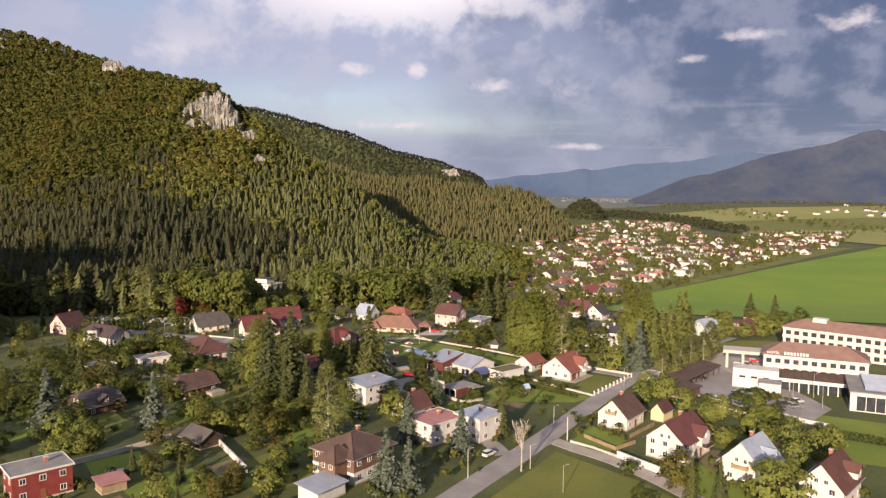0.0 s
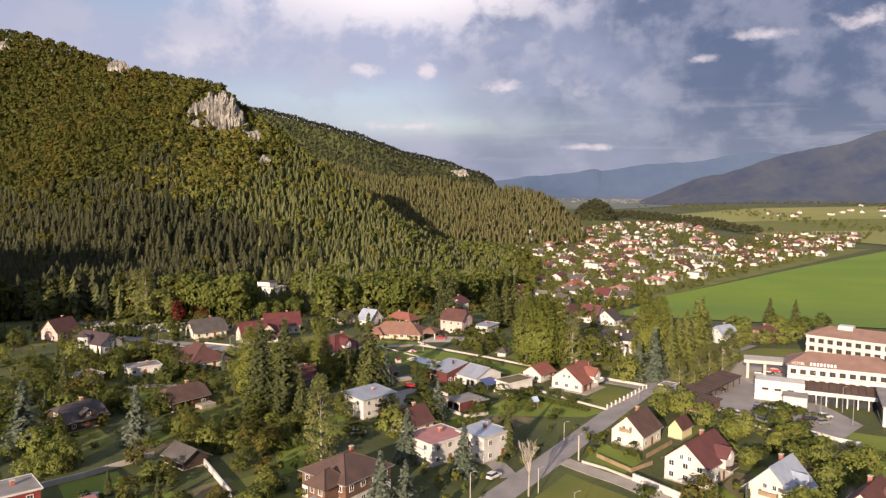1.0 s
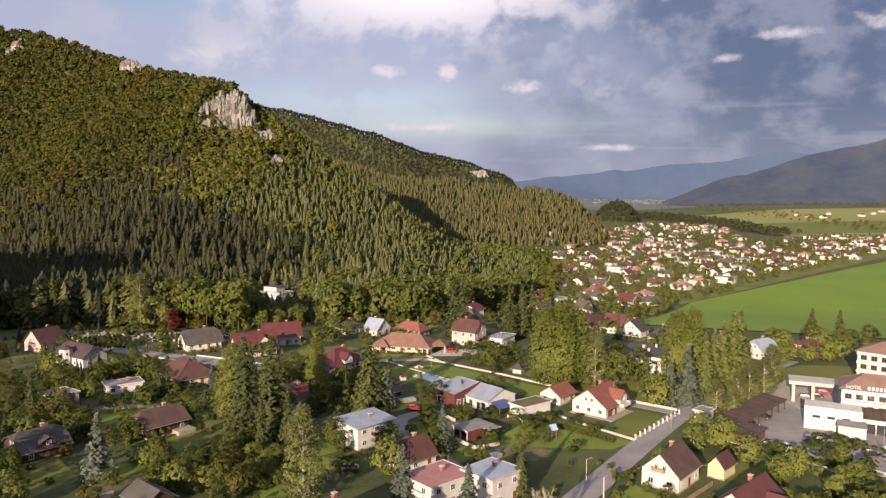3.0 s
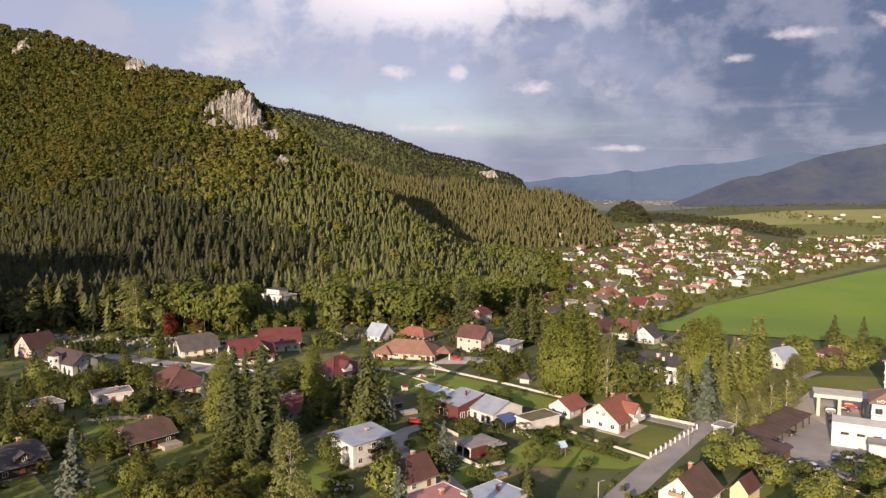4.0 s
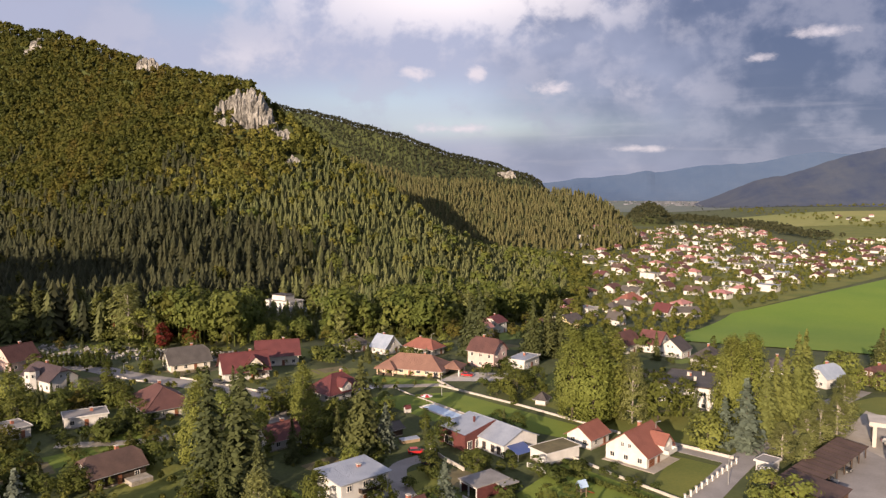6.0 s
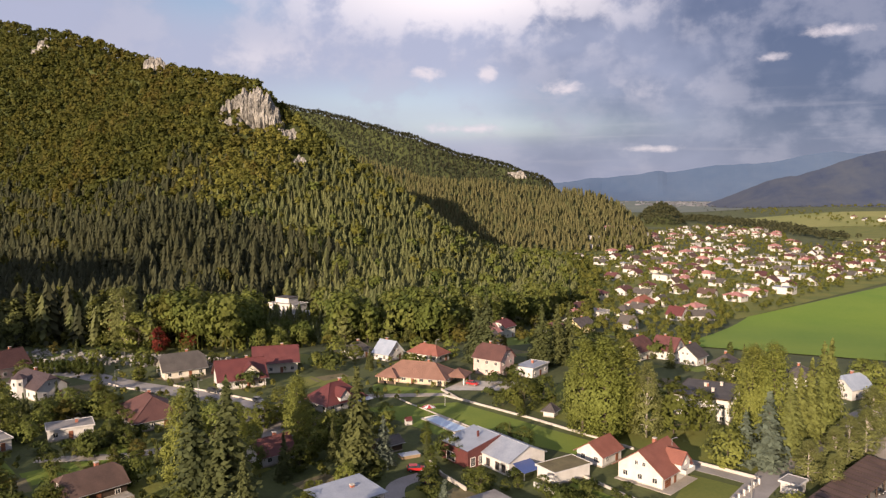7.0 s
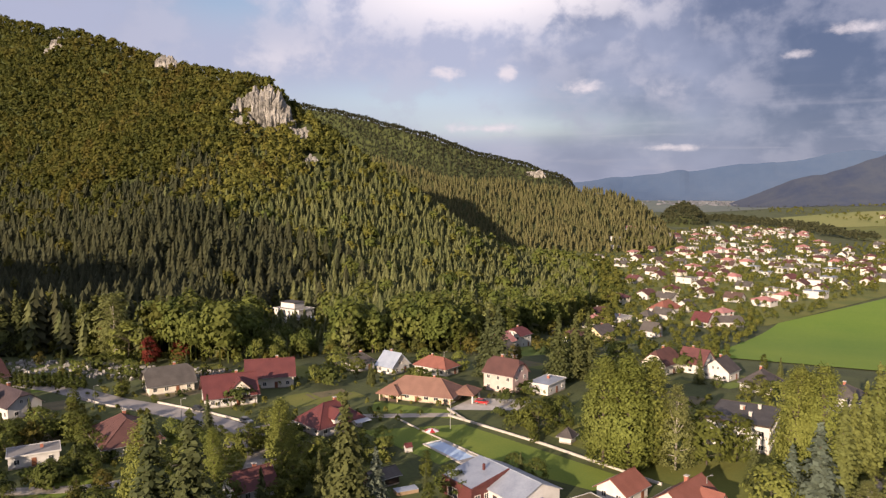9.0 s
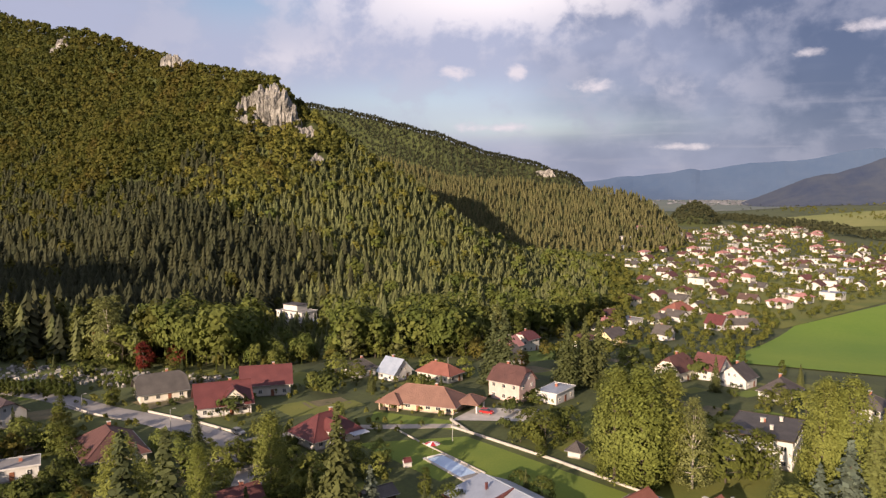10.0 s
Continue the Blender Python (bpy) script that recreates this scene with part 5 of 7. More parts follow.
house("detached_house", "white house under a large grey-brown roof", -155.2, 304.5, 48, 14.0, 11.5, 3.4, "half", 4.4, "cream", "r_grey", over=0.9)
o = house("detached_house", "white house with a steep bright red roof", -128.0, 297.5, 40, 15.0, 12.0, 3.6, "gable", 5.0, "white", "r_red", over=0.9)
dormer(o, 2.6, -4.6, 3.2, 5.4, 4.0, 2.2, 2.6, "cream", "r_red", 0)
part("pergola", Geo().box(3.0, -8.2, 2.5, 7.5, 0.2, 0.25).box(-0.6, -8.2, 0, 0.22, 0.22, 2.5).box(6.6, -8.2, 0, 0.22, 0.22, 2.5).box(3.0, -6.9, 2.55, 7.5, 0.2, 0.2), M["timber"], o)
o = house("detached_house", "cream house with a long red tiled roof", -126.0, 319.5, 30, 15.0, 11.0, 4.4, "gable", 4.4, "cream", "r_red", over=0.9)
o = house("detached_house", "low house with glossy bright red roofs", -86.9, 282.1, 60, 14.0, 11.0, 3.2, "hip", 4.2, "white", "r_red", over=0.9)
dormer(o, -1.0, -4.2, 3.2, 3.6, 4.0, 1.6, 1.8, "white", "r_red", 0)
part("awning", Geo().slab([(3.0, -8.6, 2.5), (8.0, -8.6, 2.5), (8.0, -5.6, 2.8), (3.0, -5.6, 2.8)], 0.08), M["metal"], o, "pale terrace awning")
house("summer_cottage", "small cottage with a dark red roof", -84.8, 236.4, 56, 9.0, 7.6, 2.8, "gable", 2.9, "white", "r_maroon")
o = house("bungalow", "salmon bungalow with a wide terracotta hipped roof", -71.3, 318.6, -4, 22.5, 11.5, 3.0, "hip", 3.5, "salmon", "r_terracotta", category="house", over=1.1, win=(1.7, 1.9))
part("porch_roof", roof_geo("hip", 7.0, 6.4, 2.75, 1.9, "x", 0.5), M["r_terracotta"], o).matrix_basis = pose(-8.4, -5.4, 0)
for px, py in ((-11.4, -8.2), (-8.4, -8.2), (-5.4, -8.2), (-11.4, -5.4)):
    part("porch_post", Geo().box(px, py, 0, 0.32, 0.32, 2.75), M["salmon"], o)
part("porch_rail", Geo().box(-8.4, -8.2, 0.1, 5.7, 0.12, 0.9), M["timber"], o)
part("carport_roof", roof_geo("hip", 6.4, 7.6, 2.75, 1.7, "y", 0.4), M["r_terracotta"], o).matrix_basis = pose(14.0, 2.0, 0)
for px, py in ((16.9, -1.5), (16.9, 5.4)):
    part("carport_post", Geo().box(px, py, 0, 0.45, 0.45, 2.75), M["white"], o)
o = house("detached_house", "pink two-storey house with a brown-red roof", -48.2, 337.0, 68, 9.4, 11.4, 6.4, "half", 4.2, "pink", "r_redbrown", axis="y", storeys=2)
house("bungalow", "low white house with a pale flat roof", -34.6, 338.8, 70, 12.0, 6.8, 3.6, "flat", 0, "white", "metal", category="house")
house("garden_hut", "tiny white hut with a dark pyramid roof", -22.4, 288.6, 75, 3.4, 3.2, 2.2, "hip", 1.5, "white", "r_dark", chim=False, category="hut", plain=True)
o = house("apartment_block", "white two-storey block with a dark flat roof", 22.0, 303.0, 74, 18.6, 15.0, 7.0, "flat", 0, "white", "r_grey", storeys=2, category="apartment block", fascia="timber")
for u, v in ((-3, -2), (2, 1), (5, -3)):
    chimney(o, u, v, 7.4, 1.0, "concrete")
o = house("red_house", "dark red two-storey house with a flat grey roof", -107.4, 129.4, 51, 11.6, 8.6, 6.1, "flat", 0, "oxblood", "felt", storeys=2, fascia="white", base="concrete", category="house")
house("garden_shed", "low shed with a faded pink roof", -93.0, 133.5, 51, 5.2, 4.4, 2.2, "shed", 0.5, "wood", "r_pink", chim=False, category="shed", plain=True)
house("garden_shed", "weathered shed with a grey-brown gabled roof", -87.0, 163.5, 150, 8.6, 6.6, 2.3, "gable", 2.0, "timber", "r_grey", chim=False, category="shed", plain=True)
house("detached_house", "white house with a grey-blue roof", 68.3, 335.0, 40, 9.5, 8.0, 4.0, "half", 3.4, "white", "blue_metal")
house("detached_house", "brown house with a red-brown roof among trees", 86.5, 342.0, 40, 10.0, 9.0, 3.6, "half", 3.0, "brown_clad", "r_redbrown")
house("detached_house", "brown-roofed house half hidden by trees", 2.2, 390.0, 60, 12, 10, 4.4, "half", 4.6, "cream", "r_redbrown")
house("detached_house", "house with a dark red steep roof", 15.0, 396.0, 62, 11, 10, 4.4, "gable", 4.6, "white", "r_maroon", axis="y")
house("detached_house", "white gabled house with a dark roof", 22.8, 383.5, 62, 9, 10, 3.8, "gable", 4.0, "white", "r_dark")
house("detached_house", "house with a dark hipped roof", 34.0, 364.0, 64, 11, 10, 3.6, "hip", 3.6, "white", "r_dark")
house("detached_house", "white house with a grey roof", 54.5, 341.0, 66, 10, 9, 5.4, "hip", 2.6, "white", "r_grey", storeys=2)
house("detached_house", "white house with a grey tiled roof", -107.0, 352.0, 60, 9, 7, 3.6, "hip", 2.6, "white", "r_grey")
house("detached_house", "small house with a blue-grey gabled roof", -93.5, 352.0, 66, 9, 8, 3.2, "gable", 4.2, "white", "blue_metal", axis="y")
house("detached_house", "low house with an orange-red roof", -78.0, 356.0, 70, 8, 14, 3.2, "hip", 2.8, "cream", "r_orange", axis="y")
house("detached_house", "narrow white house with a red roof", -64.5, 449.0, 66, 9, 10, 6.0, "half", 3.0, "white", "r_red", storeys=2)
house("detached_house", "grey house with a pinkish roof", -68.0, 428.0, 66, 10, 9, 4.4, "gable", 3.4, "white", "r_pink")
house("detached_house", "low white house with a dark grey roof", -62.0, 400.0, 66, 9, 9, 3.4, "gable", 3.6, "white", "r_grey")
house("detached_house", "white house with a pink hipped roof", -37.0, 565.0, 60, 12, 11, 6.0, "hip", 2.0, "white", "r_pink", storeys=2)
house("detached_house", "white cube house with a flat roof", -22.5, 580.0, 60, 13, 11, 6.2, "flat", 0, "white", "felt", storeys=2)
house("detached_house", "yellow house with a black metal roof", -28.5, 502.0, 55, 13, 11, 4.4, "gable", 3.6, "yellow", "r_dark")
house("detached_house", "white house with a pinkish-brown roof", -40.0, 470.0, 60, 12, 9, 5.2, "hip", 2.2, "white", "r_redbrown", storeys=2)
house("detached_house", "cream house with a grey hipped roof", -5.0, 606.0, 60, 11, 10, 4.4, "hip", 3.2, "cream", "r_grey")
house("detached_house", "white gabled house in bushes", -2.0, 534.0, 62, 9, 9, 4.0, "gable", 4.2, "white", "r_grey", axis="y")
house("detached_house", "wide house with bright orange-red roofs", 7.5, 644.0, 52, 20, 13, 4.4, "hip", 5.0, "white", "r_orange")
house("detached_house", "white house with a steep bright red roof", 30.0, 597.0, 60, 11, 11, 4.0, "gable", 5.0, "white", "r_red", axis="y")
house("detached_house", "long low house with a grey-brown roof", 45.0, 602.0, 20, 17, 9, 3.6, "half", 3.2, "white", "r_grey")
o = house("guest_house", "white terraced guest house at the wood's edge", -203.0, 486.0, 72, 12, 20, 9.0, "flat", 0, "white", "felt", storeys=3, category="guest house", chim=False)
w = part("upper_storey", Geo().box(1.0, 2.0, 9.25, 8, 11, 3.0), M["white"], o)
part("upper_roof", Geo().box(1.0, 2.0, 12.26, 9, 12, 0.3), M["r_dark"], w)
w = part("side_wing", Geo().box(-1.0, -18.0, 0, 10, 17, 4.6), M["white"], o)
part("side_wing_roof", Geo().box(-1.0, -18.0, 4.61, 10.6, 17.6, 0.3), M["metal"], w)
for i in range(6):
    put_window(o, -6.0, -22.5 + i * 2.6 if i < 4 else -22.5 + i * 2.6, 1.6, -90, 1.8, 1.8, "frame_dark")

# the hotel
o = thing("hotel", 71.5, 250.5, -16, "white three-storey hotel with brown roofs and terraces", "hotel")
part("main_wall", Geo().box(15.5, 6.5, 0, 31, 13, 10.2), M["white"], o)
part("main_roof", roof_geo("hip", 31, 13, 10.2, 3.0, "x", 0.7), M["r_hotel"], o, "faded brown hipped roof").matrix_basis = pose(15.5, 6.5, 0)
for fl in range(3):
    b = part("balcony_band", Geo().box(15.5, -0.55, 3.1 * fl + 3.0 - 0.25, 31, 1.1, 1.0), M["white"], o)
    for i in range(11):
        put_window(o, 1.7 + i * 2.75, 0, 3.1 * fl + 1.0, 0, 1.7, 1.7, "frame_dark")
for fl in range(3):
    for i in range(3):
        put_window(o, 0, 2.4 + i * 4, 3.1 * fl + 1.1, -90, 1.5, 1.5, "frame_dark")
w = part("lower_wing", Geo().box(-2.0, -4.5, 0, 14, 9.5, 5.6), M["white"], o)
part("lower_wing_parapet", Geo().box(-2.0, -9.1, 5.603, 14, 0.25, 0.7).box(-8.9, -4.5, 5.603, 0.25, 8.9, 0.7), M["white"], w)
for u in (-6.0, -2.4, 1.2):
    put_window(o, u, -9.25, 3.3, 0, 1.9, 0.7, "frame_dark")
w = part("entrance_block", Geo().box(2.5, -12.0, 0, 6.5, 5.6, 3.4), M["white"], o)
part("entrance_roof", Geo().box(2.5, -12.0, 3.404, 7.0, 6.1, 0.25), M["felt"], w)
w = part("terrace_roof", Geo().slab([(5.2, -8.0, 4.2), (28, -8.0, 4.2), (28, -0.4, 5.4), (5.2, -0.4, 5.4)], 0.25), M["r_brown"], o, "brown glazed terrace roof")
for i in range(12):
    part("terrace_rafter", Geo().slab([(5.6 + i * 2, -8.0, 4.36), (5.8 + i * 2, -8.0, 4.36), (5.8 + i * 2, -0.4, 5.56), (5.6 + i * 2, -0.4, 5.56)], 0.14), M["timber"], w)
part("terrace_front", Geo().box(16.5, -8.2, 3.1, 23.5, 0.4, 1.1), M["white"], o)
for i in range(9):
    part("terrace_post", Geo().box(5.4 + i * 2.8, -8.2, 0, 0.35, 0.35, 3.1), M["white"], o)
part("terrace_glazing", Geo().box(16.5, -6.4, 0, 22.5, 0.15, 3.0), M["glass"], o)
w = part("hall", Geo().box(32.0, -12.0, 0, 15, 22, 5.6), M["white"], o, "white hall with tall dark windows")
part("hall_roof", Geo().box(32.0, -12.0, 5.604, 15.6, 22.6, 0.35), M["felt"], w)
for i in range(4):
    p = part("skylight", Geo().slab([(28.5, -20 + i * 4.6, 6.0), (37.5, -20 + i * 4.6, 6.0), (37.5, -18 + i * 4.6, 7.4), (28.5, -18 + i * 4.6, 7.4)], 0.2), M["blue_metal"], w)
for i in range(5):
    part("tall_window", Geo().box(27.4 + i * 2.5, -23.04, 0.3, 2.3, 0.1, 4.3), M["glass"], o)
for i in range(6):
    part("tall_window", Geo().box(24.46, -21 + i * 3.2, 0.8, 0.1, 2.4, 3.9), M["glass"], o)
# sign on the roof: one readable word, the name beside it as bars
sign = bpy.data.curves.new("sign_letters", "FONT")
sign.body, sign.size, sign.extrude = "HOTEL", 1.25, 0.05
part("sign_letters", sign, None, o, "white roof letters").matrix_basis = pose(1.0, -0.75, 10.35, 90)
sign.materials.append(M["frame"])
for i in range(8):
    part("sign_bar", Geo().box(6.6 + i * 0.95, -0.75, 10.35, 0.6, 0.1, 0.95), M["frame"], o)

o = thing("hotel_annexe", 92.5, 303.0, -32, "white four-storey hotel wing with a brown roof", "hotel")
part("wall", Geo().box(24, 7, 0, 48, 14, 10.2), M["white"], o)
part("roof", roof_geo("hip", 48, 14, 10.2, 2.6, "x", 0.7), M["r_hotel"], o).matrix_basis = pose(24, 7, 0)
part("roof_hut", Geo().box(12, 7, 12.0, 5, 4, 1.8), M["white"], o)
for fl in range(3):
    b = part("balcony_band", Geo().box(24, -0.5, 3.1 * fl + 2.8, 48, 1.0, 0.95), M["white"], o)
    for i in range(15):
        put_window(o, 2.0 + i * 3.15, 0, 3.1 * fl + 0.9, 0, 1.9, 1.7, "frame_dark")
o = thing("entrance_canopy", 63.5, 270.5, -12, "pale concrete drive-through canopy on pillars", "canopy")
part("canopy_roof", Geo().box(6.5, 3.0, 5.6, 14.5, 8.0, 1.1), M["concrete"], o)
for px, py in ((0.6, 0.2), (0.6, 5.8), (6.0, 0.2), (6.0, 5.8), (12.4, 0.2), (12.4, 5.8)):
    part("pillar", Geo().box(px, py, 0, 0.9, 0.9, 5.6), M["concrete"], o)

# carports
o = thing("carport", 46.0, 246.0, 57.5, "long carport with a ribbed brown roof", "carport")
part("roof", Geo().slab([(-21, -3.6, 2.9), (21, -3.6, 2.9), (21, 3.6, 3.6), (-21, 3.6, 3.6)], 0.18), M["r_brown"], o)
for i in range(15):
    part("batten", Geo().slab([(-20.6 + i * 2.9, -3.6, 3.0), (-20.3 + i * 2.9, -3.6, 3.0), (-20.3 + i * 2.9, 3.6, 3.7), (-20.6 + i * 2.9, 3.6, 3.7)], 0.08), M["timber"], o)
part("back_wall", Geo().box(0, 3.2, 0, 41, 0.25, 3.2), M["brown_clad"], o)
for i in range(9):
    part("post", Geo().box(-20 + i * 5, -3.2, 0, 0.25, 0.25, 2.75), M["timber"], o)
house("garage", "brown garage block with a dark sheet roof", 42.0, 230.5, 57.5, 9, 8, 2.8, "shed", 0.6, "brown_clad", "r_brown", chim=False, category="garage", plain=True)
house("kiosk", "small white flat-roofed kiosk", 34.6, 247.0, 57, 4.4, 3.6, 2.6, "flat", 0, "white", "felt", chim=False, category="kiosk", plain=True)


# ---- near trees and gardens ----
PLANTED = [
    ("poplar", [(-12.5, 275, 27), (-6.5, 273, 28), (-1.5, 279, 26), (-9, 281, 25)]),
    ("tall", [(30.0, 276, 27), (35.0, 275, 28), (32.0, 285, 25), (-80.9, 243.5, 20), (-93.5, 214.0, 24), (-96, 240, 13), (57.0, 312, 17), (38, 312, 16)]),
    ("birch", [(4.2, 275.7, 21), (-55.5, 170.0, 22), (-205, 339, 27), (39, 254, 10), (46.5, 262.5, 11), (51, 269, 12), (57, 277, 12), (43, 249, 9), (62, 290, 14)]),
    ("warm", [(38.1, 270.4, 21), (41.7, 277.7, 21), (45.4, 283, 22), (50, 291, 25), (53, 296, 25)]),
    ("spruce", [(-86.3, 206, 27), (-80.0, 209, 27), (-61.7, 235.3, 25), (-11.7, 182.5, 13), (-54, 353, 27), (-59, 358, 24), (-33, 354, 24), (-28, 362, 24), (-24, 368, 24), (95, 366, 17), (109, 376, 16), (-73, 203, 15), (-78, 198, 14), (20.5, 270, 12), (-76, 226, 11), (-70, 240, 10), (-112, 262, 13), (31, 147.5, 10), (36.5, 146, 10), (-151, 206, 14), (-71, 254, 11)]),
    ("blue", [(31.8, 261.5, 18), (26.8, 262, 13), (-57, 240, 12), (-106.4, 174, 15), (-132.7, 166, 17), (-20.6, 168.5, 12), (-33.3, 206, 12), (-35.1, 173.5, 13), (-33.6, 142.5, 14), (-28.8, 143.5, 12), (35.5, 188.5, 6), (-120, 250, 7)]),
    ("bright", [(22.3, 258.3, 10), (-42.5, 189.0, 9), (31, 226, 8), (35.5, 222, 8.5), (28.5, 219.5, 7), (46, 145.5, 11), (50.5, 148, 10), (-196, 336, 16), (40, 214, 7), (-75, 250, 9), (-114.5, 246, 5), (19, 205.5, 5)]),
    ("round", [(-13.5, 214, 5.5), (-9.0, 217.5, 4.5), (2.5, 226, 3.5), (4.5, 229, 3.0), (11.5, 281.0, 14), (18.5, 285, 12), (-30.5, 292, 10), (-35, 297, 9), (-26, 301, 9), (-18, 232.5, 4.5), (-23, 200, 6), (-139.5, 204, 9), (-133, 247, 6), (-47, 206, 7), (-42, 226, 6), (-31, 229, 6), (66, 178, 8), (71, 184, 7), (58, 170, 7), (62, 186, 8), (54, 182, 7), (55.5, 196, 7), (60.5, 203, 6), (49, 207, 7), (44, 203, 6), (41, 196, 5), (77, 331, 8), (84, 330, 7), (92, 333, 8), (98, 340, 9), (72, 322, 7)]),
    ("autumn", [(-147, 206, 7), (-141, 196, 7), (-101, 188, 6), (-17.5, 186.5, 5), (-98, 160, 6), (-88, 178, 5), (-148, 214, 8), (29.0, 154.0, 9)]),
    ("red", [(-186, 335, 11), (-217, 348, 12), (-178, 344, 9)]),
]
for key, spots in PLANTED:
    for x, y, h in spots:
        plant("bright" if key == "round" and x > 25 else key, x, y, h, rng.uniform(0.9, 1.1) * (1.45 if key == "birch" and h < 15 else 0.8 if key == "tall" else 1.4 if key == "spruce" and x > 90 else 1.18 if key == "spruce" and h > 20 else 1.28 if key == "blue" else 1.0))

# the bare tree by the road
bare = thing("bare_tree", -5.2, 158.5, 0, "leafless pale grey tree beside the road", "tree")
g = Geo()


def branch(p, d, length, r, depth):
    q = p + d * length
    g.tube(p, q, r, r * 0.66, 5)
    if depth:
        for k in range(3 if depth > 2 else 4):
            turn = Vector((rng.normal(), rng.normal(), 0.9 + abs(rng.normal()) * 0.6)) * 0.42
            branch(p + d * length * rng.uniform(0.55, 1.0), (d + turn).normalized(), length * rng.uniform(0.55, 0.75), r * 0.62, depth - 1)


branch(Vector((0, 0, -0.3)), Vector((0.02, 0.01, 1)).normalized(), 5.6, 0.2, 5)
part("branching_trunk", g, M["pale_bark"], bare)

HOMES = [(o.location.x, o.location.y, 8.0) for o in scene.collection.objects if o.parent is None and o.type == "EMPTY" and "category" in o and o["category"] in ("house", "garage", "shed", "hut", "apartment block", "kiosk", "carport", "guest house")]
HOMES += [(72 + i * 6, 249 - i * 2, 9) for i in range(6)] + [(92 + i * 7, 302 - i * 4, 10) for i in range(6)] + [(-26, 246, 9), (36, 230, 6), (50, 253, 6), (57, 264, 5)]
WAYS = [(-113, 141), (-109, 146), (-105, 151), (-101, 158), (-97, 166), (-105, 142), (-100, 148), (-95, 156), (-83, 164), (-78, 158), (-73, 153), (-68, 147), (-77, 150), (-72, 144)] + ROAD + [(2, 180), (9, 174), (16, 169), (25, 159)] + [(-197, 296), (-180, 293), (-162, 287), (-152, 285), (-142, 284), (-133, 281), (-124, 279), (-116, 276), (-108, 273)]


FRONTS = []
for a, b, r in HOMES:
    if b < 345 and a > -250:
        d = Vector((10 - a, 40 - b)).normalized()
        FRONTS += [(a + d.x * k, b + d.y * k, r * 0.75) for k in (7, 13, 19)]


def free(x, y, pad=0.0):
    """Whether a garden spot is clear of buildings, their forecourts and roads."""
    return all(math.hypot(x - a, y - b) > r + pad for a, b, r in HOMES + (FRONTS if pad > -2.5 else [])) and all(math.hypot(x - a, y - b) > 5.5 for a, b in WAYS)


def garden(keys, count, x0, x1, y0, y1, lo, hi, pad=-1.0):
    k = tries = 0
    while k < count and tries < count * 12:
        tries += 1
        x, y = rng.uniform(x0, x1), rng.uniform(y0, y1)
        if free(x, y, pad):
            plant(keys[int(rng.integers(len(keys)))], x, y, rng.uniform(lo, hi))
            k += 1


garden(("bright", "round", "bright", "round", "autumn"), 44, -104, -66, 150, 196, 4.0, 7.0)
garden(("round", "round", "bright", "round", "spruce", "autumn"), 70, -178, -112, 160, 264, 3.5, 7.5)
garden(("round", "bright", "autumn", "spruce"), 28, -124, -58, 118, 158, 4.0, 7.0)
garden(("round", "bright", "spruce"), 22, -150, -112, 130, 172, 4.0, 8.0)
garden(("round", "spruce", "bright"), 26, -112, -60, 225, 272, 4.0, 9.0, -2)
garden(("round", "bright", "spruce", "wood_a"), 40, -250, -160, 236, 298, 4.0, 10.0)
garden(("round", "bright", "spruce"), 12, -116, -66, 322, 372, 5.0, 10.0)
garden(("shrub", "bright", "bright"), 22, 36, 72, 178, 224, 2.0, 5.5)
garden(("shrub", "shrub", "round"), 16, 14, 60, 140, 206, 1.5, 4.0, -3)
garden(("round", "spruce", "round", "wood_a"), 26, -180, -112, 168, 268, 5.5, 9.0)
garden(("round", "bright", "spruce", "round"), 20, -112, -60, 200, 262, 5.0, 9.0)
garden(("wood_a", "round", "spruce"), 12, -66, -22, 196, 262, 5.0, 8.0)
garden(("shrub",), 60, -110, -20, 130, 250, 1.4, 3.0, -3)
garden(("shrub",), 40, -170, -110, 160, 262, 1.4, 3.2, -3)
garden(("shrub", "round"), 20, -40, 0, 200, 240, 1.2, 3.0, -3)
garden(("round", "wood_a", "spruce"), 16, -20, 60, 300, 420, 6.0, 13.0)
garden(("round", "bright"), 14, 60, 130, 300, 400, 5.0, 10.0)
garden(("round", "autumn"), 12, -90, -20, 370, 520, 6.0, 10.0)
garden(("shrub", "round"), 16, -45, -14, 282, 330, 1.5, 5.0, -3)

garden(("round", "bright", "spruce", "shrub", "autumn"), 34, -236, -66, 292, 350, 3.0, 6.5, -2.4)
garden(("round", "wood_a", "bright", "shrub"), 20, -60, 60, 330, 420, 4.0, 11.0, -2.4)
garden(("shrub", "shrub", "round"), 24, -150, -60, 225, 300, 1.4, 3.0, -2.8)
garden(("shrub", "shrub", "shrub", "round", "autumn"), 48, -180, -108, 168, 262, 2.2, 5.0, -2.8)
sheet("meadow", [(2, 267), (30, 257), (62, 318), (18, 336)], 0.025, M["meadow"], "rough green grass under the tall trees", "meadow", 10)
sheet("meadow", [(-30, 294), (2, 267), (18, 336), (-20, 345)], 0.021, M["meadow"], "rough green grass behind the long wall", "meadow", 10)
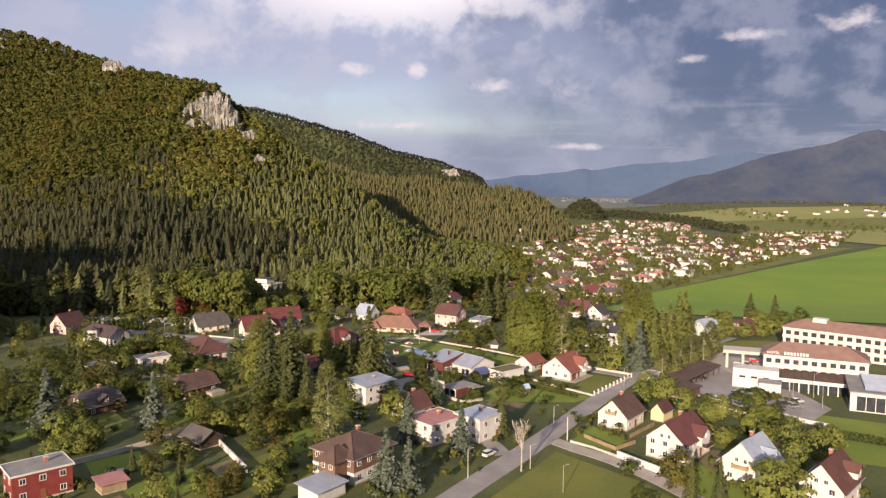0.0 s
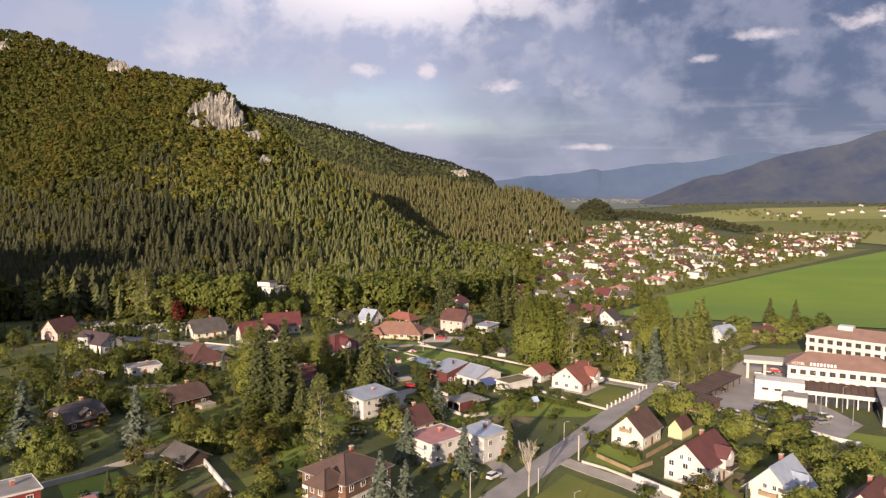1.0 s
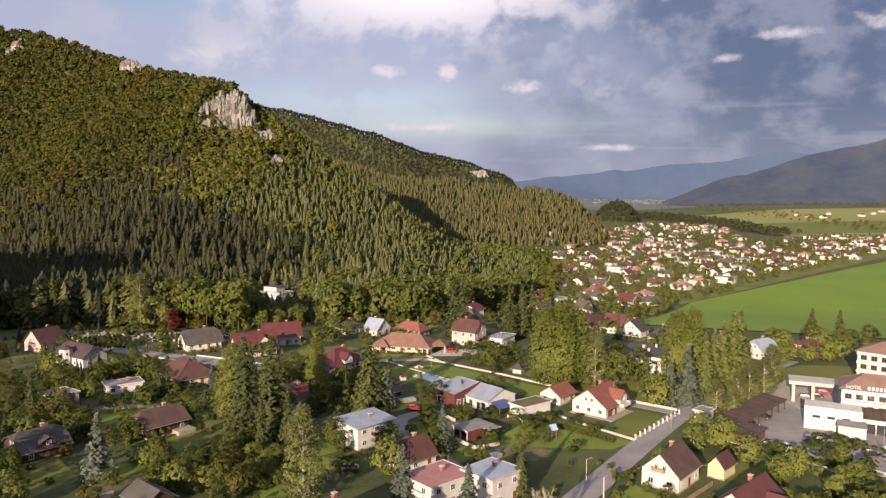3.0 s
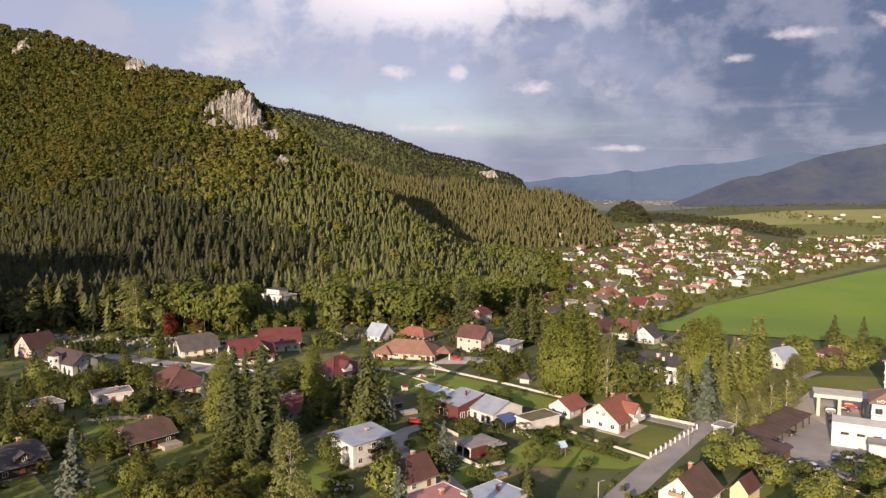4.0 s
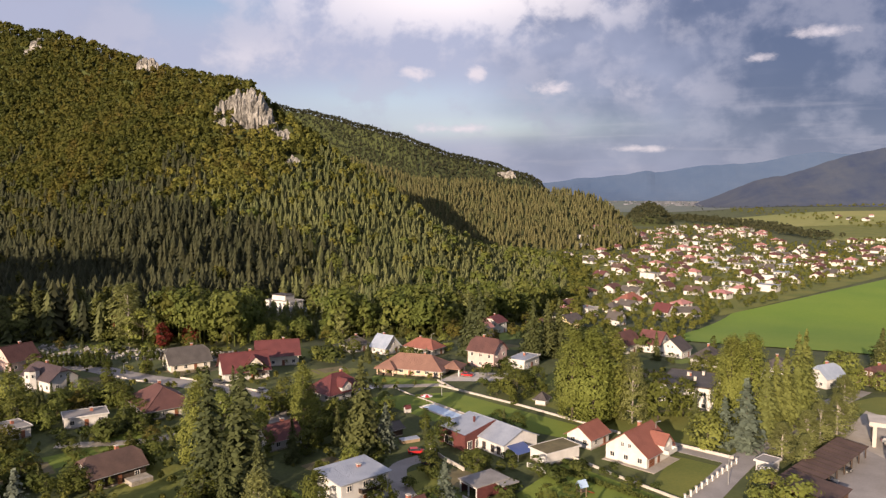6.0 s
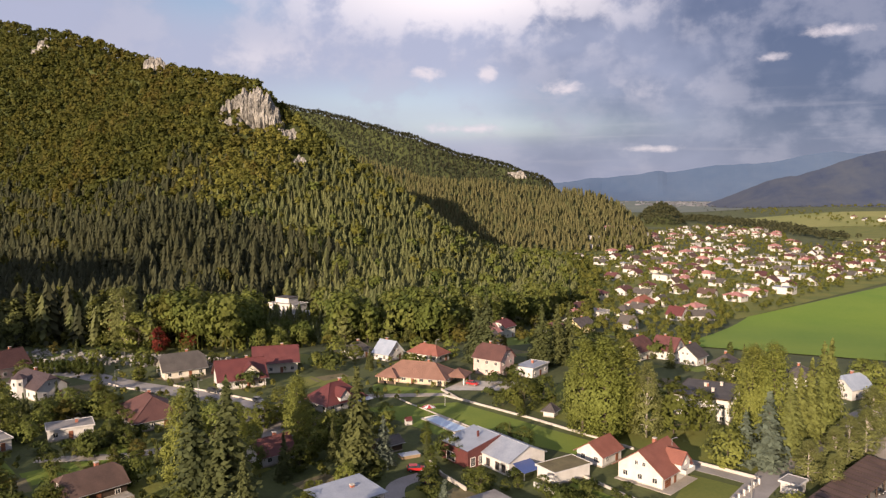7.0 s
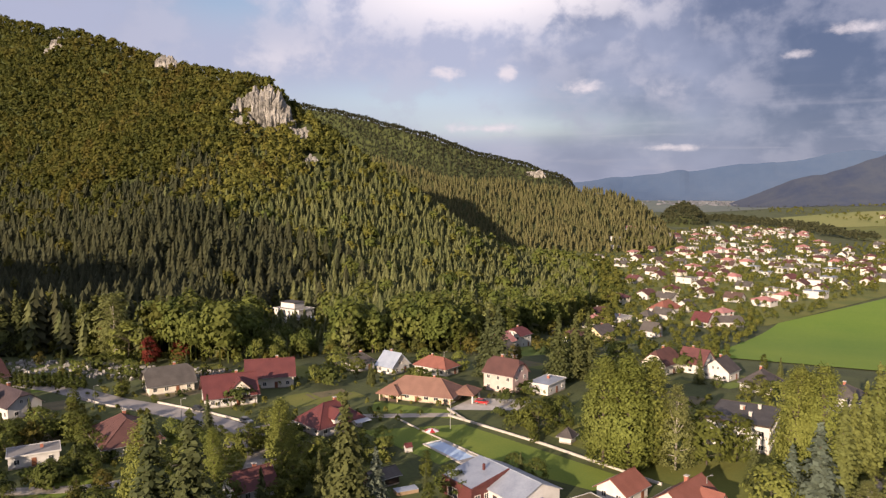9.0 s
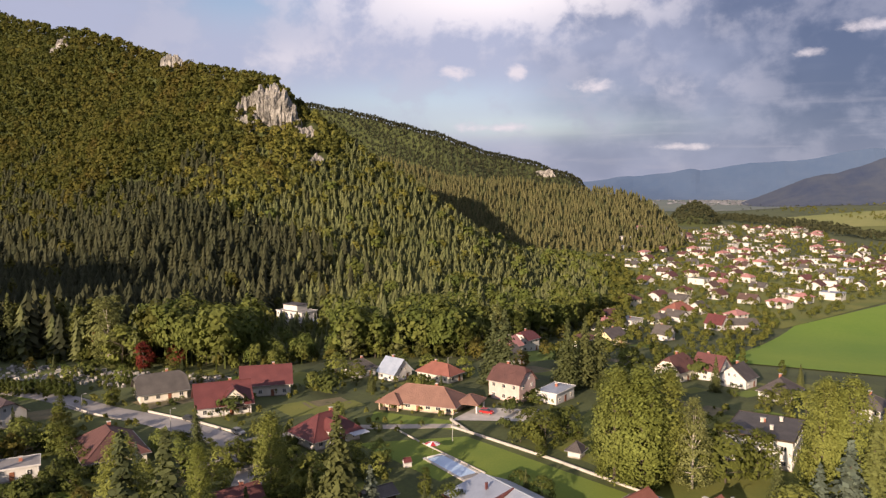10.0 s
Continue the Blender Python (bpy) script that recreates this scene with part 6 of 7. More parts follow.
# undergrowth and beds between the gardens
ug = scatter(-240, 74, 118, 345, 4.6, lambda x, y, z: (rng.uniform(0, 1, x.shape) < 0.5) & (np.sin(x * 0.11) * np.cos(y * 0.09 + 0.5) > -0.25))
ug = ug[[free(x, y, -2.6) and not (-60 < x < 34 and 208 < y < 300) and not (-14 < x < 30 and y < 175) and not (44 < x and 204 < y) for x, y, _ in ug]]
many("garden_undergrowth", np.stack([far_broad(46, 0.14, False) for _ in range(6)]), ug - np.array([0, 0, 0.35]), rng.uniform(1.2, 3.2, len(ug)), M["v_leaf"], "low bushes, beds and weeds between the gardens", "undergrowth")

# the wood's front row
line = [(-300, 300), (-236, 337), (-205, 344), (-165, 346), (-141, 357), (-122, 389), (-104, 396), (-88, 404), (-76, 428), (-68, 480)]
for (ax, ay), (bx, by) in zip(line, line[1:]):
    for k in range(max(2, int(math.hypot(bx - ax, by - ay) / 9))):
        t = rng.uniform(0, 1)
        key = (("wood_a", "wood_c", "wood_b", "spruce", "wood_a", "wood_b") if ax > -210 else ("wood_a", "spruce", "spruce", "wood_a", "spruce", "wood_c"))[int(rng.integers(6))]
        x, y = ax + (bx - ax) * t + rng.normal() * 4, ay + (by - ay) * t + rng.uniform(0, 9)
        plant(key, x, y, rng.uniform(5, 9) if abs(x + 3 + (y - 109) * 0.53) < 19 else rng.uniform(13, 23) if x > -190 else rng.uniform(18, 28))

ue = scatter(-330, -40, 280, 520, 4.4, lambda x, y, z: (np.abs(y - np.interp(x, (-330, -300, -236, -205, -165, -141, -122, -104, -88, -76, -68, -50), (290, 302, 338, 344, 346, 357, 389, 396, 404, 428, 480, 540)) - 3) < 8) & (rng.uniform(0, 1, x.shape) < 0.7))
many("wood_edge_bushes", np.stack([far_broad(60, 0.13, False, 0.5, 0.45) for _ in range(6)]), ue - np.array([0, 0, 0.3]), rng.uniform(2.5, 7.0, len(ue)), M["f_broad"], "dark bushes along the front of the wood", "bushes")

# planted beds in the hotel car park
for k in range(12):
    plant("shrub" if k % 3 else "bright", 59.5 + k * 1.35, 237.5 - k * 1.0 + rng.normal() * 0.5, rng.uniform(1.0, 2.4), group="shrub bed in the car park")
for k in range(9):
    plant("shrub", 66.0 + k * 0.5, 262 - k * 2.6, rng.uniform(0.9, 1.8), group="shrub bed in the car park")

# thuja rows by the graveyard
for i in range(16):
    plant("thuja", -214 + i * 2.1, 293.5 + i * 0.25, rng.uniform(4.2, 5.6), group="thuja row by the graveyard")
for i in range(9):
    plant("thuja", -176 + i * 2.6, 314 - i * 0.4, rng.uniform(3.4, 4.6), group="thuja row by the graveyard")
for i in range(9):
    plant("shrub", 8.5 - i * 2.9, 229.5 + i * 1.5, rng.uniform(1.0, 1.6), group="shrub row by the lawn")


def hedge(name, a, b, w, h, label):
    """A clipped hedge: a core of twigs under a skin of leaves."""
    ax, ay = a
    bx, by = b
    n = int(math.hypot(bx - ax, by - ay) * 46)
    t, u = rng.uniform(0, 1, n), rng.uniform(-0.5, 0.5, n)
    dx, dy = (bx - ax) / math.hypot(bx - ax, by - ay), (by - ay) / math.hypot(bx - ax, by - ay)
    z = rng.uniform(0.05, 1, n) ** 0.6 * h
    edge = np.where(rng.uniform(0, 1, n) < 0.5, np.sign(u) * 0.5, u)
    x, y = ax + (bx - ax) * t - dy * edge * w, ay + (by - ay) * t + dx * edge * w
    q = diamonds(np.stack([x, y, land_array(x, y) + z], -1), rng.normal(size=(n, 3)) + np.array([0, -0.3, 0.6]), np.full(n, 0.3))
    return tagged(new(name, quads_mesh(name, q, M["hedge"])), label, "hedge")


hedge("hedge", (73, 197), (88, 190), 1.4, 2.0, "clipped yellow-green hedge beside the hotel lawn")
hedge("hedge", (47, 224), (62, 208), 1.2, 1.4, "clipped hedge along the car park")
hedge("hedge", (-14, 236), (9, 221), 0.9, 1.1, "low clipped hedge on the lawn")
hedge("hedge", (-106, 268), (-86, 262), 1.2, 1.8, "dark clipped hedge along the lane")
hedge("hedge", (8, 196), (14, 203), 0.8, 1.0, "low hedge beside the road")

# ---- walls, fences and posts ----


def low_wall(name, pts, h, w, mat, label, category="wall"):
    g = Geo()
    for (ax, ay), (bx, by) in zip(pts, pts[1:]):
        n = max(1, int(math.hypot(bx - ax, by - ay) / 8))
        for k in range(n):
            x0, y0 = ax + (bx - ax) * k / n, ay + (by - ay) * k / n
            x1, y1 = ax + (bx - ax) * (k + 1) / n, ay + (by - ay) * (k + 1) / n
            mx, my = (x0 + x1) / 2, (y0 + y1) / 2
            g.box(mx, my, land(mx, my) - 0.4, math.hypot(x1 - x0, y1 - y0), w, h + 0.4, math.atan2(y1 - y0, x1 - x0))
    return tagged(new(name, g.mesh(name, mat)), label, category)


low_wall("garden_wall", [(-58, 301), (-52.3, 298), (-27.8, 284.3), (-6.5, 270.4), (1, 265.5)], 0.6, 0.36, M["concrete"], "long low pale wall across the lawn")
low_wall("garden_wall", [(-52.3, 298), (-60, 307)], 0.7, 0.4, M["concrete"], "short low pale wall by the forecourt")
low_wall("garden_wall", [(-72.5, 295.5), (-62.9, 287.5), (-41.3, 271.3)], 0.35, 0.28, M["concrete"], "thin pale kerb wall beside the pool")
low_wall("garden_wall", [(-46.5, 243.5), (-41.5, 236.5), (-34.5, 230.0)], 0.9, 0.3, M["concrete"], "pale wall round the modern house's garden")
low_wall("garden_wall", [(-31.5, 214.5), (-25.5, 209.5), (-20.0, 213.5)], 0.9, 0.3, M["concrete"], "pale rubble-topped wall beside the garage")
low_wall("garden_wall", [(-10.6, 244.6), (-0.6, 235.5), (14.2, 223.9)], 0.6, 0.3, M["concrete"], "low pale wall below the red-roofed villa")
low_wall("garden_wall", [(13.0, 260.5), (21.5, 256.3), (28.0, 252.8)], 0.8, 0.35, M["concrete"], "low pale wall along the driveway")
low_wall("garden_wall", [(17.6, 171.2), (26.6, 162.0)], 1.7, 0.4, M["white"], "tall white wall along the side road")
low_wall("garden_wall", [(6.4, 180.2), (12, 176.5), (17.6, 171.2)], 0.6, 0.35, M["concrete"], "low pale kerb wall at the corner plot")
low_wall("garden_wall", [(-113, 141), (-105.2, 151.3), (-97.0, 165.9)], 1.3, 0.35, M["concrete"], "pale concrete wall between gardens")
low_wall("garden_wall", [(-83.0, 164.1), (-67.7, 147.1)], 1.5, 0.35, M["white"], "whitewashed wall between gardens")
low_wall("garden_wall", [(-182, 290.2), (-163, 283.4), (-146, 280.2)], 0.5, 0.25, M["concrete"], "low pale street wall")
low_wall("garden_wall", [(-148, 289.5), (-126, 284.5), (-112, 280.0)], 0.6, 0.25, M["concrete"], "low pale street wall")
low_wall("garden_wall", [(66, 213), (72, 207), (77, 204)], 1.1, 0.4, M["white"], "white wall at the end of the car park")
low_wall("garden_wall", [(48, 222), (60, 210)], 0.6, 0.4, M["concrete"], "pale kerb wall of the car park")
low_wall("garden_wall", [(-20.5, 236.5), (-13, 231)], 1.0, 0.3, M["white"], "white wall by the garage")
low_wall("wood_fence", [(10, 184.5), (17.5, 176), (23, 182)], 1.0, 0.1, M["wood"], "weathered board fence round a garden", "fence")
low_wall("wood_fence", [(22, 186), (29.5, 197.5)], 1.1, 0.1, M["wood"], "weathered board fence round a garden", "fence")

fence = thing("post_fence", 14.4, 224.8, 0, "row of white posts along the road", "fence")
for k in range(11):
    t = k / 10
    x, y = 13.7 * t, 24.9 * t
    p = part("fence_post", Geo().box(x, y, -0.3, 0.42, 0.42, 1.7), M["white"], fence)
    part("post_cap", Geo().box(x, y, 1.403, 0.54, 0.54, 0.12), M["concrete"], p)
for k in range(10):
    t = (k + 0.5) / 10
    part("fence_panel", Geo().box(13.7 * t, 24.9 * t, 0.1, 2.2, 0.08, 0.7, math.atan2(24.9, 13.7)), M["concrete"], fence)

LAMPS = [(5.6, 181.6, 6.2), (2.0, 194.6, 5.0), (-3.2, 160.5, 5.6), (-16.9, 152.0, 7.0), (81.2, 222, 7.5), (82.5, 234, 7.5), (24.5, 236, 6.5), (74, 226, 6.5), (-54.5, 290, 7.5), (9.5, 252.5, 8.0), (-75, 356, 8.0), (56, 296, 7), (4.4, 148, 6.0), (-130, 276, 6.5), (-164, 281, 6.5)]
for i, (x, y, h) in enumerate(LAMPS):
    lp = thing("street_lamp", x, y, 30 if i else 50, "tall pale concrete lamp post beside the road" if i < 4 else "slim grey steel lamp post", "street lamp", "street lamps")
    part("pole", Geo().tube((0, 0, -0.4), (0, 0, h), 0.19 if i == 0 else 0.11, 0.13 if i == 0 else 0.07, 8), M["concrete" if i < 4 else "steel"], lp)
    part("arm", Geo().tube((0, 0, h - 0.1), (0.9, 0, h + 0.15), 0.05, 0.04, 6), M["steel"], lp)
    part("lamp_head", Geo().box(1.1, 0, h + 0.08, 0.6, 0.22, 0.14), M["steel"], lp)


# ---- cars ----
def car(paint):
    """A small hatchback that stands along x on z = 0."""
    c = new("car")
    side = [(-2.05, 0.35), (-2.1, 0.75), (-1.95, 0.95), (1.0, 0.95), (1.85, 0.82), (2.1, 0.6), (2.08, 0.32)]
    g = Geo()
    n = len(side)
    g.add([(x, -0.86, z) for x, z in side] + [(x, 0.86, z) for x, z in side], [tuple(range(n - 1, -1, -1)), tuple(range(n, 2 * n))] + [(i, (i + 1) % n, (i + 1) % n + n, i + n) for i in range(n)])
    part("body", g, M[paint], c)
    cab = [(-1.95, 0.95), (-1.55, 1.42), (0.25, 1.46), (1.05, 0.95)]
    part("window_band", Geo().add([(x, -0.80 + (z - 0.95) * 0.3, z) for x, z in cab] + [(x, 0.80 - (z - 0.95) * 0.3, z) for x, z in cab], [(3, 2, 1, 0), (4, 5, 6, 7), (0, 1, 5, 4), (1, 2, 6, 5), (2, 3, 7, 6)]), M["glass"], c, "dark car windows")
    part("car_roof", Geo().slab([(-1.6, -0.68, 1.5), (0.3, -0.68, 1.5), (0.3, 0.68, 1.5), (-1.6, 0.68, 1.5)], 0.06), M[paint], c)
    for x in (-1.3, 1.3):
        for y in (-0.82, 0.82):
            w = part("wheel", Geo().tube((x, y - 0.1, 0.31), (x, y + 0.1, 0.31), 0.31, 0.31, 14), M["tyre"], c)
            part("rim", Geo().tube((x, y - 0.11, 0.31), (x, y + 0.11, 0.31), 0.19, 0.19, 10), M["steel"], w)
    for y in (-0.62, 0.62):
        part("headlight", Geo().box(2.02, y, 0.58, 0.1, 0.34, 0.16), M["frame"], c)
        part("tail_light", Geo().box(-2.08, y, 0.68, 0.06, 0.26, 0.18), M["p_red"], c)
    return c


NAMES = {"p_white": "white", "p_red": "red", "p_blue": "dark blue", "p_grey": "grey", "p_dark": "black", "p_silver": "silver"}
CARS = [("p_blue", 58.6, 233.6, 70), ("p_white", 61.0, 231.8, 70), ("p_grey", 63.2, 230.2, 70), ("p_red", 65.8, 228.3, 60), ("p_silver", 48.2, 226.4, 115), ("p_white", 51.0, 225.7, 115), ("p_dark", 54.0, 223.0, 115), ("p_grey", 56.6, 220.5, 115), ("p_white", 64.2, 215.6, 110), ("p_dark", 70.8, 224.0, 20), ("p_grey", 73.5, 221.5, 20), ("p_silver", 75.5, 227.0, 20), ("p_dark", 72.5, 276.5, -12), ("p_red", 76, 281, -12), ("p_grey", 69.0, 274.0, -12), ("p_white", -13.6, 167.0, 60), ("p_red", -48.4, 238.2, 20), ("p_red", -51.6, 316.2, -12), ("p_white", -154.5, 203.0, 100), ("p_silver", -52.2, 190.2, 20), ("p_dark", -131.0, 285.8, -12), ("p_grey", -111.5, 279.8, -20), ("p_dark", -43.5, 232.5, 65), ("p_silver", 43.5, 238.0, -30), ("p_grey", 46.5, 242.5, -30), ("p_dark", 51.5, 250.8, -30)]
FIRST = {}
for paint, x, y, turn in CARS:
    m = pose(x, y, land(x, y) + 0.11, 0, 0, turn)
    if paint in FIRST:
        copy_thing(FIRST[paint], m)
    else:
        FIRST[paint] = tagged(car(paint), NAMES[paint] + " small car parked on the paving", "car", "parked cars")
        FIRST[paint].matrix_basis = m

# ---- garden things ----
p = thing("swimming_pool", -49.6, 273.2, -39, "long garden pool under a pale blue cover", "swimming pool")
part("pool_rim", Geo().box(0, 2.7, -0.2, 17.4, 0.7, 0.42).box(0, -2.7, -0.2, 17.4, 0.7, 0.42).box(-8.3, 0, -0.2, 0.7, 4.7, 0.42).box(8.3, 0, -0.2, 0.7, 4.7, 0.42), M["concrete"], p)
part("pool_cover", Geo().box(-0.9, 0, 0.0, 14.0, 4.7, 0.12), M["pool"], p, "pale blue pool cover")
part("pool_deck", Geo().box(7.05, 0, 0.0, 1.8, 4.7, 0.16), M["felt"], p)
part("cover_reel", Geo().tube((-7.7, -2.2, 0.42), (-7.7, 2.2, 0.42), 0.22, 0.22, 8), M["frame"], p)
p = thing("parasol", -57.2, 281.4, 0, "red and white garden parasol", "parasol")
part("pole", Geo().tube((0, 0, 0), (0, 0, 2.6), 0.04, 0.04, 6), M["steel"], p)
for k in range(8):
    a, b = k * 0.7854, (k + 1) * 0.7854
    part("panel", Geo().add([(2.0 * math.cos(a), 2.0 * math.sin(a), 2.15), (2.0 * math.cos(b), 2.0 * math.sin(b), 2.15), (0, 0, 2.85), (0, 0, 2.78)], [(0, 1, 2), (1, 0, 3)]), M["p_white" if k % 2 else "p_red"], p)
p = house("dog_kennel", "little white kennel on the grass", -60.2, 270.6, 40, 1.7, 1.5, 1.3, "gable", 0.7, "white", "r_red", chim=False, base="concrete", category="kennel", plain=True, over=0.15)
p = thing("play_tower", -7.0, 222.0, 40, "small wooden play tower with a blue roof and slide", "play tower")
for px, py in ((-0.7, -0.7), (0.7, -0.7), (-0.7, 0.7), (0.7, 0.7)):
    part("leg", Geo().box(px, py, -0.2, 0.14, 0.14, 3.0), M["wood"], p)
part("platform", Geo().box(0, 0, 1.2, 1.7, 1.7, 0.12), M["wood"], p)
part("tower_roof", roof_geo("gable", 1.6, 1.6, 2.6, 0.8, "x", 0.25), M["pool"], p, "pale blue roof")
part("slide", Geo().slab([(0.8, -0.35, 1.3), (3.2, -0.35, 0.25), (3.2, 0.35, 0.25), (0.8, 0.35, 1.3)], 0.08), M["p_red"], p, "red slide")
p = thing("play_set", 9.0, 266.0, 10, "small yellow and red play set on the meadow", "play set")
part("frame", Geo().box(-1, 0, 0, 0.15, 0.15, 1.8).box(1, 0, 0, 0.15, 0.15, 1.8).box(0, 0, 1.8, 2.2, 0.15, 0.15), M["p_red"], p)
part("seat", Geo().box(0, 0, 0.5, 0.9, 0.4, 0.08), M["p_yellow"], p)
p = thing("satellite_dish", -115.5, 261.5, 0, "white satellite dish on a short pole", "satellite dish")
part("pole", Geo().tube((0, 0, -0.2), (0, 0, 2.2), 0.06, 0.05, 6), M["steel"], p)
g = Geo()
for k in range(4):
    g.tube((0, -0.1 - 0.12 * k, 2.6 + 0.03 * k), (0, -0.22 - 0.12 * k, 2.63 + 0.03 * k), 0.35 + 0.22 * k, 0.57 + 0.2 * k, 14)
part("dish", g, M["white"], p)
for x, y, w, d, turn in ((-52.6, 246.6, 5.0, 2.4, 40), (-20.0, 205.0, 3.0, 2.0, 50), (-97, 141, 4.0, 2.2, 35)):
    p = thing("cold_frame", x, y, turn, "low glazed garden frame", "cold frame")
    part("box", Geo().box(0, 0, -0.1, w, d, 0.9), M["wood"], p)
    part("lid", Geo().box(0, 0, 0.803, w + 0.1, d + 0.1, 0.08), M["metal"], p)

# graveyard stones: too many and too small to tell apart
n = 420
sx, sy = rng.uniform(-236, -150, n), rng.uniform(0, 1, n)
sy = 304 + (sx + 236) * 0.10 + sy * 22
g = Geo()
for x, y in zip(sx, sy):
    if all(math.hypot(x - a, y - b) > r for a, b, r in HOMES):
        g.box(x, y, land(x, y) - 0.1, rng.uniform(0.4, 1.0), rng.uniform(0.25, 1.6), rng.uniform(0.25, 1.1), rng.uniform(0, 3))
M["graves"] = material("grave_stones", (0.12, 0.12, 0.11), (0.42, 0.40, 0.37), 0.6, 0.7, island=0.3)
tagged(new("gravestones", g.mesh("gravestones", M["graves"])), "crowded pale and grey gravestones", "graveyard", kind="stuff")

# ---- the far village ----
VILLAGE = [(-40, 590), (-36, 717), (-24, 923), (-90, 1040), (-20, 1300), (13, 1600), (152, 1900), (290, 1760), (250, 1300), (420, 1480), (560, 1500), (400, 1133), (285, 958), (112, 690), (60, 630), (46, 612)]
STYLES = [("white", "r_redbrown", "half", "white village house with a red-brown roof"), ("white", "r_brown", "gable", "white village house with a brown roof"), ("cream", "r_maroon", "hip", "cream village house with a maroon roof"), ("white", "felt", "flat", "white flat-roofed village house"), ("white", "r_grey", "gable", "white village house with a grey roof"), ("white", "metal", "flat", "white cube village house with a pale roof"), ("white", "r_maroon", "half", "white village house with a maroon roof"), ("white", "r_pink", "hip", "white village house with a faded pink roof")]


def village_house(wall, tile, roof, label):
    ob = new("village_house")
    lx, ly, h, rise = 11.0, 9.5, 5.4 if roof in ("flat", "hip") else 4.2, 3.8 if roof != "hip" else 2.4
    part("wall", walls_geo(lx, ly, h, rise * 0.9 if roof == "gable" else (rise * 0.6 if roof == "half" else 0)), M[wall], ob)
    if roof == "flat":
        part("roof", Geo().box(0, 0, h + 0.004, lx + 0.6, ly + 0.6, 0.3), M[tile], ob)
    else:
        part("roof", roof_geo(roof, lx, ly, h, rise, "x", 0.6), M[tile], ob)
    part("chimney", Geo().box(1.5, 0.8, h + 0.1, 0.7, 0.7, 1.1 if roof == "flat" else rise * 0.85 + 0.9), M["concrete"], ob)
    for x, y, turn in ((-lx / 2, -2.2, -90), (-lx / 2, 2.2, -90), (-2.8, -ly / 2, 0), (2.8, -ly / 2, 0)):
        wd = part("window", window_meshes(1.6, 1.5)[1], None, ob)
        wd.matrix_basis = pose(x, y, 1.0 if h < 5 else 3.4, 0, 0, turn)
    return tagged(ob, label, "house", "houses of the far village")


FAR = [village_house(*s) for s in STYLES]
used = set()
c57, s57 = math.cos(radians(57)), math.sin(radians(57))
made = 0
for i in range(-12, 60):
    for j in range(-60, 40):
        u, v = i * 37 + rng.normal() * 4, j * 30 + rng.normal() * 4
        x, y = c57 * u - s57 * v - 20, s57 * u + c57 * v + 590
        keep = rng.uniform() < (0.78 if y < 1100 else 0.5)
        if not keep or y > 1900 or not bool(inside(np.array([x]), np.array([y]), VILLAGE)[0]) or not free(x, y, 6):
            continue
        k = int(rng.integers(len(FAR)))
        m = pose(x, y, land(x, y), 0, 0, 57 + (90 if rng.uniform() < 0.5 else 0) + rng.normal() * 6) @ Matrix.Diagonal((rng.uniform(0.95, 1.5), rng.uniform(0.95, 1.25), rng.uniform(0.85, 1.08), 1))
        if k in (0, 6) and rng.uniform() < 0.45:
            k = 3
        if k not in used:
            FAR[k].matrix_basis = m
            used.add(k)
        else:
            c = copy_thing(FAR[k], m)
            c.matrix_basis = m
        made += 1
for k in range(34):
    x = rng.uniform(480, 1250)
    y = 1960 + (x - 480) * 0.38 + rng.normal() * 75
    copy_thing(FAR[k % 8], pose(x, y, land(x, y) + 1.0, 0, 0, 40 + 17 * k))

sheet("garden_ground", [(-45, 590), (70, 610), (430, 1150), (-100, 1050)], 0.25, M["meadow"], "patchy grass and gardens between village houses", "gardens", 25)
gv = scatter(-95, 560, 600, 1900, 9.2, lambda x, y, z: inside(x, y, VILLAGE) & (rng.uniform(0, 1, x.shape) < np.where(y < 1100, 0.74, 0.5)))
gv = gv[[free(x, y, -2) for x, y, _ in gv]]
nearv = gv[:, 1] < 800
many("village_trees", np.stack([far_broad(130, 0.075) for _ in range(6)]), gv[nearv], rng.uniform(3.5, 8.5, nearv.sum()), M["v_leaf"], "garden trees and bushes between the village houses", "trees")
many("village_trees_far", np.stack([far_broad(30, 0.17, False) for _ in range(6)]), gv[~nearv], rng.uniform(3, 7.5, (~nearv).sum()), M["v_leaf"], "garden trees and bushes in the far village", "trees")
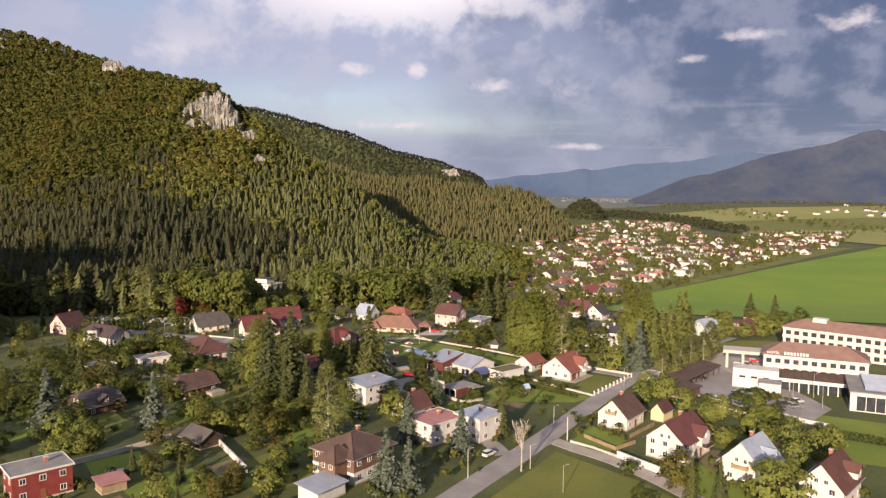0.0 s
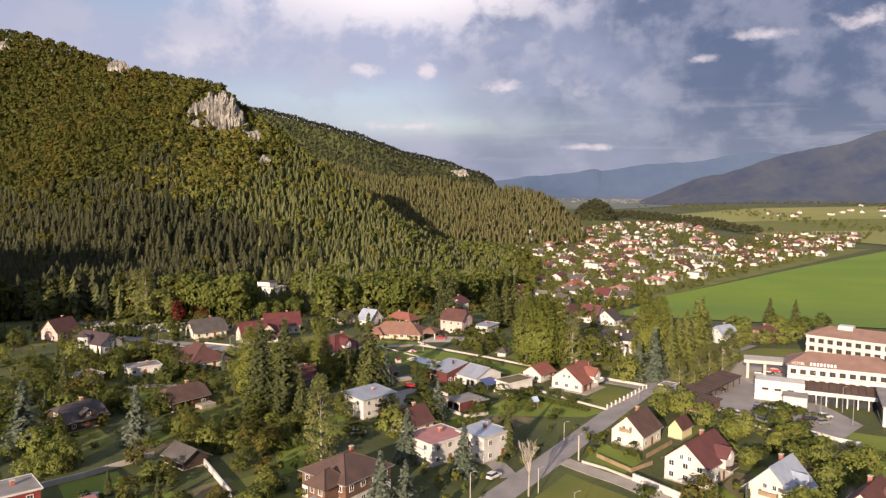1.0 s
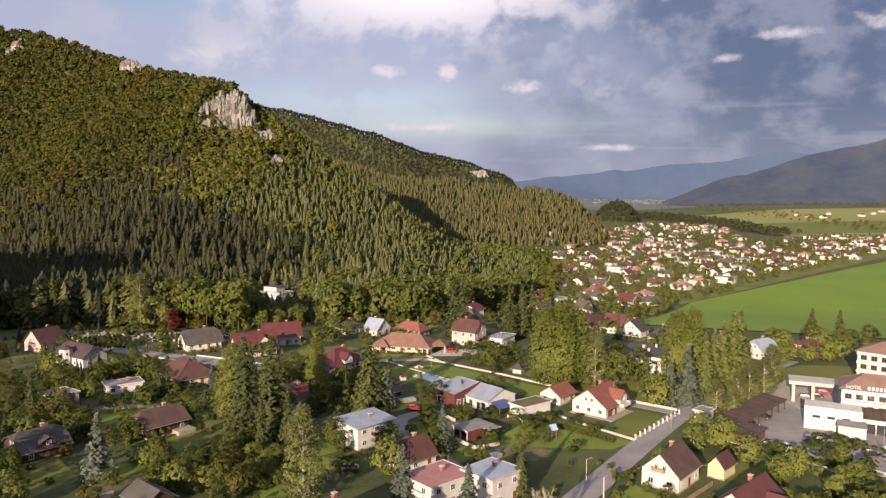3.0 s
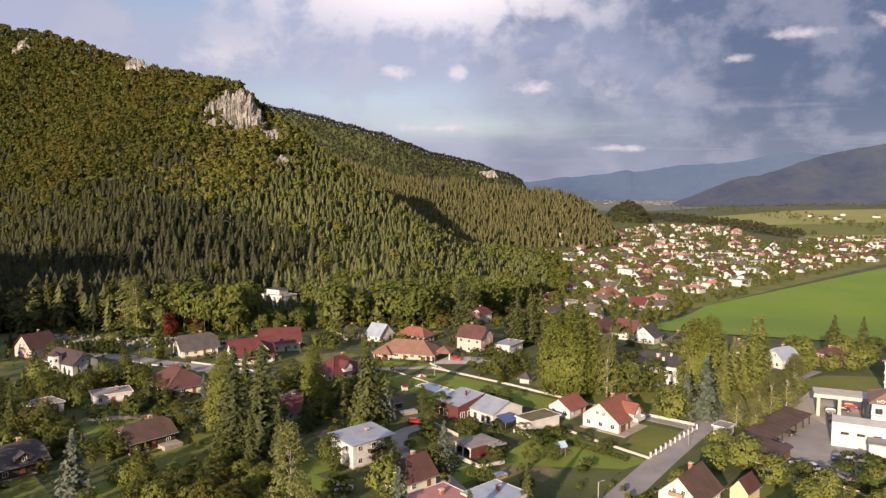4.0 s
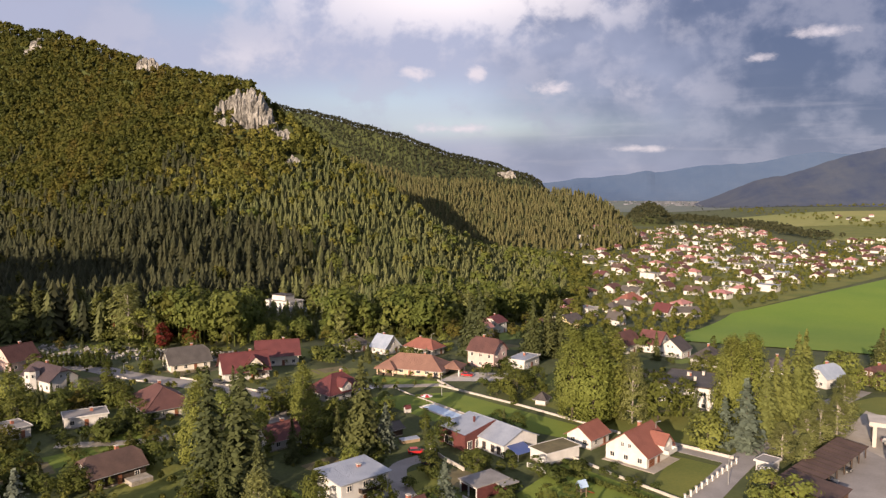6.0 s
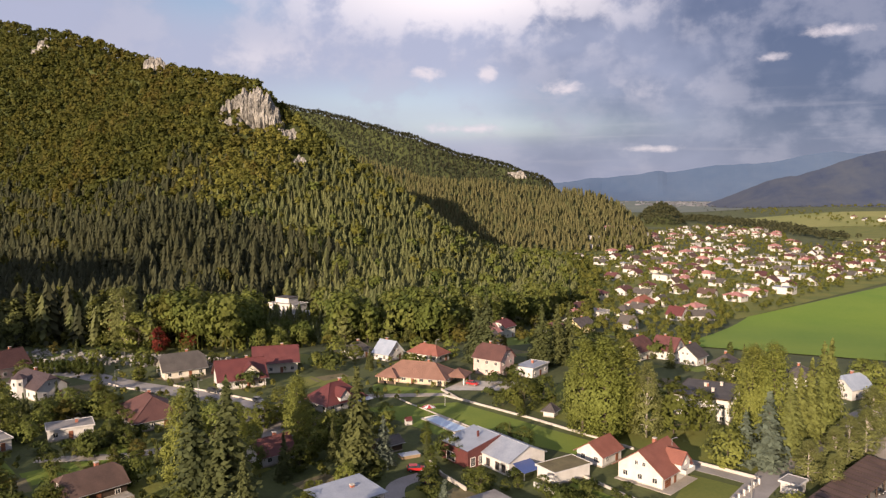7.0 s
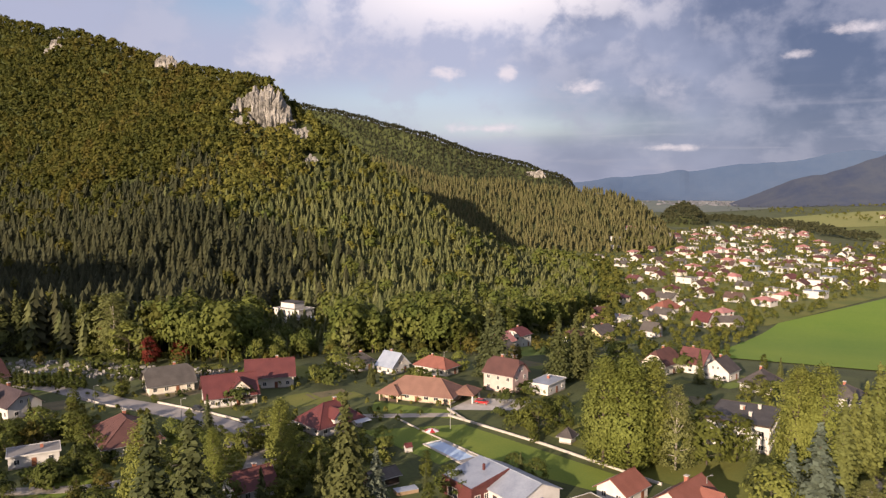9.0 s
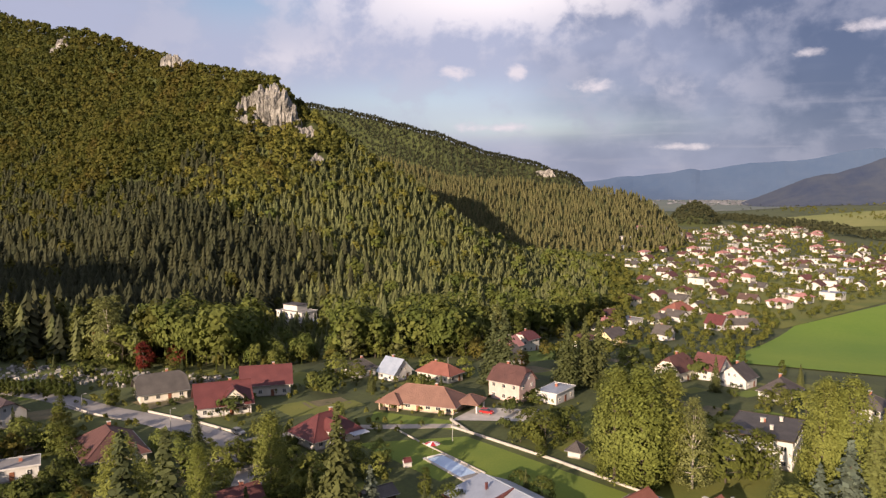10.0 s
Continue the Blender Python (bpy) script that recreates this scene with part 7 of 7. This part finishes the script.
ge = scatter(-60, 130, 380, 700, 7.5, lambda x, y, z: (np.abs(x - np.interp(y, (380, 430, 445, 620, 690), (60, 20, 22, 62, 118))) < 7) & (y > 425) | ((x > -52) & (x < np.interp(y, (420, 600), (20, 45))) & (y > 410) & (y < 610) & (rng.uniform(0, 1, x.shape) < 0.55)))
ge = ge[[free(x, y, 0) for x, y, _ in ge]]
many("field_edge_bushes", np.stack([far_broad(120, 0.085) for _ in range(6)]), ge, rng.uniform(2.5, 7.5, len(ge)), M["v_leaf"], "bushes and small trees at the edge of the crop field", "bushes")
gw = scatter(-75, 10, 540, 1000, 7.0, lambda x, y, z: (x > np.interp(y, (540, 700, 860, 1000), (-52, -44, -56, -92))) & (x < np.interp(y, (540, 700, 860, 1000), (-24, -26, -30, -60))) & (rng.uniform(0, 1, x.shape) < 0.75))
gw = gw[[free(x, y, -1) for x, y, _ in gw]]
many("riverside_trees", np.stack([far_broad(120, 0.085) for _ in range(6)]), gw, rng.uniform(5, 12, len(gw)), M["v_leaf"], "olive trees between the river and the village", "trees")
gd = scatter(130, 1500, 1250, 3300, 30, lambda x, y, z: (np.sin(x * 0.013 + y * 0.004) > 0.72) & (x > 200 + (y - 1250) * 0.1) & ~inside(x, y, VILLAGE))
many("field_hedges", B_TINY, gd, rng.uniform(6, 12, len(gd)), M["v_leaf"], "hedges and trees dotted between the far fields", "hedges")

bd = scatter(250, 2300, 2500, 3350, 24, lambda x, y, z: (np.sin(y * 0.028 + x * 0.0016) > 0.86) & (rng.uniform(0, 1, x.shape) < 0.8))
many("plain_tree_belts", B_TINY, bd, rng.uniform(4, 8, len(bd)), M["f_ridge"], "dark lines of trees across the far plain", "trees")

# the distant town on the plain: countless specks of walls
g = Geo()
for k in range(260):
    x, y = rng.normal(330, 190), rng.uniform(3300, 4000)
    g.box(x, y, land(x, y), rng.uniform(8, 18), rng.uniform(8, 14), rng.uniform(3, 7), rng.uniform(0, 3))
M["town"] = material("distant_town_walls", (0.083, 0.094, 0.116), (0.165, 0.171, 0.193), 0.01, 0.9, island=0.25)
tagged(new("distant_town", g.mesh("distant_town", M["town"])), "pale specks of a distant town on the plain", "town", kind="stuff")
